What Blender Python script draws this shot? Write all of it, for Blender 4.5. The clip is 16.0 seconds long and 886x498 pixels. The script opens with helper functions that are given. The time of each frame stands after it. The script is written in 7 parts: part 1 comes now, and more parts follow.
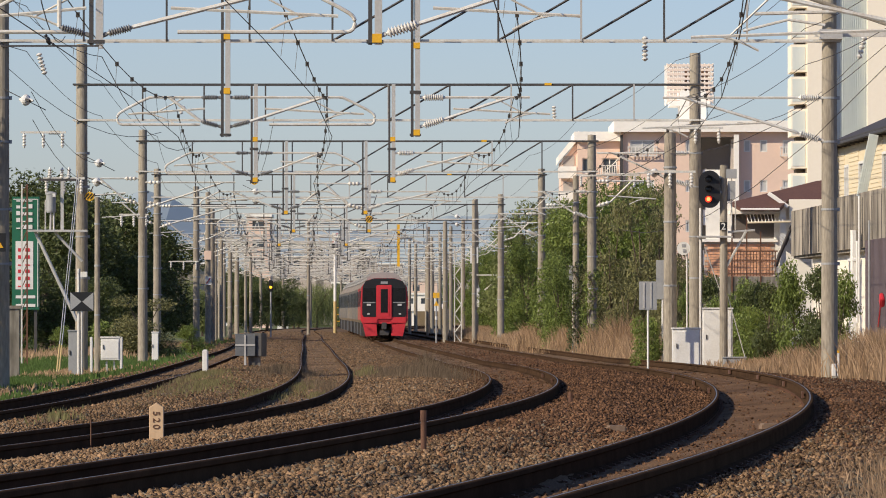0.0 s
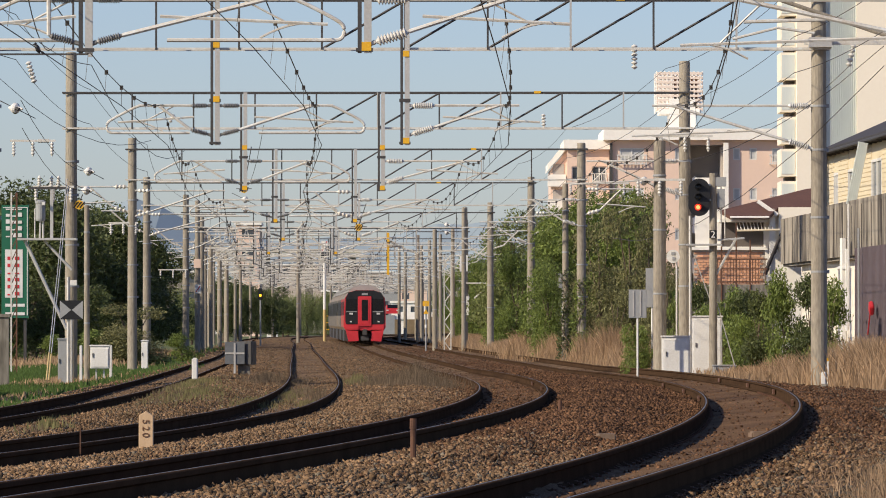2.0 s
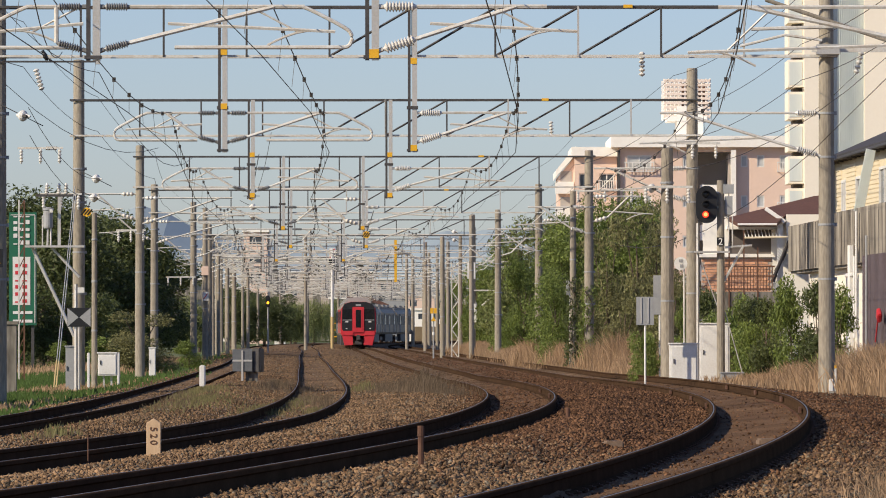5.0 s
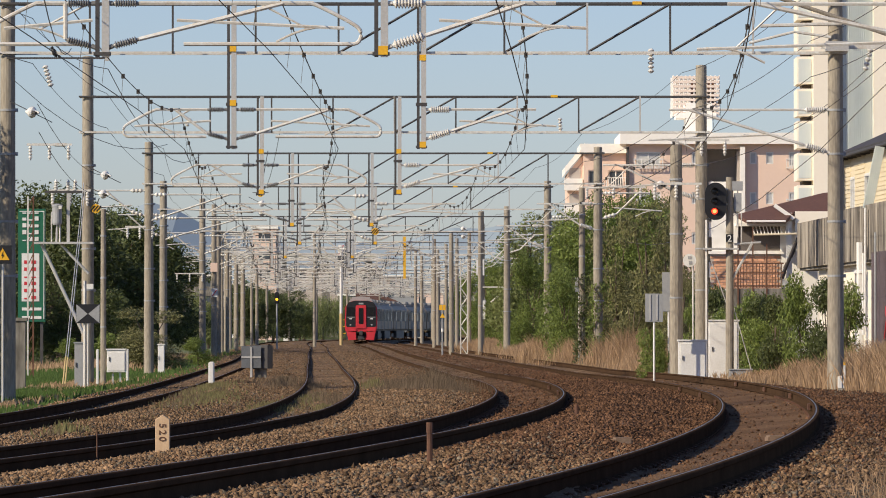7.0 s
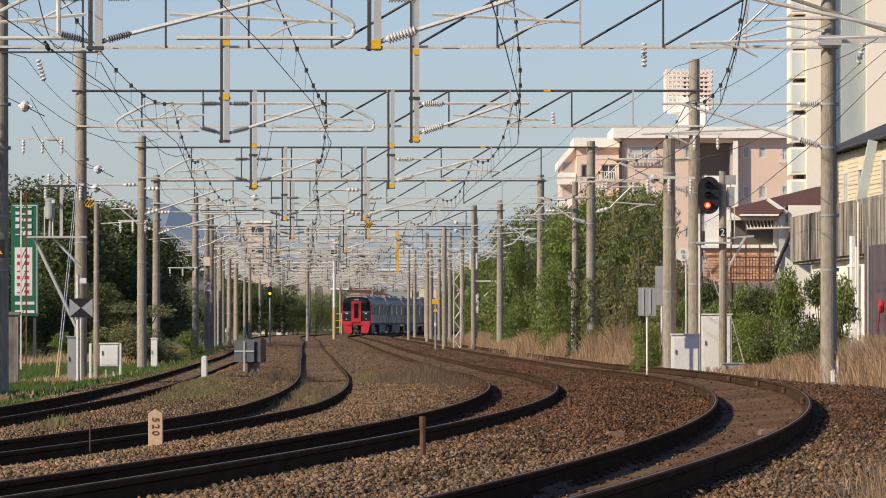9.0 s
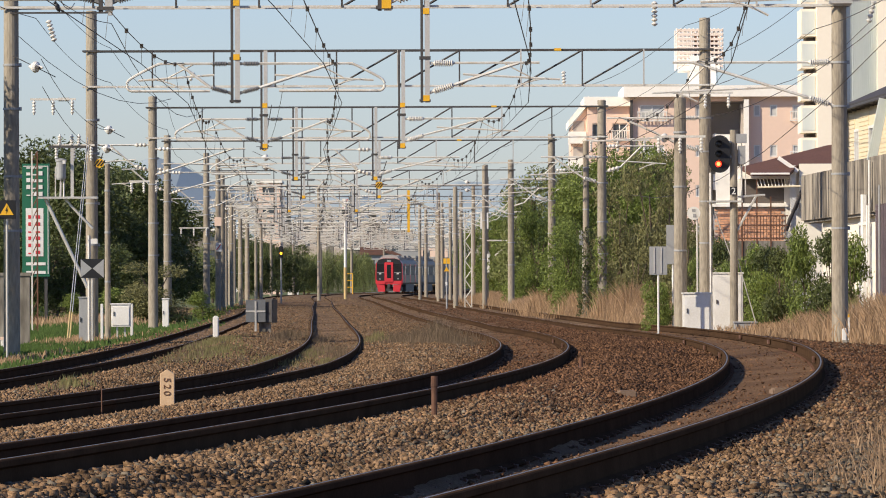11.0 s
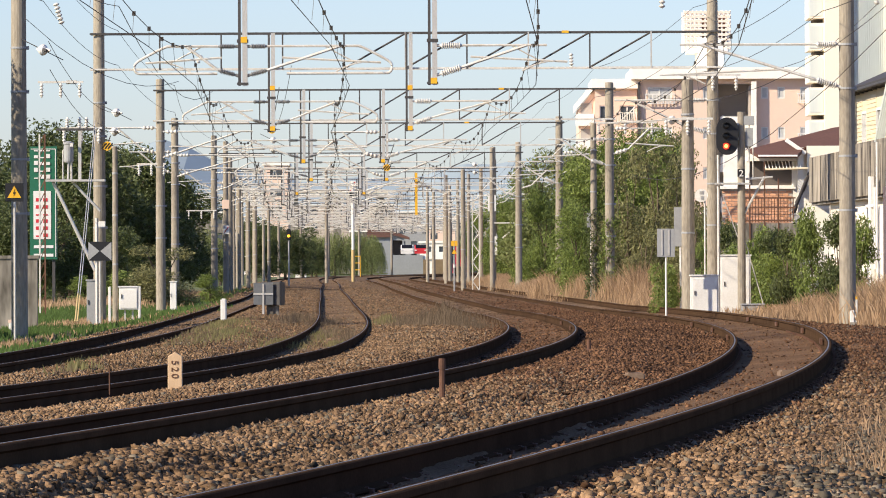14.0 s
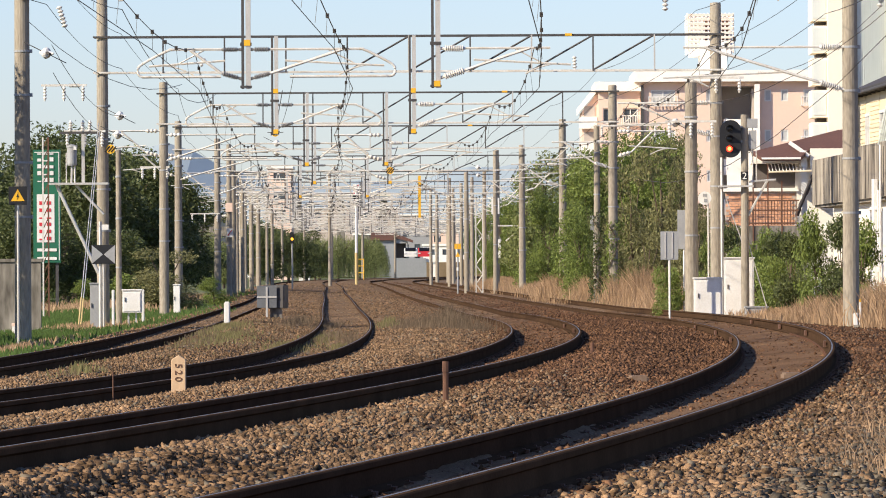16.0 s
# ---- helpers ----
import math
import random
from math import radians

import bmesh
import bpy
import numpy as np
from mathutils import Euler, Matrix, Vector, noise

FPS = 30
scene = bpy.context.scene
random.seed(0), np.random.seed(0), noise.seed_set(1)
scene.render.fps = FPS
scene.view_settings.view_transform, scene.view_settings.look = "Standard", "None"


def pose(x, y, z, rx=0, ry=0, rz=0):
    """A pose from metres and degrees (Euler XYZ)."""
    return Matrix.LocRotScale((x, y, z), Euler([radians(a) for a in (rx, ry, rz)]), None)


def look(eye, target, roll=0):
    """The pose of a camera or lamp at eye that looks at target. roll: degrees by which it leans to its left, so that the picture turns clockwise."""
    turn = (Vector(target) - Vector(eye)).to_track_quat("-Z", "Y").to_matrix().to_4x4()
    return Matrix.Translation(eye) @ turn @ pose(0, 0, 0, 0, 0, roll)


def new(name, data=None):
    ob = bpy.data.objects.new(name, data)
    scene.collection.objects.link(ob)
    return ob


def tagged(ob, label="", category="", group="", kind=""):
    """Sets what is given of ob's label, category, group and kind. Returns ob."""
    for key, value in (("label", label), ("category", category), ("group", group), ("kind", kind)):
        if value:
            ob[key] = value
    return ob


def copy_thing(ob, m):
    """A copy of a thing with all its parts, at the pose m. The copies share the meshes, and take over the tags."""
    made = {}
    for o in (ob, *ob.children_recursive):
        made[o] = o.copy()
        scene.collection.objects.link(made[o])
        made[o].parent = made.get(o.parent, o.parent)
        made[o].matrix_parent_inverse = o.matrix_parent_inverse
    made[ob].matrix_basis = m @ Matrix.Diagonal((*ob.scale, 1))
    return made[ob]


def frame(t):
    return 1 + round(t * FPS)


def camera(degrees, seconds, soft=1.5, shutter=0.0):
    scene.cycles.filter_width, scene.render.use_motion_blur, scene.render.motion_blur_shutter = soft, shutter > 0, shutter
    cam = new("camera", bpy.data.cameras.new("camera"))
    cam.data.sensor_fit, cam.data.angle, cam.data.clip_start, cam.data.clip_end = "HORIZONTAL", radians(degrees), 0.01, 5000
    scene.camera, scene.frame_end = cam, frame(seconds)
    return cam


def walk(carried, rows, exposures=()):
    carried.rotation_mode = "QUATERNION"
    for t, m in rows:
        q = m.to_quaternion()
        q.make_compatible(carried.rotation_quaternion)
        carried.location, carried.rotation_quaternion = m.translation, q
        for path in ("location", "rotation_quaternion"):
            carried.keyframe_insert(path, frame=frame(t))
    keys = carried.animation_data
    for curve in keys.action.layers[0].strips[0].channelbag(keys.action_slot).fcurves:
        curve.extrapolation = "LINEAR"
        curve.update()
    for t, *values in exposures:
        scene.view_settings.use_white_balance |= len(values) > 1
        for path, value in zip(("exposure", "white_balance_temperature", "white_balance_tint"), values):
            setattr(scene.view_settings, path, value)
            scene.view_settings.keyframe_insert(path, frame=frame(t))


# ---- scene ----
# camera: stands on the ballast shoulder, turned a little on its head
cam = camera(9.338, 16.0, soft=1.0)
EYE = 0.85
TURNS = [
    (0, 0.0000, 0.7997, 0.000),
    (0.5, -0.0088, 0.8180, -0.037),
    (1, -0.0769, 0.8576, -0.023),
    (1.5, -0.1003, 0.8609, -0.011),
    (2, -0.1102, 0.8858, -0.027),
    (2.5, -0.0907, 0.9395, -0.041),
    (3, -0.0726, 0.9574, -0.053),
    (3.5, -0.0911, 0.9658, -0.041),
    (4, -0.0715, 0.9673, -0.049),
    (6.5, 0.0375, 0.9365, 0.001),
    (7, 0.0643, 0.9276, -0.004),
    (7.5, 0.0278, 0.9566, -0.043),
    (8, -0.0137, 0.9679, -0.006),
    (8.5, 0.0004, 0.9512, 0.001),
    (9, -0.0089, 0.8646, -0.014),
    (9.2, 0.0030, 0.8116, -0.020),
    (11.5, 0.1170, 0.3850, -0.200),
    (12, 0.1356, 0.3542, -0.147),
    (12.5, 0.1538, 0.3211, -0.178),
    (13, 0.1715, 0.2884, -0.238),
    (13.5, 0.1806, 0.2610, -0.240),
    (14, 0.1897, 0.2520, -0.237),
    (14.5, 0.1897, 0.2520, -0.237),
    (15, 0.1962, 0.2522, -0.202),
    (15.5, 0.2170, 0.2519, -0.239),
    (16, 0.2258, 0.2829, -0.286),
]
walk(cam, [(t, pose(0, 0, EYE, 90 + pitch, 0, yaw) @ pose(0, 0, 0, 0, 0, roll)) for t, yaw, pitch, roll in TURNS],
     exposures=[(0, 0.0), (9.2, 0.0), (11.3, 0.24), (12.5, 0.38), (14, 0.5), (16, 0.52)])

# world and sun
SUN_AZ, SUN_EL = radians(238), radians(30)      # measured from +y towards +x
world = bpy.data.worlds.new("world")
scene.world = world
world.use_nodes = True
wn, wl = world.node_tree.nodes, world.node_tree.links
sky = wn.new("ShaderNodeTexSky")
sky.sky_type = "NISHITA"
sky.sun_disc = False
sky.sun_elevation, sky.sun_rotation = SUN_EL, SUN_AZ
sky.air_density, sky.dust_density, sky.ozone_density = 1.0, 0.5, 2.5
tint = wn.new("ShaderNodeMix")
tint.data_type, tint.blend_type = "RGBA", "MULTIPLY"
tint.inputs["Factor"].default_value = 1.0
tint.inputs["B"].default_value = (0.93, 0.966, 1.235, 1)
wl.new(sky.outputs[0], tint.inputs["A"])
wl.new(tint.outputs["Result"], wn["Background"].inputs[0])
wn["Background"].inputs[1].default_value = 0.10
to_sun = Vector((math.sin(SUN_AZ) * math.cos(SUN_EL), math.cos(SUN_AZ) * math.cos(SUN_EL), math.sin(SUN_EL)))
sun = new("sun", bpy.data.lights.new("sun", "SUN"))
sun.data.energy, sun.data.angle, sun.data.color = 5.0, radians(0.6), (1.0, 0.865, 0.67)
sun.matrix_world = look(to_sun * 100, (0, 0, 0))


# ---------- materials ----------
def material(name, base, rough=0.7, metal=0.0, second=None, scale=3.0, fine=40.0, amount=0.5, bump=0.2, bump_d=0.01,
             stretch=(1, 1, 1), per_island=0.0, per_object=0.0, emit=None, transmit=0.0, translucent=0.0, spec=0.4):
    """Two scales of noise between two tones, fine relief, and variation per piece."""
    m = bpy.data.materials.new(name)
    m.use_nodes = True
    n, l = m.node_tree.nodes, m.node_tree.links
    b = n["Principled BSDF"]
    second = second or tuple(c * 0.6 for c in base)
    co = n.new("ShaderNodeTexCoord")
    mp = n.new("ShaderNodeMapping")
    mp.inputs["Scale"].default_value = stretch
    l.new(co.outputs["Object"], mp.inputs[0])
    big, small = n.new("ShaderNodeTexNoise"), n.new("ShaderNodeTexNoise")
    for tex, s, det in ((big, scale, 5), (small, fine, 3)):
        tex.inputs["Scale"].default_value = s
        tex.inputs["Detail"].default_value = det
        l.new(mp.outputs[0], tex.inputs["Vector"])
    mixv = n.new("ShaderNodeMath")
    mixv.operation = "MULTIPLY_ADD"
    l.new(small.outputs["Fac"], mixv.inputs[0])
    mixv.inputs[1].default_value = 0.45
    half = n.new("ShaderNodeMath")
    half.operation = "MULTIPLY"
    l.new(big.outputs["Fac"], half.inputs[0])
    half.inputs[1].default_value = 0.55
    l.new(half.outputs[0], mixv.inputs[2])
    ramp = n.new("ShaderNodeValToRGB")
    w = 0.22 / max(amount, 0.05)
    ramp.color_ramp.elements[0].position = max(0.0, 0.5 - w * 0.5)
    ramp.color_ramp.elements[1].position = min(1.0, 0.5 + w * 0.5)
    ramp.color_ramp.elements[0].color = (*second, 1)
    ramp.color_ramp.elements[1].color = (*base, 1)
    l.new(mixv.outputs[0], ramp.inputs[0])
    out = ramp.outputs[0]
    for amt, node, sock in ((per_island, "ShaderNodeNewGeometry", "Random Per Island"), (per_object, "ShaderNodeObjectInfo", "Random")):
        if amt:
            g = n.new(node)
            mr = n.new("ShaderNodeMapRange")
            mr.inputs["To Min"].default_value, mr.inputs["To Max"].default_value = 1 - amt, 1 + amt
            l.new(g.outputs[sock], mr.inputs["Value"])
            hs = n.new("ShaderNodeHueSaturation")
            l.new(mr.outputs[0], hs.inputs["Value"])
            l.new(out, hs.inputs["Color"])
            out = hs.outputs[0]
    l.new(out, b.inputs["Base Color"])
    b.inputs["Roughness"].default_value, b.inputs["Metallic"].default_value = rough, metal
    b.inputs["Specular IOR Level"].default_value = spec
    b.inputs["Transmission Weight"].default_value = transmit
    if bump:
        bp = n.new("ShaderNodeBump")
        bp.inputs["Strength"].default_value, bp.inputs["Distance"].default_value = bump, bump_d
        l.new(small.outputs["Fac"], bp.inputs["Height"])
        l.new(bp.outputs[0], b.inputs["Normal"])
    if emit:
        b.inputs["Emission Color"].default_value, b.inputs["Emission Strength"].default_value = (*emit[:3], 1), emit[3]
    if translucent:
        tr, mx = n.new("ShaderNodeBsdfTranslucent"), n.new("ShaderNodeMixShader")
        l.new(out, tr.inputs[0])
        mx.inputs[0].default_value = translucent
        l.new(b.outputs[0], mx.inputs[1])
        l.new(tr.outputs[0], mx.inputs[2])
        l.new(mx.outputs[0], n["Material Output"].inputs[0])
    return m


BALLAST = material("ballast", (0.24, 0.16, 0.098), 0.95, second=(0.10, 0.064, 0.038), scale=0.35, fine=45, amount=0.9, bump=0.8, bump_d=0.02, spec=0.05)
STONE = material("stone", (0.275, 0.176, 0.10), 0.95, second=(0.135, 0.083, 0.046), scale=0.35, fine=60, amount=0.8, bump=0.7, per_island=0.6, spec=0.08)
GREYSTONE = material("grey_stone", (0.175, 0.145, 0.105), 0.95, second=(0.07, 0.057, 0.041), scale=0.5, fine=30, amount=0.8, bump=0.4, per_island=0.8, spec=0.1)
RUSTSTONE = material("rust_dusted_stone", (0.165, 0.088, 0.048), 0.95, second=(0.075, 0.04, 0.023), scale=0.35, fine=30, amount=0.8, bump=0.4, per_island=0.75, spec=0.08)
RUSTBED = material("rust_dusted_ballast", (0.195, 0.118, 0.066), 0.95, second=(0.10, 0.057, 0.032), scale=0.35, fine=45, amount=0.9, bump=0.8, bump_d=0.02, spec=0.05)
SOIL = material("dry_soil", (0.30, 0.21, 0.125), 0.95, second=(0.13, 0.10, 0.055), scale=0.8, fine=9, bump=0.8, bump_d=0.08)
TURF = material("turf", (0.075, 0.115, 0.028), 0.95, second=(0.14, 0.13, 0.055), scale=0.25, fine=8, bump=0.8, bump_d=0.08)
GRASS = material("grass_blade", (0.10, 0.17, 0.035), 0.7, second=(0.06, 0.10, 0.02), scale=0.4, fine=5, bump=0, per_island=0.35, translucent=0.3)
HAY = material("dry_grass", (0.52, 0.35, 0.20), 0.8, second=(0.30, 0.19, 0.105), scale=0.5, fine=6, bump=0, per_island=0.4, translucent=0.25)
RAIL_SIDE = material("rusty_rail", (0.09, 0.054, 0.033), 1.0, second=(0.042, 0.026, 0.016), scale=2.0, fine=50, bump=0.3, bump_d=0.002, spec=0.0)
RAIL_TOP = material("polished_rail_head", (0.36, 0.30, 0.225), 0.42, metal=1.0, second=(0.24, 0.195, 0.145), scale=3, fine=60, bump=0.03)
SLEEPER = material("sleeper_concrete", (0.27, 0.185, 0.125), 0.9, second=(0.15, 0.10, 0.065), scale=2, fine=30)
RUST = material("rusty_iron", (0.17, 0.085, 0.05), 0.9, second=(0.09, 0.045, 0.03), scale=6, fine=60)
POLE = material("pole_concrete", (0.385, 0.34, 0.265), 0.9, second=(0.21, 0.18, 0.14), scale=1.2, fine=22, amount=0.8, bump=0.15, stretch=(1, 1, 0.22))
CONCRETE = material("weathered_concrete", (0.33, 0.30, 0.25), 0.92, second=(0.085, 0.075, 0.06), scale=0.9, fine=6, amount=1.0, stretch=(1, 1, 0.22))
GALV = material("galvanised_steel", (0.62, 0.60, 0.56), 0.5, metal=0.35, second=(0.46, 0.44, 0.40), scale=2, fine=30, bump=0.05)
DARKSTEEL = material("dark_steel", (0.10, 0.095, 0.09), 0.6, metal=0.3, second=(0.055, 0.05, 0.05), scale=3, fine=30, bump=0.05)
WIRE = material("wire_dark", (0.085, 0.075, 0.065), 0.6, metal=0.3, scale=3, bump=0)
TUBE = material("pale_tube", (0.75, 0.755, 0.71), 0.5, metal=0.1, second=(0.52, 0.45, 0.36), scale=2.5, fine=20, bump=0.03)
PORCELAIN = material("porcelain", (0.74, 0.72, 0.66), 0.3, second=(0.55, 0.52, 0.47), scale=4, bump=0)
GREYPORC = material("grey_porcelain", (0.26, 0.255, 0.245), 0.35, scale=4, bump=0)
WHITE = material("white_paint", (0.80, 0.79, 0.76), 0.55, second=(0.62, 0.60, 0.55), scale=2.5, fine=25, amount=0.5, bump=0.05)
GREYPAINT = material("grey_paint", (0.36, 0.37, 0.37), 0.55, second=(0.27, 0.27, 0.27), scale=2.5, fine=25, bump=0.05)
BLACK = material("black_paint", (0.02, 0.02, 0.022), 0.5, second=(0.012, 0.012, 0.013), scale=4, bump=0)
YELLOW = material("yellow_paint", (0.85, 0.48, 0.03), 0.55, second=(0.68, 0.36, 0.02), scale=5, bump=0)
FADED = material("faded_yellow", (0.55, 0.40, 0.17), 0.7, second=(0.45, 0.34, 0.16), scale=5, bump=0)
REDPAINT = material("red_paint", (0.62, 0.045, 0.055), 0.4, second=(0.50, 0.03, 0.04), scale=2, fine=12, bump=0.03)
PALEWOOD = material("marker_wood", (0.62, 0.44, 0.27), 0.8, second=(0.50, 0.34, 0.20), scale=4, fine=30, stretch=(1, 1, 0.2))
GLASS = material("window_glass", (0.10, 0.115, 0.13), 0.12, second=(0.05, 0.06, 0.07), scale=0.6, fine=3, bump=0)
DARKGLASS = material("dark_glass", (0.012, 0.012, 0.014), 0.12, second=(0.008, 0.008, 0.01), scale=0.6, bump=0)
BARK = material("bark", (0.16, 0.12, 0.085), 0.95, second=(0.07, 0.05, 0.035), scale=3, fine=20)
LEAF_DARK = material("leaf_dark", (0.115, 0.14, 0.042), 0.6, second=(0.065, 0.08, 0.026), scale=0.3, fine=2, bump=0, per_island=0.45, translucent=0.25)
LEAF_BRIGHT = material("leaf_bright", (0.23, 0.285, 0.062), 0.6, second=(0.12, 0.16, 0.038), scale=0.3, fine=2, bump=0, per_island=0.45, translucent=0.3)
LEAF_DRY = material("leaf_olive", (0.25, 0.235, 0.10), 0.7, second=(0.155, 0.155, 0.06), scale=0.3, fine=2, bump=0, per_island=0.45, translucent=0.25)
LEAF_WILLOW = material("leaf_pale", (0.25, 0.28, 0.095), 0.6, second=(0.155, 0.18, 0.06), scale=0.3, fine=2, bump=0, per_island=0.35, translucent=0.3)
WEED = material("weed_olive", (0.17, 0.175, 0.06), 0.75, second=(0.20, 0.15, 0.075), scale=0.6, fine=6, bump=0, per_island=0.4, translucent=0.25)
DEADWEED = material("dead_weed", (0.20, 0.145, 0.09), 0.85, second=(0.10, 0.072, 0.045), scale=0.5, fine=6, bump=0, per_island=0.4, translucent=0.2)
SLATE = material("slate_paint", (0.15, 0.16, 0.17), 0.6, second=(0.10, 0.105, 0.11), scale=3, fine=25, bump=0.03)
PINK = material("pink_render", (0.80, 0.605, 0.485), 0.9, second=(0.73, 0.545, 0.435), scale=0.3, fine=4, amount=0.4, bump=0.05)
CREAM = material("cream_render", (0.90, 0.83, 0.69), 0.9, second=(0.84, 0.76, 0.62), scale=0.2, fine=4, amount=0.4, bump=0.05)
OFFWHITE = material("offwhite_render", (0.93, 0.90, 0.83), 0.9, second=(0.82, 0.78, 0.70), scale=0.3, fine=4, amount=0.5, bump=0.05)
PANELGREY = material("green_grey_panel", (0.66, 0.70, 0.66), 0.7, second=(0.58, 0.62, 0.58), scale=0.3, fine=8, stretch=(1, 1, 0.1), bump=0.05)
STAIRGREY = material("stair_grey", (0.46, 0.43, 0.39), 0.9, second=(0.36, 0.33, 0.30), scale=0.5)
SCREEN = material("pinkish_screen", (0.82, 0.70, 0.60), 0.9, second=(0.74, 0.61, 0.51), scale=0.8, bump=0.05)
TERRACE = material("stained_boards", (0.42, 0.37, 0.295), 0.95, second=(0.06, 0.05, 0.04), scale=1.1, fine=5, amount=1.0, stretch=(1, 1, 0.16), bump=0.3)
HOUSEGREY = material("shaded_grey_wall", (0.30, 0.315, 0.325), 0.9, second=(0.23, 0.245, 0.25), scale=0.5, fine=5, bump=0.05)
CURTAIN = material("curtained_pane", (0.55, 0.55, 0.53), 0.35, second=(0.42, 0.43, 0.43), scale=0.9, fine=4, bump=0)
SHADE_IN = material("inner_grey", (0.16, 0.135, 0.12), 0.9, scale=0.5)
YELLOWWALL = material("cream_siding", (0.76, 0.66, 0.46), 0.85, second=(0.66, 0.56, 0.38), scale=0.5, fine=8, bump=0.05)
BROWNROOF = material("brown_roof", (0.15, 0.075, 0.055), 0.75, second=(0.10, 0.05, 0.04), scale=0.8, fine=10, bump=0.3)
DARKROOF = material("dark_roof", (0.07, 0.06, 0.055), 0.7, second=(0.04, 0.036, 0.034), scale=0.8, fine=10, bump=0.3)
BRICK = material("orange_brick", (0.66, 0.36, 0.22), 0.9, second=(0.55, 0.29, 0.17), scale=2, fine=14, per_object=0.2, per_island=0.2)
MORTAR = material("pale_mortar", (0.58, 0.50, 0.42), 0.95, scale=2)
GREENSIGN = material("green_sign", (0.02, 0.14, 0.075), 0.5, second=(0.015, 0.11, 0.06), scale=2, bump=0)
PURPLE = material("plum_corrugated", (0.155, 0.12, 0.13), 0.6, second=(0.11, 0.085, 0.09), scale=1, fine=8)
STEELBODY = material("stainless_side", (0.27, 0.215, 0.15), 0.5, metal=0.0, spec=0.25, second=(0.21, 0.165, 0.115), scale=0.6, fine=6, bump=0.02)
ROOFGREY = material("train_roof_grey", (0.36, 0.35, 0.33), 0.8, second=(0.26, 0.25, 0.235), scale=0.8, fine=8)
# distance haze is mixed into this blue base colour
FARHILL = material("haze_tinted_hill", (0.32, 0.385, 0.415), 1.0, second=(0.295, 0.36, 0.39), scale=0.003, fine=0.02, bump=0)
SIGNAL_RED = material("signal_red_lens", (0.5, 0.02, 0.02), 0.3, scale=3, bump=0, emit=(1.0, 0.05, 0.02, 1.6))
SIGNAL_CORE = material("signal_red_core", (0.9, 0.4, 0.2), 0.3, scale=3, bump=0, emit=(1.0, 0.30, 0.08, 2.5))
SIGNAL_AMBER = material("signal_amber_lens", (0.6, 0.3, 0.02), 0.3, scale=3, bump=0, emit=(1.0, 0.5, 0.03, 2.0))
LENS_OFF = material("dark_lens", (0.03, 0.03, 0.03), 0.15, scale=3, bump=0)
HEADLIGHT = material("lamp_glass", (0.75, 0.74, 0.72), 0.15, scale=3, bump=0)


# ---------- mesh helpers ----------
def box(bm, x, y, z, sx, sy, sz, turn=0.0, lean=None, bevel=0.0):
    """A box with its centre at x, y and its base at z."""
    m = Matrix.Translation((x, y, z + sz / 2)) @ Matrix.Rotation(radians(turn), 4, "Z")
    if lean:
        m = m @ Matrix.Rotation(radians(lean[0]), 4, lean[1])
    g = bmesh.ops.create_cube(bm, size=1, matrix=m @ Matrix.Diagonal((sx, sy, sz, 1)))
    if bevel:
        bmesh.ops.bevel(bm, geom=list({e for v in g["verts"] for e in v.link_edges}), offset=bevel, segments=2, affect="EDGES")


def tube(bm, p, q, r, r2=None, seg=6):
    p, q = Vector(p), Vector(q)
    d = q - p
    if d.length < 1e-5:
        return
    m = Matrix.Translation((p + q) / 2) @ d.to_track_quat("Z", "Y").to_matrix().to_4x4()
    bmesh.ops.create_cone(bm, cap_ends=True, segments=seg, radius1=r, radius2=r if r2 is None else r2, depth=d.length, matrix=m)


def polytube(bm, pts, r, seg=5):
    """One bent tube along points."""
    rings = []
    pts = [Vector(p) for p in pts]
    for i, p in enumerate(pts):
        d = (pts[min(i + 1, len(pts) - 1)] - pts[max(i - 1, 0)]).normalized()
        side = d.cross(Vector((0, 0, 1)))
        side = Vector((1, 0, 0)) if side.length < 1e-3 else side.normalized()
        up = side.cross(d)
        rings.append([bm.verts.new(p + (side * math.cos(a) + up * math.sin(a)) * r) for a in (2 * math.pi * k / seg for k in range(seg))])
    for a, b in zip(rings, rings[1:]):
        for k in range(seg):
            bm.faces.new((a[k], a[(k + 1) % seg], b[(k + 1) % seg], b[k]))
    bm.faces.new(rings[0][::-1])
    bm.faces.new(rings[-1])


def lathe(bm, profile, at=(0, 0, 0), axis=(0, 0, 1), seg=10):
    """Turns (radius, height) pairs round an axis."""
    q = Vector(axis).to_track_quat("Z", "Y").to_matrix().to_4x4()
    m = Matrix.Translation(at) @ q
    rings = [[bm.verts.new(m @ Vector((r * math.cos(2 * math.pi * k / seg), r * math.sin(2 * math.pi * k / seg), h))) for k in range(seg)] for r, h in profile]
    for a, b in zip(rings, rings[1:]):
        for k in range(seg):
            bm.faces.new((a[k], a[(k + 1) % seg], b[(k + 1) % seg], b[k]))
    bm.faces.new(rings[0][::-1])
    bm.faces.new(rings[-1])


def prism(bm, outline, depth, m):
    """An outline in x, z pushed back along y by depth, set by the matrix m."""
    f = [bm.verts.new(m @ Vector((x, 0, z))) for x, z in outline]
    b = [bm.verts.new(m @ Vector((x, depth, z))) for x, z in outline]
    bm.faces.new(f)
    bm.faces.new(b[::-1])
    n = len(f)
    for i in range(n):
        bm.faces.new((f[i], b[i], b[(i + 1) % n], f[(i + 1) % n]))


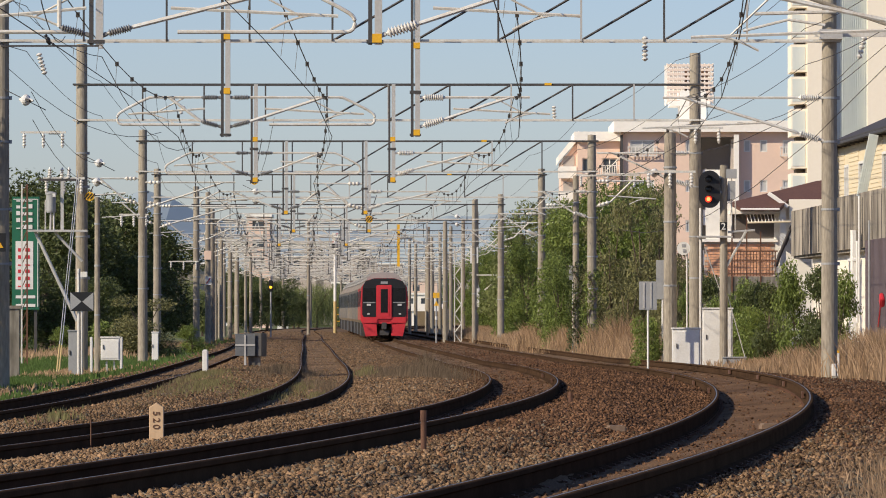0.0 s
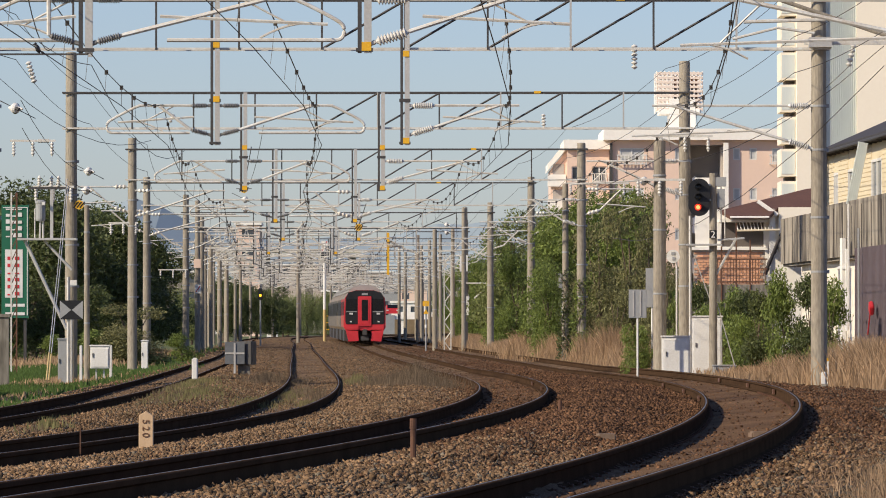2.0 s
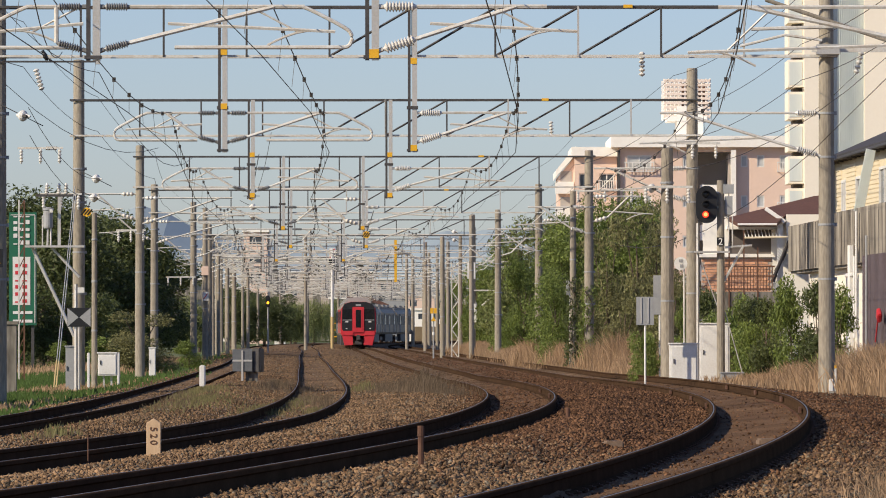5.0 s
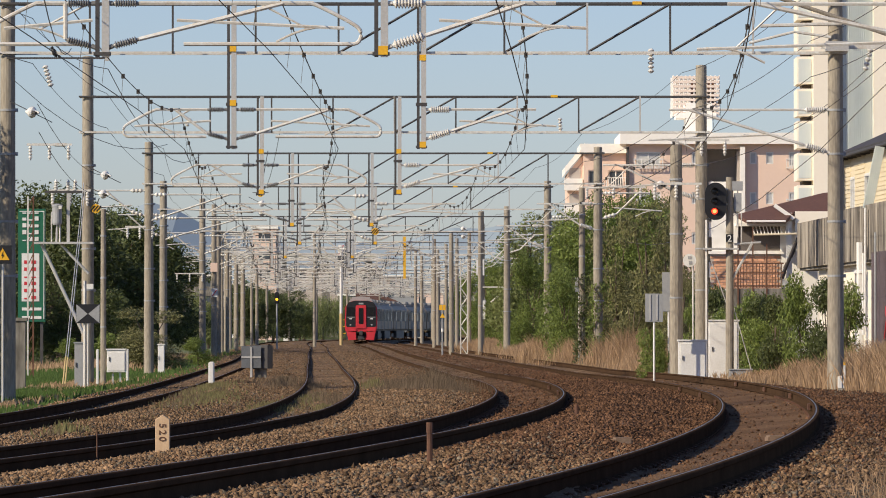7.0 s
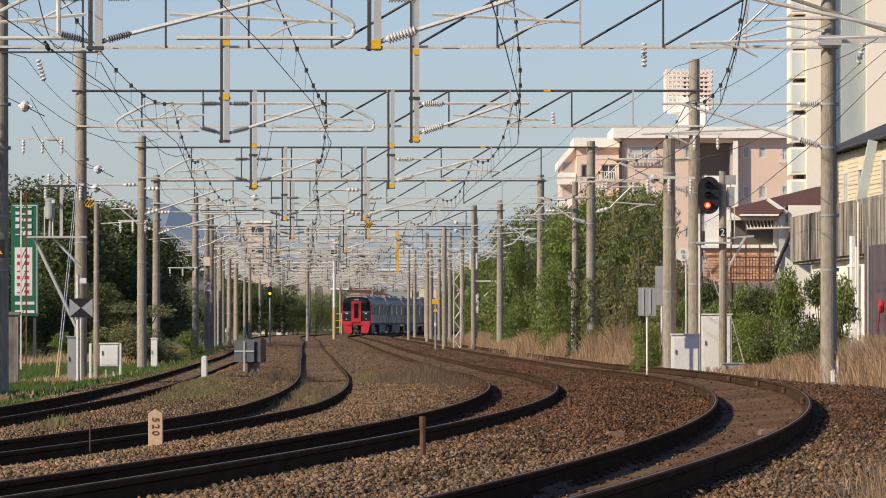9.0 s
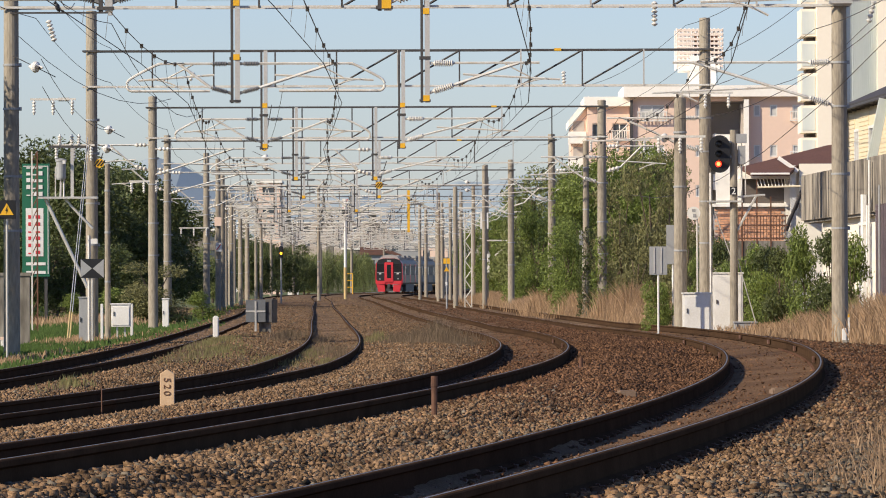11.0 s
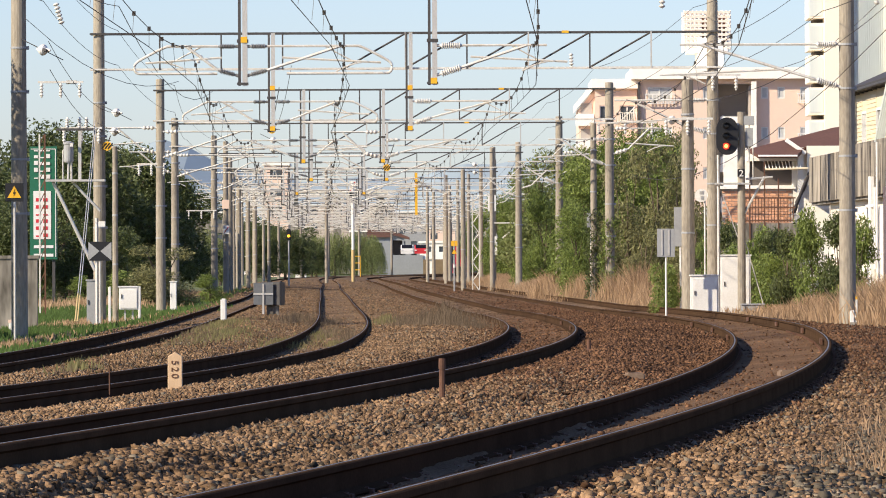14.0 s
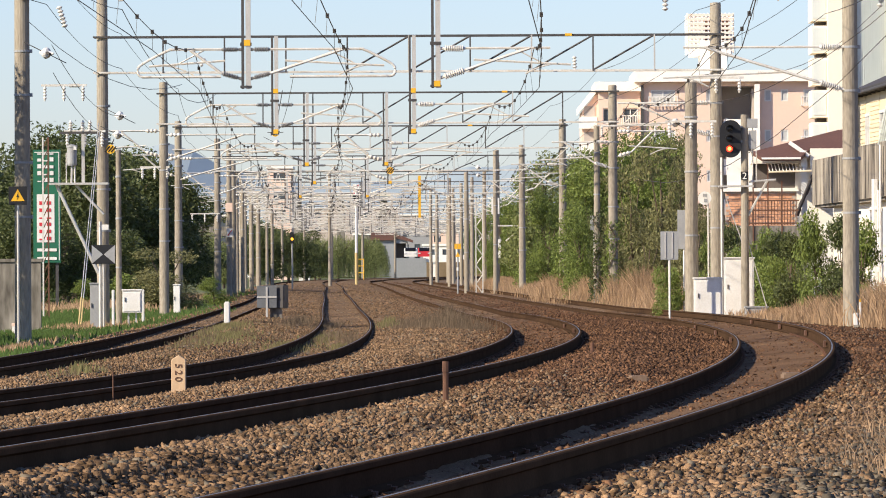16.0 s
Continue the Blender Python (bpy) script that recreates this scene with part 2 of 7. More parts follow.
def holed_wall(bm, x0, x1, z0, z1, y, thick, holes):
    """A wall facing -y with openings (xa, xb, za, zb) that go through it."""
    xs = sorted({x0, x1, *[h[0] for h in holes], *[h[1] for h in holes]})
    zs = sorted({z0, z1, *[h[2] for h in holes], *[h[3] for h in holes]})
    def quad(*p):
        bm.faces.new([bm.verts.new(v) for v in p])
    for xa, xb in zip(xs, xs[1:]):
        for za, zb in zip(zs, zs[1:]):
            if not any(h[0] <= xa and xb <= h[1] and h[2] <= za and zb <= h[3] for h in holes):
                quad((xa, y, za), (xb, y, za), (xb, y, zb), (xa, y, zb))
                quad((xa, y + thick, zb), (xb, y + thick, zb), (xb, y + thick, za), (xa, y + thick, za))
    for xa, xb, za, zb in [(x0, x1, z0, z1)] + list(holes):
        for p, q in (((xa, za), (xb, za)), ((xb, za), (xb, zb)), ((xb, zb), (xa, zb)), ((xa, zb), (xa, za))):
            quad((p[0], y, p[1]), (p[0], y + thick, p[1]), (q[0], y + thick, q[1]), (q[0], y, q[1]))


def finish(bm, name, mats):
    me = bpy.data.meshes.new(name)
    bmesh.ops.recalc_face_normals(bm, faces=bm.faces[:])
    bm.to_mesh(me)
    bm.free()
    for m in (mats if isinstance(mats, (list, tuple)) else [mats]):
        me.materials.append(m)
    return me


def part(name, bm, mat, parent, label="", smooth=False):
    me = finish(bm, name, mat)
    if smooth:
        me.polygons.foreach_set("use_smooth", [True] * len(me.polygons))
    ob = new(name, me)
    ob.parent = parent
    if label:
        tagged(ob, label)
    return ob


def thing(name, x, y, z, label, category, group="", kind="", turn=0.0):
    ob = new(name)
    ob.empty_display_size = 0.2
    ob.matrix_basis = pose(x, y, z, 0, 0, turn)
    return tagged(ob, label, category, group, kind)


def solid(name, bm, mat, label, category, group="", kind="", at=(0, 0, 0)):
    ob = new(name, finish(bm, name, mat))
    ob.location = at
    return tagged(ob, label, category, group, kind)


def made(*calls):
    """A bmesh filled by calls of (function, arguments...)."""
    bm = bmesh.new()
    for f, *a in calls:
        f(bm, *a)
    return bm


# ---------- tracks: centre lines as x over y ----------
KY = np.array([20, 40, 62, 90, 125, 170, 230, 310, 400, 490, 550, 620, 700, 800, 900.0])
TRACK_X = {
    "a": [-8.44, -6.87, -5.92, -5.64, -6.15, -7.18, -8.59, -11.19, -14.04, -16.28, -15.95, -10.63, 0.09, 16.5, 36],
    "b": [-6.21, -4.26, -2.94, -2.35, -2.75, -3.88, -5.38, -7.47, -9.68, -12.16, -11.88, -6.41, 4.27, 20.7, 40.2],
    "c": [-2.93, -0.95, 0.48, 1.32, 1.44, 0.70, -1.01, -3.12, -5.43, -7.98, -7.78, -2.12, 8.42, 24.9, 44.4],
    "d": [-0.74, 1.78, 3.63, 4.89, 5.31, 4.61, 2.98, 0.95, -1.59, -4.07, -3.76, 1.69, 12.37, 28.8, 48.3],
}
KZ = np.array([20, 80, 170, 330, 490, 700, 900.0])
TRACK_Z = {
    "a": [-0.21, -0.20, -0.17, -0.02, 0.33, 0.76, 0.9],
    "b": [-0.05, -0.24, -0.18, -0.02, 0.38, 0.76, 0.9],
    "c": [0.09, -0.05, -0.31, -0.03, 0.39, 0.76, 0.9],
    "d": [0.02, -0.01, -0.22, 0.00, 0.39, 0.76, 0.9],
}
CANT = {"a": 0.04, "b": 0.035, "c": 0.086, "d": 0.10}


def spline(k, v):
    """A natural cubic through v at k, as a function."""
    k, v = np.asarray(k, float), np.asarray(v, float)
    n, h = len(k), np.diff(k)
    a, b = np.zeros((n, n)), np.zeros(n)
    a[0, 0] = a[-1, -1] = 1
    a[0, 1] = a[-1, -2] = -1
    for i in range(1, n - 1):
        a[i, i - 1], a[i, i], a[i, i + 1] = h[i - 1], 2 * (h[i - 1] + h[i]), h[i]
        b[i] = 3 * ((v[i + 1] - v[i]) / h[i] - (v[i] - v[i - 1]) / h[i - 1])
    c = np.linalg.solve(a, b)
    def f(x):
        x = np.asarray(x, float)
        i = np.clip(np.searchsorted(k, x) - 1, 0, n - 2)
        t = x - k[i]
        return v[i] + ((v[i + 1] - v[i]) / h[i] - h[i] * (2 * c[i] + c[i + 1]) / 3) * t + c[i] * t ** 2 + (c[i + 1] - c[i]) / (3 * h[i]) * t ** 3
    return f


track_x = {k: spline(KY, v) for k, v in TRACK_X.items()}
track_z = {k: (lambda y, v=v: np.interp(y, KZ, v)) for k, v in TRACK_Z.items()}


def slope(k, y):
    return (track_x[k](np.asarray(y) + 0.5) - track_x[k](np.asarray(y) - 0.5))


def ground_z(x, y):
    """Height of the ballast and the ground beside it."""
    x, y = np.broadcast_arrays(np.asarray(x, float), np.asarray(y, float))
    yy = np.clip(y, 20, 900)
    kx, kz = [], []
    for k in "abcd":
        c, z = track_x[k](yy), track_z[k](yy) - 0.165
        heap = (0.0, 0.01, 0.0) if k == "d" else (0.0, 0.055, 0.06)      # stones heaped against the outer side of the rail
        if k in "ab":
            z = z + 0.055 * np.clip((yy - 85) / 25, 0, 1)
        close = np.clip((60 - yy) / 25, 0, 1)                                   # the near gap between the main tracks lies level
        fill = 0.105 * close if k == "d" else 0.0
        if k == "c":
            heap = (0.0, 0.055 - 0.004 * close, 0.06 - 0.03 * close)
        for s, up in ((-1.05, 0.0 if k == "a" else 0.085 + fill), (-0.66, 0.0 if k == "a" else 0.055 + fill * 0.8), (-0.55, 0.0), (0.57, heap[0]), (0.70, heap[1]), (1.05, heap[2])):
            kx.append(c + s)
            kz.append(z + s / 1.1 * CANT[k] + up)
    kx = [kx[0] - 4.0, kx[0] - 2.1, kx[0] - 0.3] + kx + [kx[-1] + 0.3, kx[-1] + 1.8, kx[-1] + 2.9]
    kz = [kz[0] - 0.22, kz[0] - 0.28, kz[0] - 0.02] + kz + [kz[-1] - 0.02, kz[-1] - 0.14, kz[-1] - 0.16]
    out = np.where(x <= kx[0], kz[0], kz[-1]).astype(float)
    for i in range(len(kx) - 1):
        t = (x - kx[i]) / np.maximum(kx[i + 1] - kx[i], 1e-3)
        inside = (t >= 0) & (t < 1)
        gap = kx[i + 1] - kx[i]
        bulge = np.where((gap > 0.25) & (3 <= i) & (i <= 25) & (i % 6 == 2), np.where(y < 110, 0.06, 0.03) * np.sin(np.pi * np.clip(t, 0, 1)) ** 0.7 * np.clip(gap / 1.2, 0, 1), 0)
        out = np.where(inside, kz[i] + (kz[i + 1] - kz[i]) * t + bulge, out)
    return out


def gz(x, y):
    return float(ground_z(x, y))


# ---------- ground: one sheet to the horizon ----------
def build_ground():
    ys = np.concatenate([np.linspace(-400, 0, 6)[:-1], np.linspace(0, 18, 7)[:-1], np.linspace(18, 70, 209)[:-1], np.linspace(70, 150, 161)[:-1],
                         np.linspace(150, 330, 121)[:-1], np.linspace(330, 900, 115)[:-1], np.linspace(900, 4600, 12)])
    off = np.concatenate([-np.geomspace(2500, 22, 14), np.linspace(-20, -12, 17)[:-1], np.linspace(-12, 12, 161)[:-1], np.linspace(12, 22, 16), np.geomspace(26, 2500, 13)])
    X = np.zeros((len(ys), len(off)))
    yc = np.clip(ys, 12, 900)
    mid = (track_x["a"](yc) + track_x["d"](yc)) / 2
    X[:] = mid[:, None] + off[None, :]
    Y = np.repeat(ys[:, None], len(off), 1)
    Z = ground_z(X, Y)
    rng = np.random.default_rng(3)
    rough = rng.normal(-0.010, 0.007, Z.shape) * (np.abs(off) < 22)[None, :] * (Y < 340)
    for k in "abcd":                       # no lumps under the rails and low between them
        away = np.abs(X - track_x[k](np.clip(Y, 12, 900)))
        rough = np.where(away < 0.75, rough * 0.6 + 0.004, rough)
    Z = Z + rough
    Z = Z + np.clip((Y - 900) / 1000, 0, 1) * 0.3
    nr, nc = Z.shape
    verts = np.stack([X, Y, Z], -1).reshape(-1, 3)
    i = np.arange(nr * nc).reshape(nr, nc)
    faces = np.stack([i[:-1, :-1], i[:-1, 1:], i[1:, 1:], i[1:, :-1]], -1).reshape(-1, 4)
    me = bpy.data.meshes.new("ground")
    me.from_pydata(verts.tolist(), [], faces.tolist())
    for m in (BALLAST, TURF, SOIL, RUSTBED):
        me.materials.append(m)
    cx = verts[faces].mean(1)
    yy = np.clip(cx[:, 1], 12, 900)
    left, right = track_x["a"](yy) - 2.0, track_x["d"](yy) + np.where(yy < 110, 3.9, 2.6)
    jag = rng.normal(0, 0.25, len(faces))
    idx = np.where(cx[:, 0] + jag < left, 1, np.where(cx[:, 0] + jag > right, 2, np.where((cx[:, 0] + jag > track_x["c"](yy) - 1.0) & (yy < 170 + 60 * jag) & ((yy > 40 + 15 * jag) | (cx[:, 0] > track_x["d"](yy) - 0.5)), 3, 0)))
    me.polygons.foreach_set("material_index", idx.astype(np.int32))
    me.polygons.foreach_set("use_smooth", np.ones(len(faces), bool))
    return tagged(new("ground", me), "brown stone ballast with grassy and dry verges", "ground", kind="structure")


build_ground()

RAIL = [(-0.064, -0.153), (0.064, -0.153), (0.064, -0.143), (0.012, -0.125), (0.009, -0.045), (0.033, -0.032), (0.033, -0.007), (0.024, -0.0015), (0.004, 0.0),
        (-0.010, 0.0), (-0.024, -0.0015), (-0.033, -0.007), (-0.033, -0.032), (-0.009, -0.045), (-0.012, -0.125), (-0.064, -0.143)]


def rail_mesh(k, side, y0, y1):
    ys = np.concatenate([np.arange(y0, min(150, y1), 0.8), np.arange(max(150, y0), y1 + 1, 3.0)])
    sx = slope(k, ys)
    n = np.sqrt(1 + sx ** 2)
    x, y = track_x[k](ys) + side * 0.566 / n, ys - side * 0.566 * sx / n
    z = track_z[k](ys) + side * CANT[k] / 2
    verts, faces, mats = [], [], []
    m = len(RAIL)
    for i in range(len(ys)):
        for px, pz in RAIL:
            verts.append((x[i] + px / n[i], y[i] - px * sx[i] / n[i], z[i] + pz))
    for i in range(len(ys) - 1):
        for j in range(m):
            a, b = i * m + j, i * m + (j + 1) % m
            faces.append((a, b, b + m, a + m))
            mats.append(1 if j == 8 else 0)
    me = bpy.data.meshes.new("rail")
    me.from_pydata(verts, [], faces)
    me.materials.append(RAIL_SIDE)
    me.materials.append(RAIL_TOP)
    me.polygons.foreach_set("material_index", mats)
    return me


def build_tracks():
    clip = bmesh.new()
    box(clip, 0, 0, -0.03, 0.17, 0.07, 0.03)
    box(clip, 0.05, 0, 0.0, 0.02, 0.04, 0.008)
    clip_me = finish(clip, "rail_clip", RUST)
    plate = bmesh.new()
    box(plate, 0.0, 0, -0.11, 0.03, 0.56, 0.075)
    for j in (-0.2, -0.07, 0.07, 0.2):
        tube(plate, (0, j, -0.075), (0.03, j, -0.075), 0.014)
    plate_me = finish(plate, "fishplate", RUST)
    sl = bmesh.new()
    box(sl, 0, 0, -0.155, 2.0, 0.22, 0.15, bevel=0.015)
    sl_me = finish(sl, "sleeper", SLEEPER)
    for k in "abcd":
        root = thing("railway_track", float(track_x[k](60)), 60, float(track_z[k](60)), "curved railway track with rusty-sided worn rails on brown ballast", "track", "parallel railway tracks")
        inv = root.matrix_basis.inverted()
        for side in (-1, 1):
            r = new("rail", rail_mesh(k, side, 14, 780))
            r.parent = root
            r.matrix_parent_inverse = inv
            tagged(r, "rusty steel rail with a polished head")
        # sleepers, fastenings and joint plates where they show
        y = 22.0 + 0.2 * "abcd".index(k)
        i = 0
        while y < 120:
            sx = float(slope(k, y))
            turn = -math.degrees(math.atan(sx))
            c, z = float(track_x[k](y)), float(track_z[k](y))
            roll = -math.degrees(math.asin(CANT[k] / 1.1))
            if y < 90:
                s = new("sleeper", sl_me)
                s.parent, s.matrix_parent_inverse = root, inv
                s.matrix_basis = pose(c, y, z - 0.19, 0, roll, turn)
                for side in (-1, 1):
                    e = new("rail_clip", clip_me)
                    e.parent, e.matrix_parent_inverse = root, inv
                    e.matrix_basis = pose(c + side * 0.566, y - side * 0.566 * sx, z - 0.14 + side * CANT[k] / 2, 0, 0, turn)
            if i % 22 == 8:
                for side in (-1, 1):
                    e = new("fishplate", plate_me)
                    e.parent, e.matrix_parent_inverse = root, inv
                    e.matrix_basis = pose(c + side * 0.566 - 0.045, y - side * 0.566 * sx, z - 0.005 + side * CANT[k] / 2, 0, 0, turn)
            y += 0.62
            i += 1


build_tracks()


def build_stones():
    """Loose ballast stones, jittered blocks, joined."""
    rng = np.random.default_rng(11)
    pts = []
    for y0, y1, dens, size in ((19, 34, 1700, 0.0125), (34, 55, 860, 0.0130), (55, 85, 360, 0.0145), (85, 130, 130, 0.0165), (130, 210, 34, 0.018), (210, 330, 9, 0.024), (330, 470, 3, 0.032)):
        half = 0.0875 * y1 + 0.6
        n = int((y1 - y0) * 2 * half * dens)
        y = rng.uniform(y0, y1, n)
        x = rng.uniform(-half, half, n)
        keep = (np.abs(x) < 0.0875 * y + 0.6) & (x > track_x["a"](y) - 2.0) & (x < track_x["d"](y) + 3.6)
        inside = np.zeros(n, bool)
        for k in "abcd":
            away = np.abs(x - track_x[k](y))
            keep &= np.abs(away - 0.566) > 0.078
            inside |= (away < 0.566) & (rng.random(n) > (0.07 if k == "d" else 0.45))
        over = x - track_x["d"](y)
        inside |= (over > 0.6) & (over < 1.35) & (rng.random(n) > 0.25)
        keep &= ~inside
        x, y = x[keep], y[keep]
        s = size * np.clip(rng.lognormal(-0.05, 0.4, len(x)), 0.5, 1.9)
        pts.append(np.stack([x, y, ground_z(x, y) + s * rng.uniform(-0.35, 0.5, len(x)) - 0.006, s], 1))
    p = np.concatenate(pts)
    n = len(p)
    rusty = stone_tone(p, rng)
    y = p[:, 1]
    for pick, base in ((y < 26, BLOCK), ((y >= 26) & (y < 62), OCTA), (y >= 62, TETRA)):
        v = tumble(p[pick], base, rng)
        r = rusty[pick]
        over = p[pick, 0] - track_x["d"](p[pick, 1])
        grey = (rng.random(len(v)) < np.where((over > 1.5) & (p[pick, 1] < 70), 0.65, 0.13)) & ((~r) | (over > 1.5))
        tagged(stone_heap(v[grey], base, GREYSTONE), "dark grey ballast stones scattered along the shoulder", "gravel", kind="stuff")
        r, v = r[~grey], v[~grey]
        tagged(stone_heap(v[~r], base, STONE), "loose angular pale brown ballast stones between the rails", "gravel", kind="stuff")
        tagged(stone_heap(v[r], base, RUSTSTONE), "rust-dusted dark brown ballast stones along the main tracks", "gravel", kind="stuff")


# corners and faces of an angular stone: block, double pyramid, splinter
BLOCK = (np.array([[a, b, c] for a in (-1, 1) for b in (-1, 1) for c in (-1, 1)], float) * 0.72,
         np.array([[0, 1, 3], [0, 3, 2], [4, 6, 7], [4, 7, 5], [0, 4, 5], [0, 5, 1], [2, 3, 7], [2, 7, 6], [0, 2, 6], [0, 6, 4], [1, 5, 7], [1, 7, 3]]))
OCTA = (np.array([[1, 0.2, 0], [-1, -0.1, 0.1], [0.1, 1, 0], [-0.2, -1, 0.1], [0.1, 0, 1], [0, 0.1, -1]], float),
        np.array([[0, 2, 4], [2, 1, 4], [1, 3, 4], [3, 0, 4], [2, 0, 5], [1, 2, 5], [3, 1, 5], [0, 3, 5]]))
TETRA = (np.array([[1.1, 0.6, -0.5], [-1.1, 0.5, -0.5], [0.1, -1.2, -0.4], [0.1, 0.1, 1.0]], float), np.array([[0, 1, 3], [1, 2, 3], [2, 0, 3], [1, 0, 2]]))


def tumble(p, base, rng):
    """Stones of one kind, jittered, flattened and turned at random, at p (x, y, z, half size)."""
    n, m = len(p), len(base[0])
    v = base[0][None] * rng.uniform(0.7, 1.2, (n, m, 1)) + rng.normal(0, 0.15, (n, m, 3))
    v *= np.stack([rng.uniform(0.8, 1.5, n), rng.uniform(0.8, 1.5, n), rng.uniform(0.55, 1.0, n)], 1)[:, None, :]
    a, b = rng.uniform(0, 6.28, n), rng.normal(0, 0.6, n)
    ca, sa, cb, sb = np.cos(a)[:, None], np.sin(a)[:, None], np.cos(b)[:, None], np.sin(b)[:, None]
    x, z = v[:, :, 0] * cb - v[:, :, 2] * sb, v[:, :, 0] * sb + v[:, :, 2] * cb
    y = v[:, :, 1]
    x, y = x * ca - y * sa, x * sa + y * ca
    return np.stack([x, y, z], -1) * p[:, None, 3:4] + p[:, None, :3]


def stone_tone(p, rng):
    """Which stones lie under the rust dust of the main tracks."""
    n = len(p)
    rusty = p[:, 0] > track_x["c"](p[:, 1]) - 0.9 + rng.normal(0, 0.35, n)
    rusty &= (p[:, 0] < track_x["d"](p[:, 1]) + 0.75 + rng.normal(0, 0.12, n)) | (p[:, 1] > 48 + rng.normal(0, 6, n))
    rusty &= (p[:, 1] > 42 + rng.normal(0, 5, n)) | (p[:, 0] > track_x["d"](p[:, 1]) - 0.4)
    return rusty


def stone_heap(v, base, mat):
    n, m, k = len(v), len(base[0]), len(base[1])
    f = (base[1][None] + (np.arange(n) * m)[:, None, None]).reshape(-1)
    me = bpy.data.meshes.new("ballast_stones")
    me.vertices.add(n * m)
    me.vertices.foreach_set("co", v.reshape(-1))
    me.loops.add(len(f))
    me.loops.foreach_set("vertex_index", f.astype(np.int32))
    me.polygons.add(n * k)
    me.polygons.foreach_set("loop_start", np.arange(0, n * k * 3, 3, dtype=np.int32))
    me.update(calc_edges=True)
    me.materials.append(mat)
    return new("ballast_stones", me)


build_stones()


# ---------- overhead line ----------
GROUP_POLES = "concrete poles along the railway"


def catenary_pole(x, y, top, r=0.175, bands=(), label="tall tapered concrete pole with steel bands beside the tracks"):
    z = gz(x, y) - 0.12
    ob = thing("catenary_pole", x, y, z, label, "pole", GROUP_POLES)
    h = top - z
    bm = bmesh.new()
    lathe(bm, [(r * 1.06, 0), (r * 0.9, h - 0.03), (r * 0.86, h), (r * 0.3, h + 0.015)], seg=18)
    part("shaft", bm, POLE, ob, smooth=False)
    for b in bands:
        bm = bmesh.new()
        bh = b - z
        lathe(bm, [(r * 0.96, bh - 0.025), (r * 1.05, bh - 0.022), (r * 1.05, bh + 0.022), (r * 0.96, bh + 0.025)], seg=18)
        box(bm, r * 1.08, 0, bh - 0.04, 0.08, 0.06, 0.08)
        part("band", bm, GREYPAINT, ob, "dull steel band")
    return ob


def beam(y, xl, xr, z_top, z_bot, braces):
    """A light truss beam between two poles, with angle chords, hangers and slanting braces."""
    ob = thing("gantry_beam", (xl + xr) / 2, y, z_bot, "light steel truss beam spanning the tracks between two poles", "gantry", "gantry beams across the tracks")
    cx, h, half = (xl + xr) / 2, z_top - z_bot, (xr - xl) / 2
    # bottom chord paler than the top: the light on it is painted in
    for nm, zz, mt in (("top_chord", h, DARKSTEEL), ("bottom_chord", 0.0, TUBE)):
        for yy in (-0.22, 0.22):
            bm = bmesh.new()
            box(bm, 0, yy, zz - 0.025, 2 * half + 0.5, 0.012, 0.05)
            box(bm, 0, yy + 0.035, zz - 0.025, 2 * half + 0.5, 0.06, 0.012)
            part(nm, bm, mt, ob)
    n = max(2, round(2 * half / 1.8))
    for i in range(1, n):
        xx = -half + 2 * half * i / n
        bm = bmesh.new()
        dark = i % 2 == 0 or xx < -1
        box(bm, xx, -0.22, -0.02, 0.045, 0.045, h + 0.03)
        part("hanger", bm, DARKSTEEL if dark else GALV, ob)
        if braces and xx > -0.5:
            bm = bmesh.new()
            tube(bm, (xx - 2 * half / n, 0.2, 0.02), (xx, 0.2, h), 0.027, seg=4)
            part("brace", bm, DARKSTEEL, ob)
    for xx in (half * 0.52,) if y < 260 else ():
        bm = bmesh.new()
        box(bm, xx, -0.27, h - 0.03, 0.2, 0.05, 0.07)
        part("marker_tape", bm, YELLOW, ob, "yellow marker tape")
    return ob


def insulator(bm, p, q, r=0.075, n=8):
    p, q = Vector(p), Vector(q)
    d = (q - p).length
    prof = [(0.02, 0)]
    for i in range(n):
        t = d * (0.08 + 0.84 * i / n)
        s = d * 0.84 / n
        prof += [(r * 0.6, t), (r, t + s * 0.35), (r, t + s * 0.55), (r * 0.6, t + s * 0.8)]
    prof.append((0.02, d))
    lathe(bm, prof, at=p, axis=q - p, seg=8)


def rounded(pts):
    """The same line with its corners cut twice."""
    for _ in range(2):
        out = [pts[0]]
        for p, q in zip(pts, pts[1:]):
            p, q = Vector(p), Vector(q)
            out += [p.lerp(q, 0.25), p.lerp(q, 0.75)]
        pts = out + [pts[-1]]
    return pts


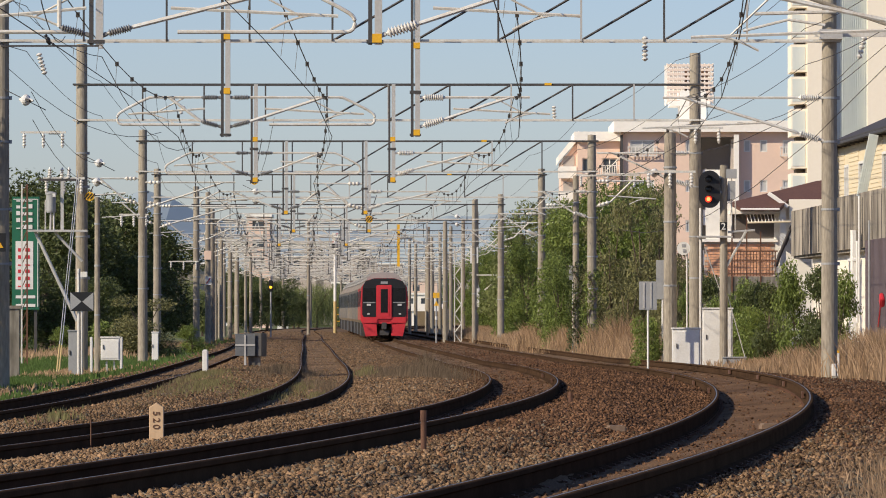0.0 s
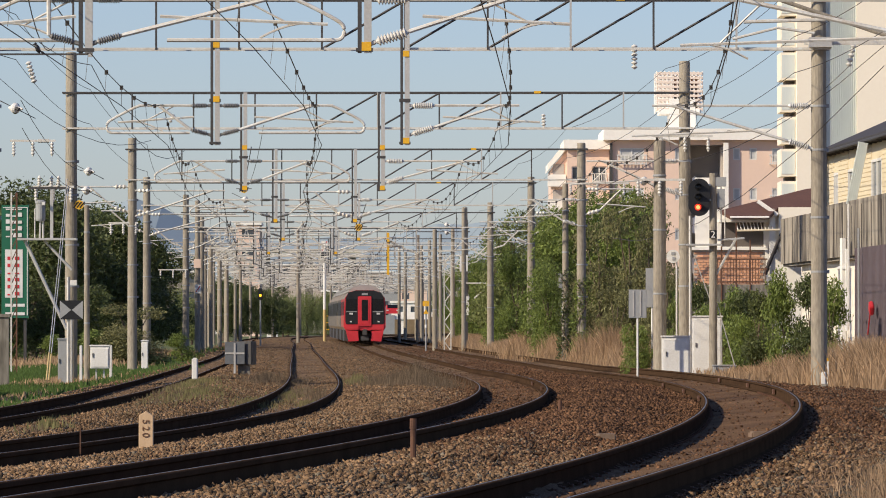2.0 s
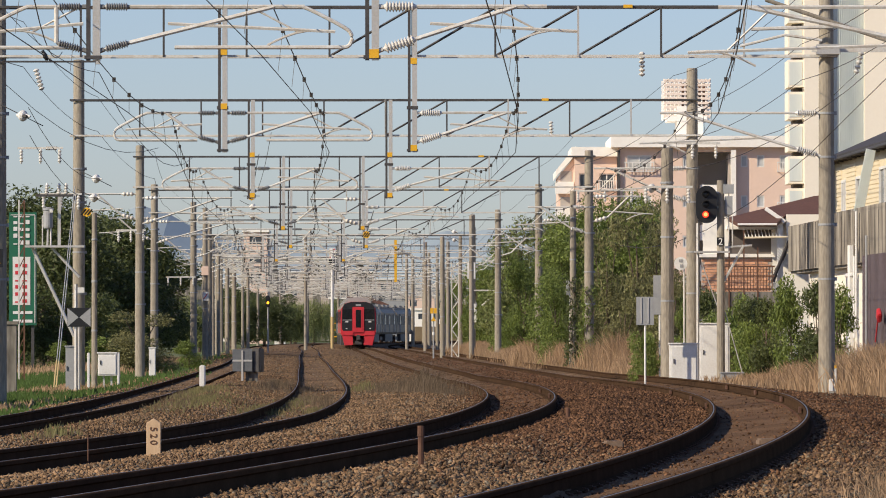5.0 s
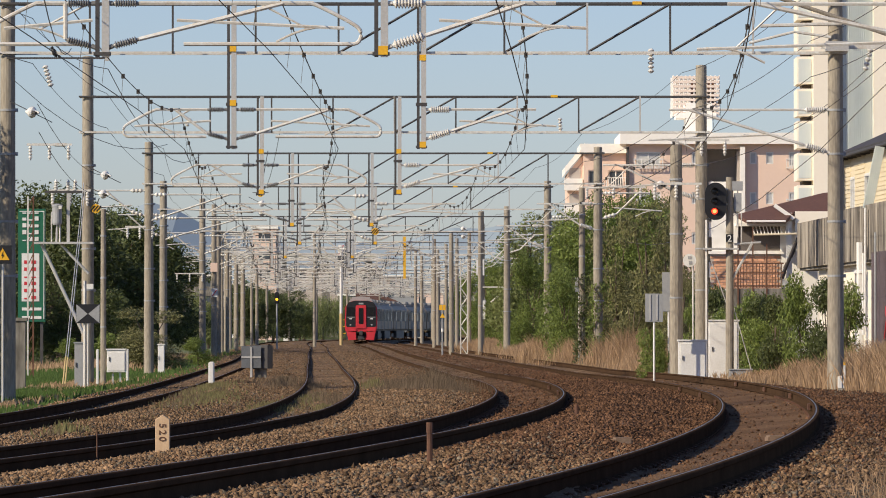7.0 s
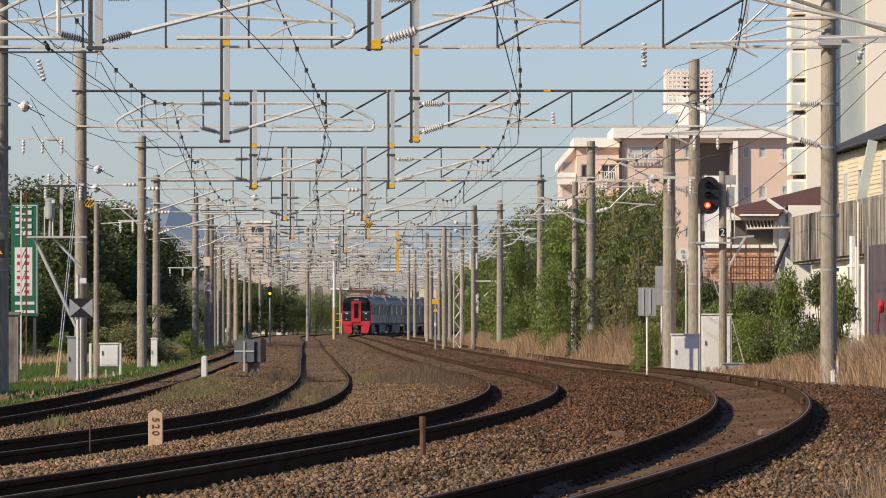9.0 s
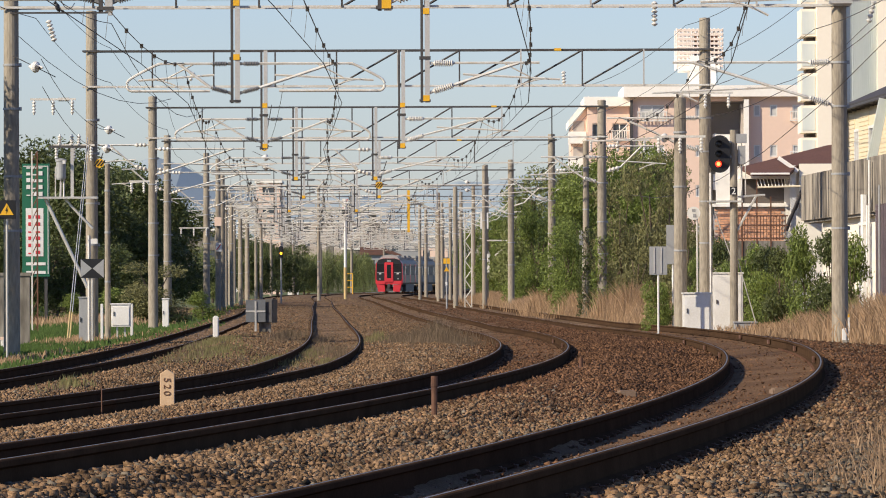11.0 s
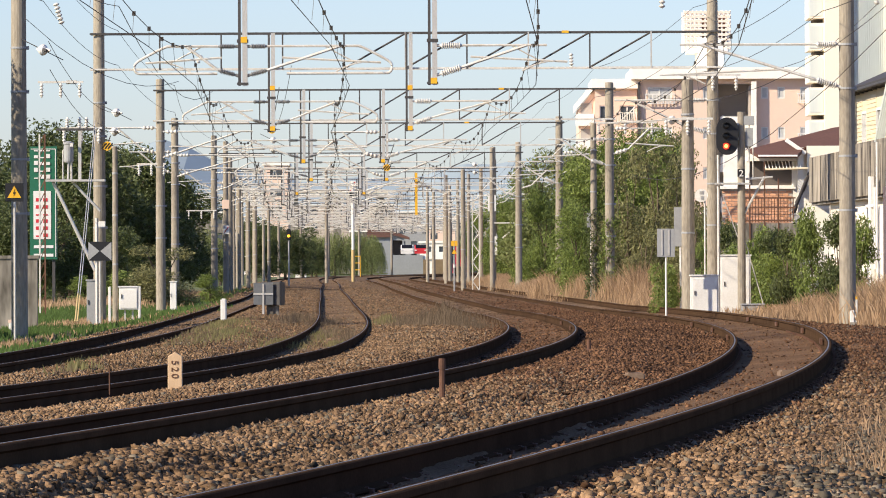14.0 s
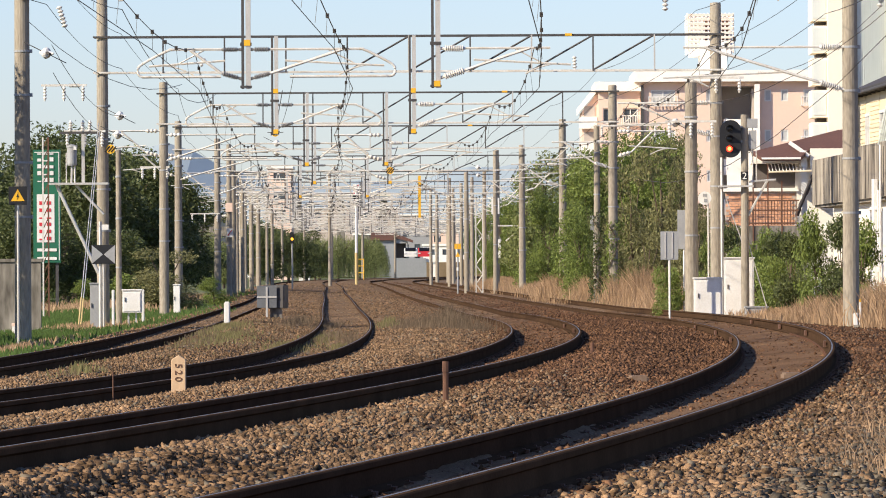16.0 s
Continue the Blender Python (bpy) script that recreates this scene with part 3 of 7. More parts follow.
def cantilever(y, post_x, reach_x, z_rail, hang=None, grey=False, drop=None, rich=True):
    """A hinged bracket from a drop post or pole to above a track: two insulators, top tube, brace, steady arm and hoops."""
    s = 1 if reach_x > post_x else -1
    top, low = z_rail + 5.95, z_rail + (5.28 if drop else 4.98)
    ob = thing("bracket_arm", post_x, y, low, "pale steel bracket arm with ribbed insulators holding the overhead wire", "bracket arm", "overhead line bracket arms")
    def P(x, z, dy=0.0):
        return (x - post_x, dy, z - low)
    ex = reach_x + s * 0.45
    far = 5 if rich else 4
    a = post_x + s * 0.16
    b = a + s * (0.38 if grey else 0.5)
    mt = GREYPORC if grey else PORCELAIN if rich else TUBE
    for z0, dz in ((top, 0.0), (low, 0.14)):
        bm = bmesh.new()
        insulator(bm, P(a, z0 + dz * 0.3), P(b, z0 + dz * (1 if grey else 1.4)), (0.058 if grey else 0.078) if y < 260 else 0.048, n=9 if rich and y < 260 else 3)
        tube(bm, P(post_x + s * 0.05, z0), P(a, z0 + dz * 0.3), 0.035)
        part("insulator", bm, mt, ob, "ribbed porcelain insulator")
    bm = bmesh.new()
    tube(bm, P(b, top), P(ex, top), 0.03, seg=far)
    part("top_tube", bm, TUBE, ob)
    bm = bmesh.new()
    tube(bm, P(b, low + (0.14 if grey else 0.196)), P(reach_x, top), 0.034, seg=7 if y < 130 else far)
    part("brace_tube", bm, TUBE, ob)
    rx = post_x + (reach_x - post_x) * 0.45
    bm = bmesh.new()
    tube(bm, P(rx - s * 0.1, low + 0.42), P(reach_x + s * 0.9, low + 0.30), 0.026, seg=far)
    part("register_tube", bm, TUBE, ob)
    bm = bmesh.new()
    polytube(bm, [P(reach_x + s * (0.9 - 1.0 * t), low + 0.30 - 0.2 * t ** 2 + 0.05 * math.sin(3.1 * t)) for t in np.linspace(0, 1, 8 if y < 170 else 5)], 0.018, seg=5)
    part("steady_arm", bm, TUBE, ob)
    if grey:
        e = reach_x + s * 1.0
        bm = bmesh.new()
        polytube(bm, rounded([P(ex - s * 0.1, top), P(ex, top), P(e, top - 0.28), P(e + s * 0.16, top - 0.4), P(e + s * 0.12, top - 0.6), P(e - s * 0.1, top - 0.6), P(rx, top - 0.6)]), 0.03, 7)
        part("loop_tube", bm, TUBE, ob)
    if hang:
        part("hanger_rod", made((box, 0, 0, 0, 0.09, 0.09, hang - low)), GALV, ob)
    if rich:
        bm = bmesh.new()
        tube(bm, P(reach_x - s * 0.35, top), P(reach_x + s * 0.35, low + 0.30), 0.016, seg=4)
        part("stay", bm, TUBE, ob)
    return ob


def drop_post(y, x, z_top, z_low, w=0.2, bands=(0.03,)):
    ob = thing("drop_post", x, y, z_low, "hanging steel post with a yellow end band under a gantry beam", "post", "hanging posts under the gantries")
    h = z_top - z_low
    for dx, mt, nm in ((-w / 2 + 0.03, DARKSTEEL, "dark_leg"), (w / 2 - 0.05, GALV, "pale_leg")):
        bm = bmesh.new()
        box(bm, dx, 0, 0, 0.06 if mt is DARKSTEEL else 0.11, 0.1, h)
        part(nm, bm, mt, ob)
    for z in bands:
        part("yellow_band", made((box, 0.03, -0.06, z, w - 0.06, 0.02, 0.13)), YELLOW, ob, "yellow band")
    for z, t in ((0.95, 0.07), (0.02, 0.05)):
        part("clamp", made((box, 0, 0, z, w + 0.05, 0.13, t)), DARKSTEEL, ob)
    return ob


# distance, left pole, right pole, pole tops, top chord, posts (x, reaches)
GANTRIES = [
    (80, -10.2, 8.9, 8.9, 8.9, 8.1, 7.1),
    (120, -9.77, 8.55, 9.6, 9.6, 8.22, 7.13),
    (157, -10.46, 7.30, 8.97, 8.71, 7.80, 6.77),
    (203, -11.24, 5.57, 8.14, 7.95, 7.72, 6.58),
    (245, -12.91, 4.45, 7.89, 7.89, 7.63, 6.61),
    (290, -13.19, 3.09, 8.24, 7.82, 7.28, 6.49),
    (335, -14.26, 2.00, 8.0, 8.6, 7.3, 6.4),
]
for y in range(362, 680, 27):
    GANTRIES.append((y, float(track_x["a"](y)) - 2.6, float(track_x["d"](y)) + 2.7, 8.4, 8.4, 7.6, 6.7))


def build_overhead():
    for gi, (y, xl, xr, tl, tr, zt, zb) in enumerate(GANTRIES):
        near = y < 480
        zr = float(track_z["c"](y)) * 0.5 - (0.17 if y == 80 else 0)
        for x, top in ((xl, tl), (xr, tr)):
            bands = (zt, zb, zr + 5.95, zr + 4.98, 3.4, 2.2) if y < 300 else (zt, zb)
            catenary_pole(x, y, top, 0.175 if y < 350 else 0.14, bands)
        beam(y, xl, xr, zt, zb, y < 300)
        tx = {k: float(track_x[k](y)) for k in "abcd"}
        p1 = (tx["a"] + tx["b"]) / 2 - 0.25
        p2 = tx["b"] + 0.5 * (tx["c"] - tx["b"])
        if y > 200:
            p1 += 0.9 * math.sin(y * 1.7)
            p2 += 0.5 * math.sin(y * 2.9)
        if y == 203:
            p1 = -5.9
        if y == 120:
            p1, p2 = -4.8, -0.61
        if y == 80:
            p1, p2 = -5.1, -1.0
        if y == 157:
            p2 = -1.48
        for px in (p1, p2):
            left = px == p1
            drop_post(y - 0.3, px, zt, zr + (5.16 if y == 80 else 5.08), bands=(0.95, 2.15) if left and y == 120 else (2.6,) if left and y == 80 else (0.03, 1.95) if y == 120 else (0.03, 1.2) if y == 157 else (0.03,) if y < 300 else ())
        cantilever(y - 0.3, p1, tx["a"], zr, grey=True, drop=True, rich=near)
        cantilever(y - 0.3, p1, tx["b"], zr, grey=True, drop=True, rich=near)
        cantilever(y - 0.3, p2, tx["c"], zr, drop=True, rich=near)
        cantilever(y - 0.08, xr - 0.04, tx["d"], zr, rich=near)
        if y > 200:
            cantilever(y - 0.1, xl + 0.04, tx["a"] - 0.3, zr + 0.35, rich=False)
            cantilever(y - 0.3, p2, tx["b"] + 0.3, zr + 0.3, rich=False)
            cantilever(y - 0.05, xl - 0.04, xl - 1.6, zr + 0.5, rich=False)
            cantilever(y - 0.05, xr + 0.04, xr + 1.5, zr + 0.4, rich=False)
        if y > 330:
            for j in range(3):
                px = xl + (xr - xl) * ((0.13 + 0.31 * j + 0.07 * math.sin(y * 0.9 + j)) % 1)
                cantilever(y + 0.25, px, px + (2.1 if (y // 20 + j) % 2 else -2.1), zr + 0.9 + 0.35 * math.sin(y + 2 * j), hang=zt + 0.02, rich=False)
    # wires: messenger with droppers, contact wire
    sup = [-2, 38] + [g[0] for g in GANTRIES]
    for k in "abcd":
        ob = thing("overhead_wire", float(track_x[k](120)), 120, 5.0, "dark overhead contact wire hung by droppers from a messenger wire", "wire", "overhead wires above the tracks")
        org = Vector(ob.location)
        def at(y, z, side=0.0):
            yy = max(y, 20)
            x = float(track_x[k](yy)) + (float(slope(k, 20)) * (y - 20) if y < 20 else 0) + side
            return Vector((x, y - 0.3, z)) - org
        mess, cont, drops = [], [], []
        for i, (a, b) in enumerate(zip(sup, sup[1:])):
            za, zb2 = (float(track_z["c"](max(s, 20))) * 0.5 for s in (a, b))
            sa, sb = (0.2, -0.2) if i % 2 else (-0.2, 0.2)
            n = 8
            for j in range(n):
                t = j / n
                y = a + (b - a) * t
                z = za + (zb2 - za) * t
                side = sa + (sb - sa) * t
                mz = z + 5.97 - 0.55 * 4 * t * (1 - t)
                mess.append(at(y, mz, side * 0.5))
                if j % 4 == 0:
                    cont.append(at(y, z + 5.08, side))
                if j and b < 480:
                    drops.append((at(y, mz, side * 0.5), at(y, z + 5.08, side)))
        bm = bmesh.new()
        polytube(bm, mess, 0.010, seg=4)
        part("messenger_wire", bm, WIRE, ob)
        bm = bmesh.new()
        polytube(bm, cont, 0.009, seg=4)
        part("contact_wire", bm, WIRE, ob)
        for p, q in drops:
            bm = bmesh.new()
            tube(bm, p, q, 0.005, seg=3)
            box(bm, p.x, p.y, p.z - 0.045, 0.06, 0.06, 0.08)
            part("dropper", bm, WIRE, ob)
    # feeder lines along the two rows of poles
    for side, zs in ((1, (7.9, 6.9)), (2, (8.5, 7.4, 6.6))):
        for z in zs:
            ob = thing("feeder_cable", GANTRIES[1][side], 120, z, "thin dark feeder cable strung along the row of poles", "cable", "feeder cables")
            org = Vector(ob.location)
            pts = [Vector((GANTRIES[0][side] * 1.0 + 0.4, 2, z + 0.4)) - org]
            line = [g for g in GANTRIES if g[0] < 520]
            for a, b in zip(line, line[1:]):
                for t in np.arange(0, 1, 0.1):
                    sag = 0.28 * 4 * t * (1 - t)
                    dx = 0.55 if side == 1 else -0.55
                    pts.append(Vector((a[side] + (b[side] - a[side]) * t + dx, a[0] + (b[0] - a[0]) * t, z - sag)) - org)
            bm = bmesh.new()
            polytube(bm, pts, 0.008, seg=4)
            part("cable", bm, WIRE, ob)


build_overhead()


# ---------- train ----------
def train_car(tail):
    ob = thing("train_car", 0, 0, 0, "stainless and red electric train car on the track" if not tail else "tail car of an electric train with a red and black end", "train car", "cars of one train")
    L, W = 19.6, 1.42
    def sect(w, y, tight=0.0):
        return [(-w + 0.12, 0.95), (-w, 1.15), (-w, 2.2), (-w + 0.05, 3.15), (-w + 0.35, 3.55), (-0.6, 3.7), (0.6, 3.7), (w - 0.35, 3.55), (w - 0.05, 3.15), (w, 2.2), (w, 1.15), (w - 0.12, 0.95)]
    def hull(bm, y0, y1, w0=W, w1=W):
        a = [bm.verts.new((x, y0, z)) for x, z in sect(w0, y0)]
        b = [bm.verts.new((x, y1, z)) for x, z in sect(w1, y1)]
        n = len(a)
        for i in range(n):
            bm.faces.new((a[i], a[(i + 1) % n], b[(i + 1) % n], b[i]))
        bm.faces.new(a[::-1])
        bm.faces.new(b)
    ys = -L / 2 + (1.3 if tail else 0)
    part("body", made((hull, ys, L / 2)), STEELBODY, ob, "stainless steel body")
    part("roof", made((box, 0, 0, 3.6, 2.1, L - 1.2, 0.14)), ROOFGREY, ob, "grey ribbed roof")
    for yy in (-5.6, 0.5, 6):
        bm = bmesh.new()
        box(bm, 0, yy, 3.68, 1.9, 3.4, 0.36, bevel=0.15)
        part("roof_unit", bm, ROOFGREY, ob, "grey roof air conditioner")
    for s in (-1, 1):
        for d in (-6.3, 0, 6.3):
            bm = bmesh.new()
            box(bm, s * (W + 0.004), d, 1.15, 0.03, 1.3, 1.95)
            door = part("door", bm, REDPAINT if tail else SLATE, ob)
            for j in (-0.33, 0.33):
                part("door_window", made((box, s * (W + 0.02), d + j, 2.0, 0.02, 0.45, 0.9)), DARKGLASS, door)
        for c in (-8.4, -3.15, 3.15, 8.2):
            ww = 3.6 if abs(c) < 4 else 1.6
            for j in (-0.5, 0.5):
                # plain black panes, painted for the dark trees they would reflect
                part("window", made((box, s * (W + 0.004), c + j * ww * 0.52, 1.95, 0.03, ww * 0.47, 0.98)), BLACK, ob)
        part("underframe_box", made((box, s * 1.15, 0.0, 0.2, 0.4, 10.2, 0.78)), DARKSTEEL, ob, "dark equipment box")
    for yb in (-6.8, 6.8):
        bogie = part("bogie", made((box, -1.0, yb, 0.35, 0.15, 2.6, 0.35), (box, 1.0, yb, 0.35, 0.15, 2.6, 0.35), (box, 0, yb, 0.4, 2.0, 0.5, 0.3)), DARKSTEEL, ob)
        for dy in (-1.05, 1.05):
            for s in (-1, 1):
                part("wheel", made((tube, (s * 0.5, yb + dy, 0.43), (s * 0.63, yb + dy, 0.43), 0.43, None, 16)), RUST, bogie)
    if not tail:
        part("gangway", made((box, 0, -L / 2 - 0.25, 1.0, 1.1, 0.5, 2.4), (box, 0, L / 2 + 0.2, 1.0, 1.1, 0.3, 2.4)), DARKSTEEL, ob)
        return ob
    def dome(bm, y0, y1):
        prism(bm, [(1.05 * math.cos(math.pi * t / 10), 3.58 + 0.5 * math.sin(math.pi * t / 10)) for t in range(11)], y1 - y0, Matrix.Translation((0, y0, 0)))
    # tail end: black face in a red surround, red door, skirts and coupler
    y = -L / 2
    part("cab_shell", made((hull, y + 0.1, y + 1.32, 1.43, W + 0.006)), REDPAINT, ob, "red cab shell")
    bm = bmesh.new()
    prism(bm, [(-1.25, 1.36), (1.25, 1.36), (1.33, 1.5), (1.335, 2.2), (1.30, 3.2), (1.12, 3.53), (0.6, 3.69), (-0.6, 3.69), (-1.12, 3.53), (-1.30, 3.2), (-1.335, 2.2), (-1.33, 1.5)], 0.06, Matrix.Translation((0, y + 0.05, 0)))
    face = part("face_panel", bm, BLACK, ob, "black end panel")
    for s in (-1, 1):
        part("cab_window", made((box, s * 0.90, y + 0.045, 2.3, 0.74, 0.02, 0.8, 0, None, 0.008)), DARKGLASS, face)
        part("tail_lamp", made((box, s * 0.93, y + 0.03, 2.03, 0.24, 0.05, 0.12)), HEADLIGHT, face)
        part("low_lamp", made((box, s * 0.95, y + 0.035, 1.5, 0.14, 0.05, 0.08)), HEADLIGHT, face)
        bm = bmesh.new()
        prism(bm, [(s * 0.42, 0.22), (s * 0.46, 0.9), (s * 1.3, 0.95), (s * 1.12, 0.18)], 0.3, Matrix.Translation((0, y + 0.02, 0)))
        part("skirt", bm, REDPAINT, ob, "red skirt")
    for s in (-1, 1):
        part("sill", made((box, s * 0.87, y + 0.12, 0.95, 0.98, 0.2, 0.4, 0, None, 0.05)), REDPAINT, ob)
        part("lamp_sill", made((box, s * 0.90, y + 0.04, 2.2, 0.74, 0.03, 0.05)), GREYPAINT, face)
    part("sill_middle", made((box, 0, y + 0.16, 1.12, 0.8, 0.2, 0.22)), REDPAINT, ob)
    door = part("end_door", made((box, 0, y + 0.03, 1.2, 0.95, 0.1, 2.08, 0, None, 0.04)), REDPAINT, ob)
    part("door_panel", made((box, 0, y - 0.015, 1.35, 0.66, 0.03, 1.8, 0, None, 0.01)), REDPAINT, door)
    part("door_window", made((box, 0, y - 0.04, 1.62, 0.42, 0.02, 1.42, 0, None, 0.008)), DARKGLASS, door)
    part("destination_sign", made((box, 0, y + 0.04, 3.36, 0.42, 0.03, 0.14)), GREYPAINT, face)
    bm = bmesh.new()
    tube(bm, (0, y + 0.4, 0.8), (0, y - 0.12, 0.8), 0.16, seg=10)
    box(bm, 0, y - 0.1, 0.6, 0.32, 0.2, 0.42, bevel=0.03)
    box(bm, 0, y + 0.1, 0.25, 0.55, 0.2, 0.3)
    part("coupler", bm, DARKSTEEL, ob)
    part("roof_cap", made((dome, y + 0.5, y + 4.2)), ROOFGREY, ob, "grey rounded roof fairing")
    return ob


YS = np.arange(300, 900, 0.5)
XS = track_x["c"](YS)
ARC = np.concatenate([[0], np.cumsum(np.hypot(np.diff(XS), np.diff(YS)))])
CARS = [(train_car(True), 0.0)]
first_mid = train_car(False)
CARS.append((first_mid, 20.3))
for i in range(2, 8):
    CARS.append((copy_thing(first_mid, Matrix.Identity(4)), 20.3 * i))
SPEED = 22.0
TAIL0 = 328.0


def car_pose(s):
    """Car standing with its bogies on the track, s metres of arc past y = 300 for its tail end."""
    y = [float(np.interp(s + a, ARC, YS)) for a in (3.0, 16.6)]
    p = [Vector((float(track_x["c"](v)), v, float(track_z["c"](v)))) for v in y]
    d = p[1] - p[0]
    c = (p[0] + p[1]) / 2
    return pose(c.x, c.y, c.z, math.degrees(math.asin(d.z / d.length)), 0, -math.degrees(math.atan2(d.x, d.y)))


def car_rows(lead):
    s0 = float(np.interp(TAIL0, YS, ARC))
    return [(t, car_pose(s0 + lead + SPEED * t)) for t in np.arange(0, 16.01, 0.5)]


def motions():
    for car, lead in CARS:
        walk(car, car_rows(lead))


# ---------- trees and growth ----------
def leaf_cloud(seed, lobes, n, size, drop=0.35):
    """Leaves as small folded quads on the shells of several lobes (x, y, z, rx, ry, rz)."""
    rng = np.random.default_rng(seed)
    w = np.array([l[3] * l[5] for l in lobes])
    pick = rng.choice(len(lobes), n, p=w / w.sum())
    L = np.array(lobes)[pick]
    d = rng.normal(size=(n, 3))
    d /= np.linalg.norm(d, axis=1)[:, None]
    rad = rng.uniform(0.25, 1.0, n) ** 0.45 * (1 + 0.18 * np.sin(d[:, 0] * 7 + L[:, 0] * 3) + 0.15 * np.sin(d[:, 2] * 9 + L[:, 1]))
    c = L[:, :3] + d * L[:, 3:] * rad[:, None]
    s = size * rng.uniform(0.55, 1.5, n)
    a = rng.normal(size=(n, 3))
    a /= np.linalg.norm(a, axis=1)[:, None]
    b = np.cross(a, rng.normal(size=(n, 3)))
    b /= np.linalg.norm(b, axis=1)[:, None]
    nrm = np.cross(a, b)
    v = np.stack([c - a * s[:, None], c + b * s[:, None] * 0.6 + nrm * s[:, None] * 0.15, c + a * s[:, None] * 0.9 - b * s[:, None] * 0.35], 1)
    return leaf_mesh(v)


def leaf_mesh(v):
    n = len(v)
    me = bpy.data.meshes.new("crown")
    me.vertices.add(n * 3)
    me.vertices.foreach_set("co", v.reshape(-1))
    me.loops.add(n * 3)
    me.loops.foreach_set("vertex_index", np.arange(n * 3, dtype=np.int32))
    me.polygons.add(n)
    me.polygons.foreach_set("loop_start", np.arange(0, n * 3, 3, dtype=np.int32))
    me.update(calc_edges=True)
    return me


def willow(seed, h, r, strands):
    """A weeping crown: strands of small leaves that hang from a dome, on a forked trunk."""
    rng = np.random.default_rng(seed)
    ob = thing("willow", 0, 0, 0, "hazy pale green weeping willow beyond the curve", "tree", "willows")
    bm = bmesh.new()
    tube(bm, (0, 0, -0.3), (0.1, 0, h * 0.45), 0.22, 0.15, 8)
    part("trunk", bm, BARK, ob)
    for i in range(7):
        a = 6.28 * i / 7 + rng.uniform(-0.3, 0.3)
        part("limb", made((tube, (0.1, 0, h * rng.uniform(0.3, 0.45)), (r * 0.6 * math.cos(a), r * 0.6 * math.sin(a), h * rng.uniform(0.7, 0.9)), 0.09, 0.03, 5)), BARK, ob)
    a, q = rng.uniform(0, 6.28, strands), np.sqrt(rng.random(strands))
    lump = 1 + 0.16 * np.sin(3 * a + seed) + 0.1 * np.sin(7 * a)
    x0, y0 = r * q * lump * np.cos(a), r * q * lump * np.sin(a)
    z0 = h * (1 - 0.45 * q ** 2.5) * rng.uniform(0.86, 1.0, strands)
    m = 26
    t = np.linspace(0, 1, m)[None, :]
    length = (h * rng.uniform(0.35, 0.85, strands))[:, None]
    x = x0[:, None] * (1 + 0.12 * t) + rng.normal(0, 0.05, (strands, m))
    y = y0[:, None] * (1 + 0.12 * t) + rng.normal(0, 0.05, (strands, m))
    c = np.stack([x, y, np.maximum(z0[:, None] - length * t, 0.25)], -1).reshape(-1, 3)
    k = len(c)
    d = np.stack([rng.normal(0, 0.25, k), rng.normal(0, 0.25, k), -np.ones(k)], -1) * rng.uniform(0.08, 0.17, k)[:, None]
    w = np.stack([rng.normal(0, 1, k), rng.normal(0, 1, k), np.zeros(k)], -1) * 0.03
    me = leaf_mesh(np.stack([c - w, c + w, c + d], 1))
    # pale leaf colour with the haze of the distance mixed in
    me.materials.append(LEAF_WILLOW)
    cr = new("crown", me)
    cr.parent = ob
    return ob


def tree(seed, h, r, leaf, n, size, trunk_h=0.35, name="tree", label="broad leafy green tree behind the railway", category="tree", group="trees"):
    rng = np.random.default_rng(seed)
    ob = thing(name, 0, 0, 0, label, category, group)
    lobes = []
    for i in range(int(rng.integers(9, 13))):
        a, t = rng.uniform(0, 6.28), rng.uniform(0.1, 1)
        rr = r * (1 - 0.55 * t ** 2) * rng.uniform(0.35, 0.75)
        lobes.append((rr * math.cos(a), rr * math.sin(a), h * (trunk_h + (0.93 - trunk_h) * t), r * rng.uniform(0.28, 0.5), r * rng.uniform(0.28, 0.5), h * rng.uniform(0.10, 0.19)))
    lobes.append((0, 0, h * (trunk_h + 0.3), r * 0.6, r * 0.6, h * 0.28))
    bm = bmesh.new()
    pts = [Vector((0, 0, -0.3)), Vector((r * 0.05, 0, h * 0.3)), Vector((-r * 0.04, r * 0.03, h * 0.75))]
    for p, q, a, b in ((pts[0], pts[1], 0.03 * h, 0.02 * h), (pts[1], pts[2], 0.02 * h, 0.006 * h)):
        tube(bm, p, q, a, b, 8)
    for l in lobes:
        tube(bm, Vector((0, 0, h * rng.uniform(0.25, 0.5))), Vector(l[:3]), 0.010 * h, 0.003 * h, 5)
    part("trunk", bm, BARK, ob)
    me = leaf_cloud(seed, lobes, n, size)
    me.materials.append(leaf)
    cr = new("crown", me)
    cr.parent = ob
    return ob


def plant(proto, x, y, scale=1.0, turn=0.0, z=None, tall=None):
    z = gz(x, y) - 0.05 if z is None else z
    ob = copy_thing(proto, pose(x, y, z, 0, 0, turn))
    ob.scale = (scale, scale, tall or scale)
    return ob


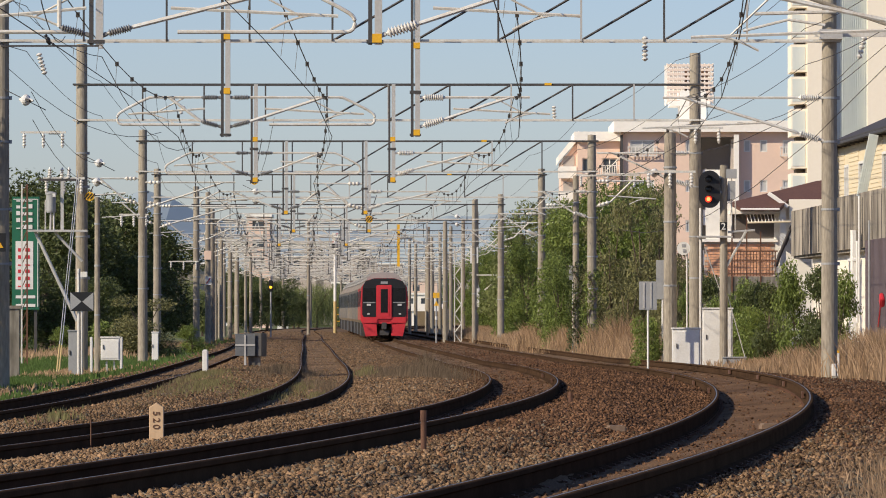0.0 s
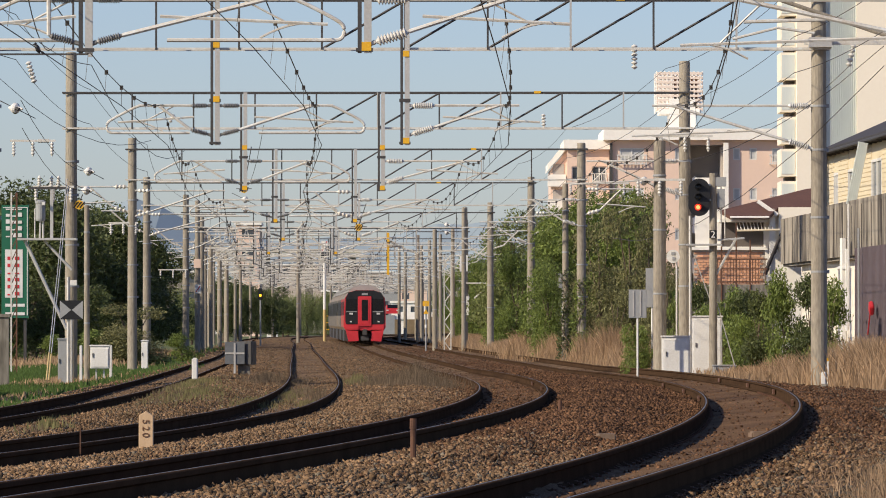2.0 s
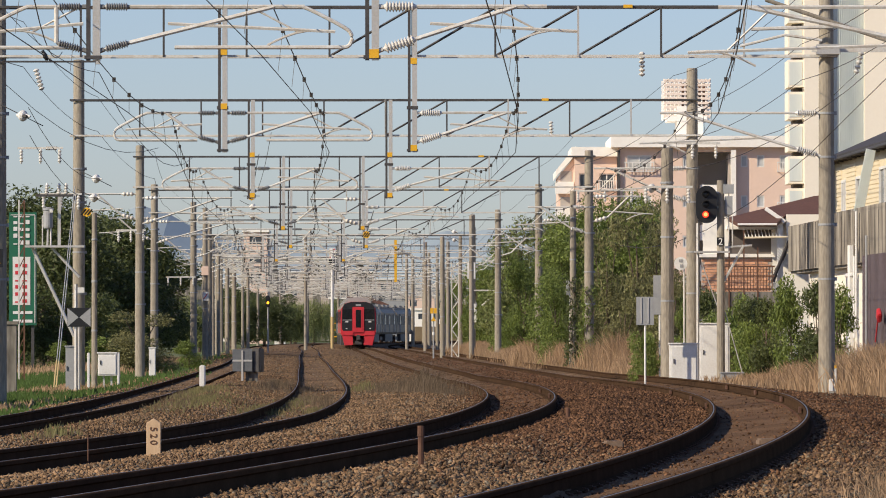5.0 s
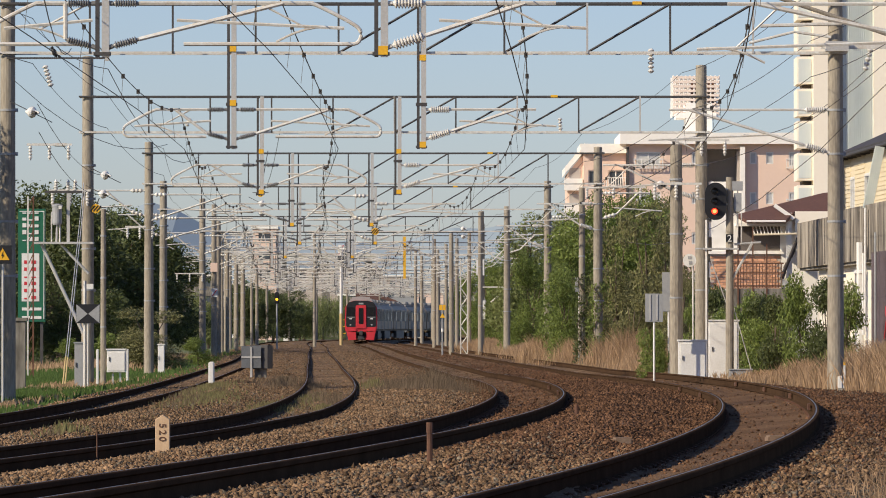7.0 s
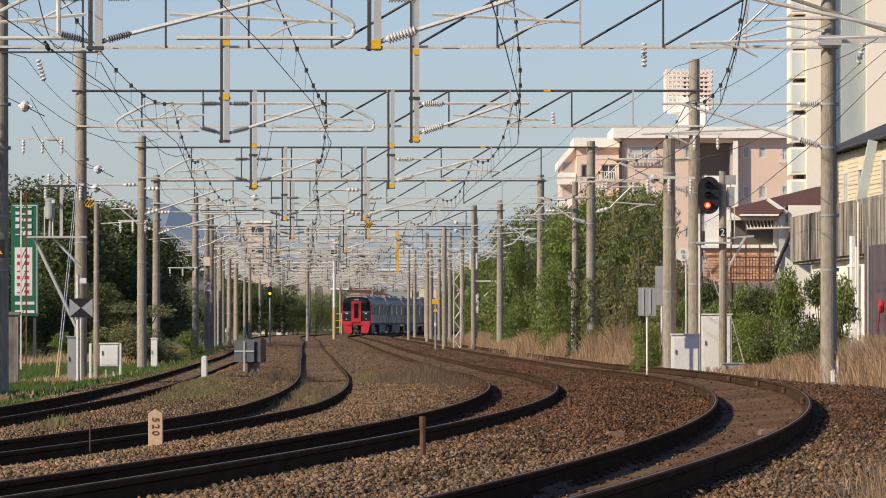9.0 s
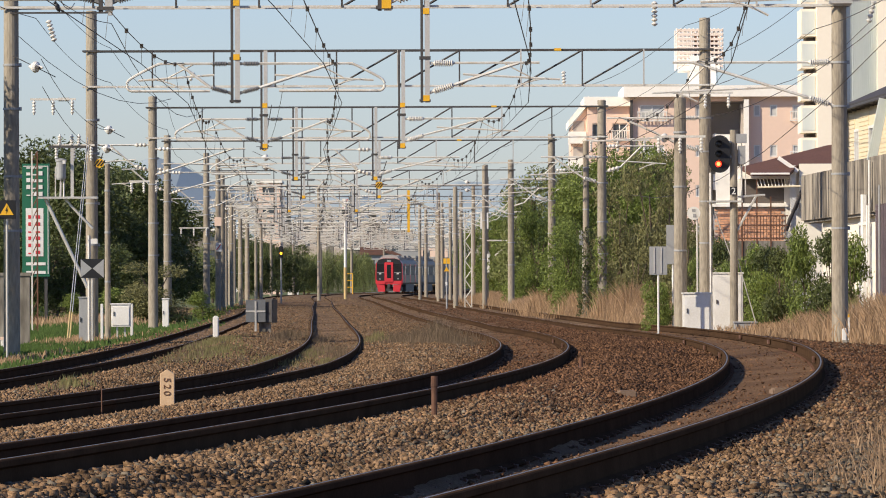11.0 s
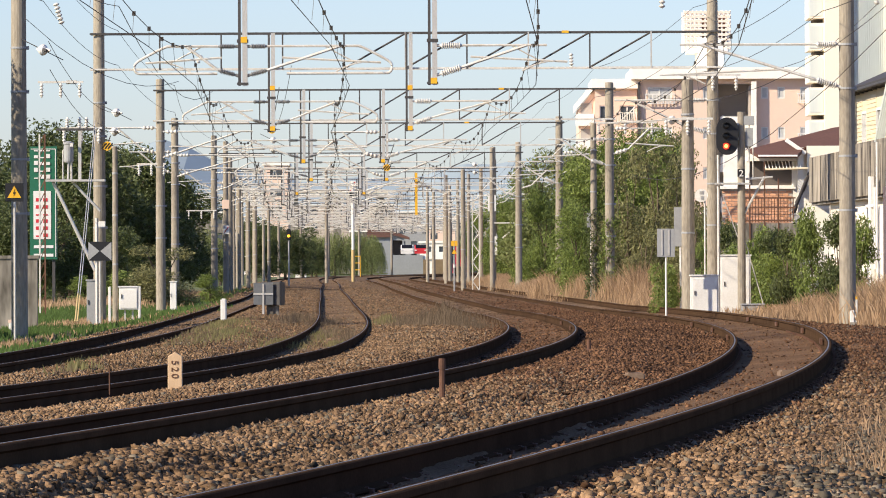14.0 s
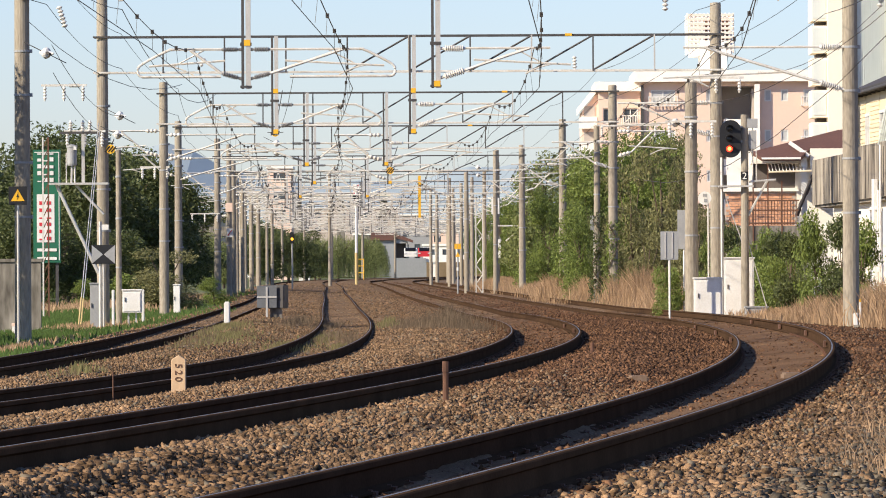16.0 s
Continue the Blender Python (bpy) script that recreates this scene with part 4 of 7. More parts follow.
def growth():
    dark = [tree(20 + i, 9.0, 4.2, LEAF_DARK, 21000, 0.115, 0.1, label="dense dark green tree at the edge of the railway", group="dark trees on the bank") for i in range(3)]
    lit = [tree(40 + i, 8.0, 3.0, LEAF_BRIGHT, 26000, 0.085, 0.05, label="bright green leafy tree beside the railway", group="bright trees beside the tracks") for i in range(2)]
    pale = [tree(70, 8.0, 3.0, LEAF_WILLOW, 16000, 0.10, 0.05, label="pale green leafy tree far along the railway", group="pale trees")]
    olive = [tree(60, 5.0, 2.0, LEAF_DRY, 13000, 0.065, 0.0, label="tangled olive brown thicket climbing over the poles", category="shrub", group="thickets") ]
    bush = [tree(80 + i, 2.6, 1.5, (LEAF_BRIGHT, LEAF_DARK, LEAF_BRIGHT)[i], 7500, 0.06, 0.0, "shrub", "rounded green shrub in the dry grass", "shrub", "green shrubs") for i in range(3)]
    rng = random.Random(5)
    # wood on the far side of the left verge
    for (x, y, s, tall) in [(-22.93, 280, 1.1, 1.05), (-19.27, 262, 1.0, .95), (-20.19, 300, 1.15, 1.05), (-18.2, 285, 1.1, 1.0), (-18.4, 300, .95, .93),
                            (-19.2, 330, 1.0, .86), (-24.08, 270, 1.1, 1.0), (-25.65, 330, 1.3, 1.2), (-22.15, 345, 1.3, 1.12), (-20.39, 365, 1.2, 1.0), (-16.44, 240, .6, .5), (-19.25, 238, .6, .55),
                            (-15.79, 255, .45, .42), (-19.55, 350, .6, .55)]:
        plant(rng.choice(dark), x, y, s, rng.uniform(0, 360), tall=tall * 0.88)
    for x, y, s, tall in [(-19.9, 560, .75, .62), (-18.4, 566, .7, .66), (-17.2, 590, .7, .62), (-20.8, 540, .8, .66), (-16.9, 612, .55, .5), (-21.6, 600, 1.0, .74), (-19.3, 640, .9, .7)]:
        plant(rng.choice(dark), x, y, s, rng.uniform(0, 360), tall=tall)
    for i, (x, y, h, r) in enumerate([(-15.3, 655, 5.5, 2.6), (-12.9, 668, 5.6, 2.4), (-17.4, 650, 5.2, 2.2), (-11.4, 690, 5.3, 1.9)]):
        ob = willow(90 + i, h, r, 620)
        ob.location = (x, y, gz(x, y) + 0.2)
    for x, y, s, tall in [(-21.3, 322, 1.1, 1.17), (-19.6, 325, 1.1, 1.15), (-18.6, 322, .9, 1.08), (-22.8, 318, 1.2, 1.2)]:
        plant(rng.choice(dark), x, y, s, rng.uniform(0, 360), tall=tall * 0.88)
    for x, y, s, tall in [(-21.4, 470, .6, .45), (-20.2, 455, .5, .4), (-22.6, 500, .7, .55), (-23.8, 520, .8, .6), (-25.5, 560, .9, .7)]:
        plant(pale[0], x, y, s, rng.uniform(0, 360), tall=tall)
    plant(dark[0], -13.7, 117.6, 0.6, 40, tall=1.05)
    plant(dark[1], -15.5, 108, 0.6, 90, tall=0.75)
    # right bank
    for x, y, s, tall in [(4.69, 330, 1.0, 1.12), (6.79, 350, 1.0, 1.2), (4.41, 380, .9, 1.0), (3.05, 362, .65, .75), (4.57, 292, .6, .7), (6.98, 315, .8, .95), (1.53, 475, .55, .8), (3.04, 440, .8, .85)]:
        plant(rng.choice(lit + lit + pale), x, y, s, rng.uniform(0, 360), tall=tall)
    for x, y, s, tall in [(5.66, 235, .72, .78), (6.56, 228, .85, .88), (8.03, 240, .95, .95), (8.59, 225, .75, .84), (4.62, 218, .4, .5)]:
        plant(rng.choice(lit), x, y, s, rng.uniform(0, 360), tall=tall)
    for x, y, s, tall in [(6.54, 212, .75, 1.15), (7.61, 208, .85, 1.32), (8.25, 206, .7, 1.15), (5.66, 209, .45, .7), (6.97, 205, .55, .6), (8.67, 201, .6, .75)]:
        plant(olive[0], x, y, s, rng.uniform(0, 360), tall=tall)
    for x, y, s, tall in [(9.08, 140, .55, 1.05), (9.6, 138, .6, 1.0), (9.94, 136, .5, .95), (9.3, 134, .35, .5),
                          (8.87, 165, .5, .75), (9.19, 160, .6, .8), (7.33, 165, .35, .85), (5.7, 152, .42, .6), (8.77, 175, .5, .8), (9.48, 158, .6, .9), (9.19, 188, .6, 1.1), (9.69, 187, .6, 1.02), (10.29, 188, .6, 1.05), (10.78, 187, .6, 1.0), (11.26, 186, .6, 1.0)]:
        plant(rng.choice(bush), x, y, s, rng.uniform(0, 360), tall=tall)
    for i in range(16):
        x = -22 + 0.95 * i + rng.uniform(-0.5, 0.5)
        plant(rng.choice(bush + [olive[0]]), x - 3.2, 232 + rng.uniform(-14, 14), rng.uniform(.6, 1.0), rng.uniform(0, 360), tall=rng.uniform(.35, .6))
    for proto in dark + lit + olive + bush + pale:       # the pattern plants stand in the wood behind
        proto.matrix_basis = pose(-60 - 8 * rng.random(), 300 + 60 * rng.random(), 0)


growth()


def ivy():
    for i, (x, y, h) in enumerate(((5.02, 205, 3.2), (5.57, 203, 3.0))):
        ob = thing("ivy", x, y, gz(x, y), "green ivy climbing up a concrete pole", "climbing plant", "ivy on the poles")
        rng = random.Random(i)
        lobes = [(rng.uniform(-0.12, 0.12), rng.uniform(-0.15, 0.05), h * j / 9, rng.uniform(0.2, 0.4), rng.uniform(0.2, 0.35), 0.3) for j in range(10)]
        me = leaf_cloud(120 + i, lobes, 3200, 0.05)
        me.materials.append(LEAF_BRIGHT if i else LEAF_DARK)
        new("leaves", me).parent = ob
        bm = bmesh.new()
        polytube(bm, [(0.2 * math.sin(k * 1.3), -0.2, h * k / 8) for k in range(9)], 0.02, 5)
        part("stem", bm, BARK, ob)


ivy()


def blades(name, label, spots, n, h, mat, seed, width=0.012, lean=0.35):
    """Grass: thin bent blades over patches (x, y, rx, ry), joined."""
    rng = np.random.default_rng(seed)
    w = np.array([s[2] * s[3] for s in spots])
    pk = np.array(spots)[rng.choice(len(spots), n, p=w / w.sum())]
    a, r = rng.uniform(0, 6.28, n), np.abs(rng.normal(0, 0.62, n)).clip(0, 1.5)
    x, y = pk[:, 0] + pk[:, 2] * r * np.cos(a), pk[:, 1] + pk[:, 3] * r * np.sin(a)
    z = ground_z(x, y) - 0.03
    hh = h * pk[:, 4] * rng.uniform(0.25, 1.15, n) * (0.55 + 0.45 * np.exp(-r ** 2))
    d = rng.uniform(0, 6.28, n)
    ln = rng.uniform(0.05, lean, n) * hh
    dx, dy = np.cos(d) * ln, np.sin(d) * ln
    ww = width * rng.uniform(0.6, 1.5, n)
    v = np.stack([np.stack([x - ww, y, z], -1), np.stack([x + ww, y, z], -1), np.stack([x + ww * .7 + dx * .4, y + dy * .4, z + hh * .6], -1),
                  np.stack([x - ww * .7 + dx * .4, y + dy * .4, z + hh * .6], -1), np.stack([x + dx, y + dy, z + hh], -1)], 1)
    i = (np.arange(n) * 5)[:, None]
    f = np.concatenate([i + [0, 1, 2, 3], i + [3, 2, 4]], 1).reshape(-1)
    starts = (np.arange(n)[:, None] * 7 + [0, 4]).reshape(-1)
    me = bpy.data.meshes.new(name)
    me.vertices.add(n * 5)
    me.vertices.foreach_set("co", v.reshape(-1))
    me.loops.add(n * 7)
    me.loops.foreach_set("vertex_index", f.astype(np.int32))
    me.polygons.add(n * 2)
    me.polygons.foreach_set("loop_start", starts.astype(np.int32))
    me.update(calc_edges=True)
    me.materials.append(mat)
    return tagged(new(name, me), label, "grass", kind="stuff")


blades("green_grass", "fresh green grass on the verge", [(-9.2, 95, 1.6, 20, .7), (-10.2, 130, 2.0, 25, .9), (-12.0, 170, 3.0, 28, 1.0), (-14, 210, 3, 30, 1), (-16, 250, 3, 30, 1.0), (-15.2, 300, 2.0, 40, 1.3), (-13.4, 262, 1.0, 26, 1.0), (-8.2, 74, 0.8, 12, .8)], 56000, 0.24, GRASS, 1, 0.018)
blades("track_weeds", "low weeds and dead stalks among the ballast", [(-0.74, 112, .6, 4, 1.5), (-0.38, 118, .5, 5, 2.4), (-1.23, 114, .4, 5, 1.0), (-2.08, 98, .3, 5, 1.0), (-4.3, 92, .5, 14, .5), (-5.0, 105, .4, 18, .5), (-2.6, 105, .5, 12, .6), (-0.6, 118, .9, 12, .9), (-5.6, 82, .3, 6, .5), (-3.1, 125, .5, 14, .6), (-4.4, 60, .15, 2, .5), (-0.2, 116, 1.0, 6, 1.8), (-3.9, 128, .5, 16, .9)], 6500, 0.26, DEADWEED, 2, 0.0055, 0.6)
blades("green_weeds", "green weeds among the ballast", [(-1.64, 118, .35, 4, 1.0), (-3.01, 92, .5, 6, .55), (-2.14, 92, .25, 5, .5), (-4.2, 95, .6, 14, .5), (-4.9, 110, .4, 16, .6), (-2.7, 104, .4, 10, .5), (-4.4, 62, .25, 2.5, .7), (-5.4, 74, .4, 6, .6), (-2.9, 56, .12, 1.0, .6)], 5200, 0.24, WEED, 4, 0.009)
blades("dry_grass", "tall dry straw-coloured grass beside the track", [(9.9, 120, 1.3, 9, 1.7), (10.4, 128, 1.6, 8, 1.8), (9.0, 126, 0.6, 5, 1.1), (8.3, 132, 1.2, 6, .55), (8.9, 135, 1.1, 4, 1.1), (8.6, 145, 1.4, 8, .6), (7.0, 178, 0.9, 9, 1.3), (7.3, 190, 1.0, 10, 1.5), (6.2, 205, .9, 12, 1.0),
        (5.0, 238, 1.2, 22, 1.25), (4.2, 275, 1.2, 22, 1.3), (3.3, 310, 1.2, 22, 1.35), (2.5, 350, 1.4, 24, 1.5),
        (5.76, 200, .7, 5, 1.9), (6.56, 199, .7, 4, 2.6), (7.25, 198, .6, 4, 2.3), (4.96, 215, .8, 5, 1.8), (3.95, 235, .8, 6, 1.9)], 60000, 0.62, HAY, 3, 0.012, 0.75)
blades("verge_straw", "dry straw-coloured grass on the left verge", [(-14.5, 215, 2.5, 14, 1.0), (-17.5, 205, 2, 12, 1.2), (-14.6, 285, 1.6, 26, 1.0), (-10.4, 150, 1.0, 22, .5), (-9.0, 110, .5, 22, .4)], 9000, 0.5, HAY, 6, 0.02, 0.5)
blades("near_dry_grass", "dry grass at the edge of the ballast", [(2.2, 26.5, .35, 1.8, 1.0), (2.55, 30, .35, 2.2, .9), (2.9, 34, .35, 2.5, .8)], 1500, 0.24, HAY, 5, 0.0028, 0.9)


# ---------- buildings ----------
def window(parent, x0, x1, z0, z1, y, depth=0.12, mullion=True, rail=False, pane=GLASS):
    w = part("window", made((box, (x0 + x1) / 2, y + depth, z0, x1 - x0, 0.04, z1 - z0)), pane, parent)
    fr = bmesh.new()
    for zz in (z0, z1 - 0.08):
        box(fr, (x0 + x1) / 2, y + depth - 0.04, zz, x1 - x0, 0.06, 0.08)
    for xx in (x0 + 0.04, x1 - 0.04) + (((x0 + x1) / 2,) if mullion else ()):
        box(fr, xx, y + depth - 0.045, z0, 0.08, 0.06, z1 - z0)
    part("window_frame", fr, WHITE, w)
    if rail:
        for i in range(9):
            xx = x0 - 0.15 + (x1 - x0 + 0.3) * i / 8
            part("railing_bar", made((box, xx, y - 0.32, z0 - 0.15, 0.06, 0.05, (z1 - z0) * 0.62)), WHITE, w)
        for zz in (z0 - 0.15, z0 - 0.15 + (z1 - z0) * 0.62):
            part("railing_rail", made((box, (x0 + x1) / 2, y - 0.32, zz, x1 - x0 + 0.4, 0.06, 0.07), (box, x0 - 0.17, y - 0.15, zz, 0.05, 0.36, 0.05), (box, x1 + 0.17, y - 0.15, zz, 0.05, 0.36, 0.05)), WHITE, w)
    return w


def pink_flats():
    D = 385
    ob = thing("apartment_building", 18.0, D, 0, "pink rendered apartment block with white roof band and stairwell", "building")
    xa, xb, top = -5.32, 8.92, 14.52
    st0, st1 = 0.30, 2.67
    holes, wins = [(st0, st1, -0.3, 14.20)], []
    floor = 2.85
    for f in range(5):
        z = top - 0.98 - floor * f
        for xw, w, rail in ((-4.71, 1.6, True), (-0.78, 0.36, False), (3.35, 0.36, False), (4.51, 0.4, False), (6.11, 0.9, True), (7.72, 0.9, True)):
            h = (xw, xw + w + 0.12, z - 0.42 if not rail else z - 0.6, z + 0.42)
            holes.append(h)
            wins.append((h, rail, w > 0.5))
    bm = bmesh.new()
    holed_wall(bm, xa, xb, -0.3, top, 0, 0.3, holes)
    wall = part("wall", bm, PINK, ob)
    for h, rail, mul in wins:
        window(wall, *h, 0, 0.1, mul, rail, CURTAIN)
    part("side_wall", made((box, xa + 0.15, 6.35, -0.3, 0.3, 12.0, top + 0.3)), PINK, ob)
    part("back_wall", made((box, (xa + xb) / 2, 12.4, -0.3, xb - xa, 0.3, top + 0.3)), PINK, ob)
    part("roof", made((box, (xa + xb) / 2 - 0.1, 6.0, top, xb - xa + 0.9, 13.4, 15.32 - top)), OFFWHITE, ob, "off-white projecting roof band")
    well = part("stairwell", made((box, (st0 + st1) / 2, 3.0, -0.3, st1 - st0, 0.2, top)), STAIRGREY, ob, "shaded grey stairwell")
    part("stairwell_side", made((box, st1 - 0.1, 1.65, -0.3, 0.2, 2.6, top - 0.2)), STAIRGREY, well)
    for f in range(4):
        z = top - 3.75 - floor * f
        part("landing", made((box, (st0 + st1) / 2 + .1, 0.3, z, st1 - st0 - 0.1, 0.2, 1.1)), OFFWHITE, well)
        part("stair_flight", made((box, (st0 + st1) / 2, 1.6, z + 0.6, st1 - st0 - 0.4, 2.0, 0.2, 0, (25, "Y"))), OFFWHITE, well)
    part("pillar", made((box, (2.67 + 2.95) / 2, -0.3, -0.3, 0.35, 0.6, top + 0.1)), OFFWHITE, ob, "off-white pillar")
    part("corner_strip", made((box, -5.32, -0.12, -0.3, 0.18, 0.25, top + 0.1)), DARKSTEEL, ob)
    # lower wing stepping down to the left
    w0, w1, wt = -8.40, -5.40, 13.92
    bm = bmesh.new()
    hs = []
    for f in range(5):
        z = wt - 1.7 - floor * f
        hs.append((-6.64, -5.60, z - 0.6, z + 0.5))
        hs.append((-8.08, -7.20, z - 0.6, z + 0.5))
    holed_wall(bm, w0, w1, -0.3, wt, 1.5, 0.3, hs)
    wing = part("wing_wall", bm, PINK, ob)
    for h in hs:
        window(wing, *h, 1.5, 0.2, True, h[0] > -7.12)
    part("wing_roof", made((box, (w0 + w1) / 2, 6.5, wt, w1 - w0 + 0.5, 11, 14.60 - wt)), OFFWHITE, ob)
    part("wing_side", made((box, w0 + 0.15, 7.2, -0.3, 0.3, 10.8, wt + 0.3)), PINK, ob)
    # receding end bay under a sloping roof edge, with white balcony fronts
    bm = bmesh.new()
    prism(bm, [(w0 - 1.15, -0.3), (w0 - 1.15, 12.55), (w0 + 0.02, 13.95), (w0 + 0.02, -0.3)], 8.0, Matrix.Translation((0, 2.6, 0)))
    part("end_bay", bm, PINK, ob)
    bm = bmesh.new()
    prism(bm, [(w0 - 1.35, 12.45), (w0 - 1.35, 12.95), (w0 + 0.1, 14.72), (w0 + 0.1, 14.1)], 8.6, Matrix.Translation((0, 2.3, 0)))
    part("end_roof", bm, OFFWHITE, ob, "off-white sloping roof edge")
    for z in (11.3, 9.45, 7.6, 5.7, 3.8):
        part("end_balcony", made((box, w0 - 0.72, 2.3, z, 1.3, 0.7, 0.85)), OFFWHITE, ob, "off-white end balcony")
        part("end_opening", made((box, w0 - 0.6, 2.58, z + 0.87, 0.8, 0.06, 0.75)), STAIRGREY, ob)
    # roof tower with a lattice screen
    tx0, tx1, tz0, tz1 = -1.95, 1.34, 16.68, 19.57
    part("tower_base", made((box, -0.10, 5, top + 0.2, 0.70 - -1.18, 3.5, 17.40 - top)), OFFWHITE, ob, "off-white lift tower")
    part("tower_deck", made((box, (tx0 + tx1) / 2, 5, 16.52, tx1 - tx0 - 0.4, 3.6, 0.35)), OFFWHITE, ob)
    for i in range(12):
        xx = tx0 + (tx1 - tx0) * i / 11
        for yy in (3.4, 6.6):
            part("screen_post", made((box, xx, yy, tz0, 0.11, 0.11, tz1 - tz0)), OFFWHITE, ob)
    for i in range(9):
        zz = tz0 + (tz1 - tz0) * (i + 0.3) / 9
        for yy in (3.3, 6.7):
            part("screen_slat", made((box, (tx0 + tx1) / 2, yy, zz, tx1 - tx0, 0.08, 0.17)), SCREEN, ob, "pinkish screen slat")
    part("tower_core", made((box, (tx0 + tx1) / 2 + 0.5, 5, tz0, 1.7, 1.5, tz1 - tz0 - 0.3)), RUST, ob)


def cream_tower():
    D = 340
    ob = thing("apartment_tower", 28.0, D, 0, "tall cream apartment block with end balconies and grey-green panel", "building")
    top = 24.32
    part("wall", made((box, -4.37, 6, -0.3, -3.59 - -5.15, 12, top), (box, 0.28, 6, -0.3, 3.3, 12, top)), CREAM, ob)
    part("panel", made((box, -2.48, 6.2, -0.3, 2.26, 11.6, top)), PANELGREY, ob, "ribbed grey-green cladding")
    for i in range(17):
        part("panel_rib", made((box, -3.56 + 0.134 * i, 0.385, 0, 0.05, 0.06, top - 0.2)), PANELGREY, ob)
    for i in range(11):
        z = 15.57 + 2.02 * (4 - i)
        if z < 1:
            continue
        b = part("balcony", made((box, -5.64, 2.2, z - 0.86, 0.98, 3.6, 1.72)), CREAM, ob, "cream balcony")
        part("balcony_panel", made((box, -5.66, 0.385, z - 0.72, 0.8, 0.04, 1.42)), PANELGREY, b, "pale grey-green balcony front")
        # dark box that stands in for the shade between balconies
        part("balcony_gap_shade", made((box, -5.45, 3.0, z - 1.16, 0.6, 2.0, 0.3)), SHADE_IN, b, "shaded gap under a balcony")
    part("roof", made((box, -1.75, 6, top, 2.33 - -5.29, 12.6, 0.4)), OFFWHITE, ob)


def ochre_house():
    # local x runs along the railway towards the eye, local -y faces the tracks
    ob = thing("house", 10.67, 165, 0, "cream sided house with dark roof above a stained board terrace", "house", "houses beside the railway", turn=-87.8)
    hs = [(6.8, 7.9, 4.4, 5.5), (10.4, 12.6, 4.4, 5.5), (16.0, 18.3, 4.4, 5.6)]
    bm = bmesh.new()
    holed_wall(bm, 4.9, 32, 2.9, 6.3, 0.8, 0.2, hs)
    wall = part("wall", bm, YELLOWWALL, ob)
    for h in hs:
        window(wall, *h, 0.8, 0.05, True)
    edges = [4.9] + [v for h in hs for v in h[:2]] + [24.0]
    for a, b in zip(edges[::2], edges[1::2]):
        for i in range(15):
            part("siding_board", made((box, (a + b) / 2, 0.79, 4.42 + 0.125 * i, b - a - 0.04, 0.02, 0.10)), YELLOWWALL, wall)
    part("end_wall", made((box, 5.0, 4.0, 0, 0.2, 6.2, 6.3)), YELLOWWALL, ob)
    bm = bmesh.new()
    prism(bm, [(0.0, 6.05), (0.0, 6.2), (5.0, 8.4), (5.4, 8.4), (5.4, 8.2), (0.3, 6.05)], 29.0, Matrix.Translation((33.4, 0.5, 0)) @ Matrix.Rotation(radians(90), 4, "Z"))
    roof = part("roof", bm, DARKROOF, ob, "dark tiled roof")
    for i in range(20):
        part("rafter", made((box, 5.0 + 1.1 * i, 0.66, 6.02, 0.06, 0.3, 0.08)), DARKROOF, roof)
    part("gutter", made((tube, (4.6, 0.46, 6.08), (32, 0.46, 6.08), 0.05)), DARKSTEEL, ob)
    part("downpipe", made((tube, (5.3, 0.72, 6.0), (5.3, 0.72, 4.3), 0.04)), GREYPAINT, ob)
    part("terrace_wall", made((box, 14.2, 0, 2.93, 28.4, 0.16, 1.37), (box, 18.8, 0, 4.3, 19.0, 0.16, 0.12)), TERRACE, ob, "dark streaked weathered parapet")
    for i in range(13):
        part("panel_joint", made((box, 1.2 + 2.2 * i, -0.085, 2.95, 0.03, 0.02, 1.33)), DARKROOF, ob)
    part("terrace_floor", made((box, 14.2, 1.0, 2.85, 28.4, 2.0, 0.12)), CONCRETE, ob)
    part("terrace_end", made((box, 0.08, 1.4, 2.93, 0.16, 2.6, 1.37)), CONCRETE, ob)
    part("plinth_wall", made((box, 12.0, 0.35, -0.4, 18.0, 0.2, 3.25)), CREAM, ob, "cream ground floor wall")
    shed = part("shed_wall", made((box, 26.0, -0.12, -0.4, 11.5, 0.06, 3.5)), PURPLE, ob, "plum corrugated shed wall")
    for i in range(46):
        part("rib", made((box, 20.4 + 0.25 * i, -0.165, -0.4, 0.12, 0.05, 3.5)), PURPLE, shed)
    for x, z0, z1, r in ((18.7, -0.3, 3.4, 0.1), (19.5, 0.9, 3.1, 0.045), (19.9, 1.1, 4.3, 0.03)):
        part("pipe", made((tube, (x, -0.3, z0), (x, -0.3, z1), r)), WHITE, ob, "white drain pipe")
    part("pipe_elbow", made((tube, (17.6, -0.3, 2.6), (19.4, -0.3, 2.6), 0.06)), WHITE, ob)
    part("conduit", made((tube, (22.2, -0.3, -0.3), (22.2, -0.3, 3.6), 0.03)), GREYPAINT, ob)
    part("red_mirror", made((tube, (24.6, -0.35, 0.8), (25.2, -0.35, 1.45), 0.02), (box, 25.4, -0.35, 1.35, 0.35, 0.12, 0.26, 0, (30, "Y"), 0.03)), REDPAINT, ob, "red hooded lamp")


def leaning_panel():
    ob = thing("leaning_panel", 11.36, 147.0, 4.42, "pale corrugated plastic panel leaning on the parapet", "panel")
    ob.matrix_basis = pose(11.36, 147.0, 4.42, 0, 11.5, 0)
    part("sheet", made((box, 0, 0, -0.1, 0.27, 0.02, 1.72)), PANELGREY, ob)
    for i in range(5):
        part("ridge", made((box, -0.11 + 0.055 * i, -0.015, -0.1, 0.02, 0.02, 1.72)), PANELGREY, ob)


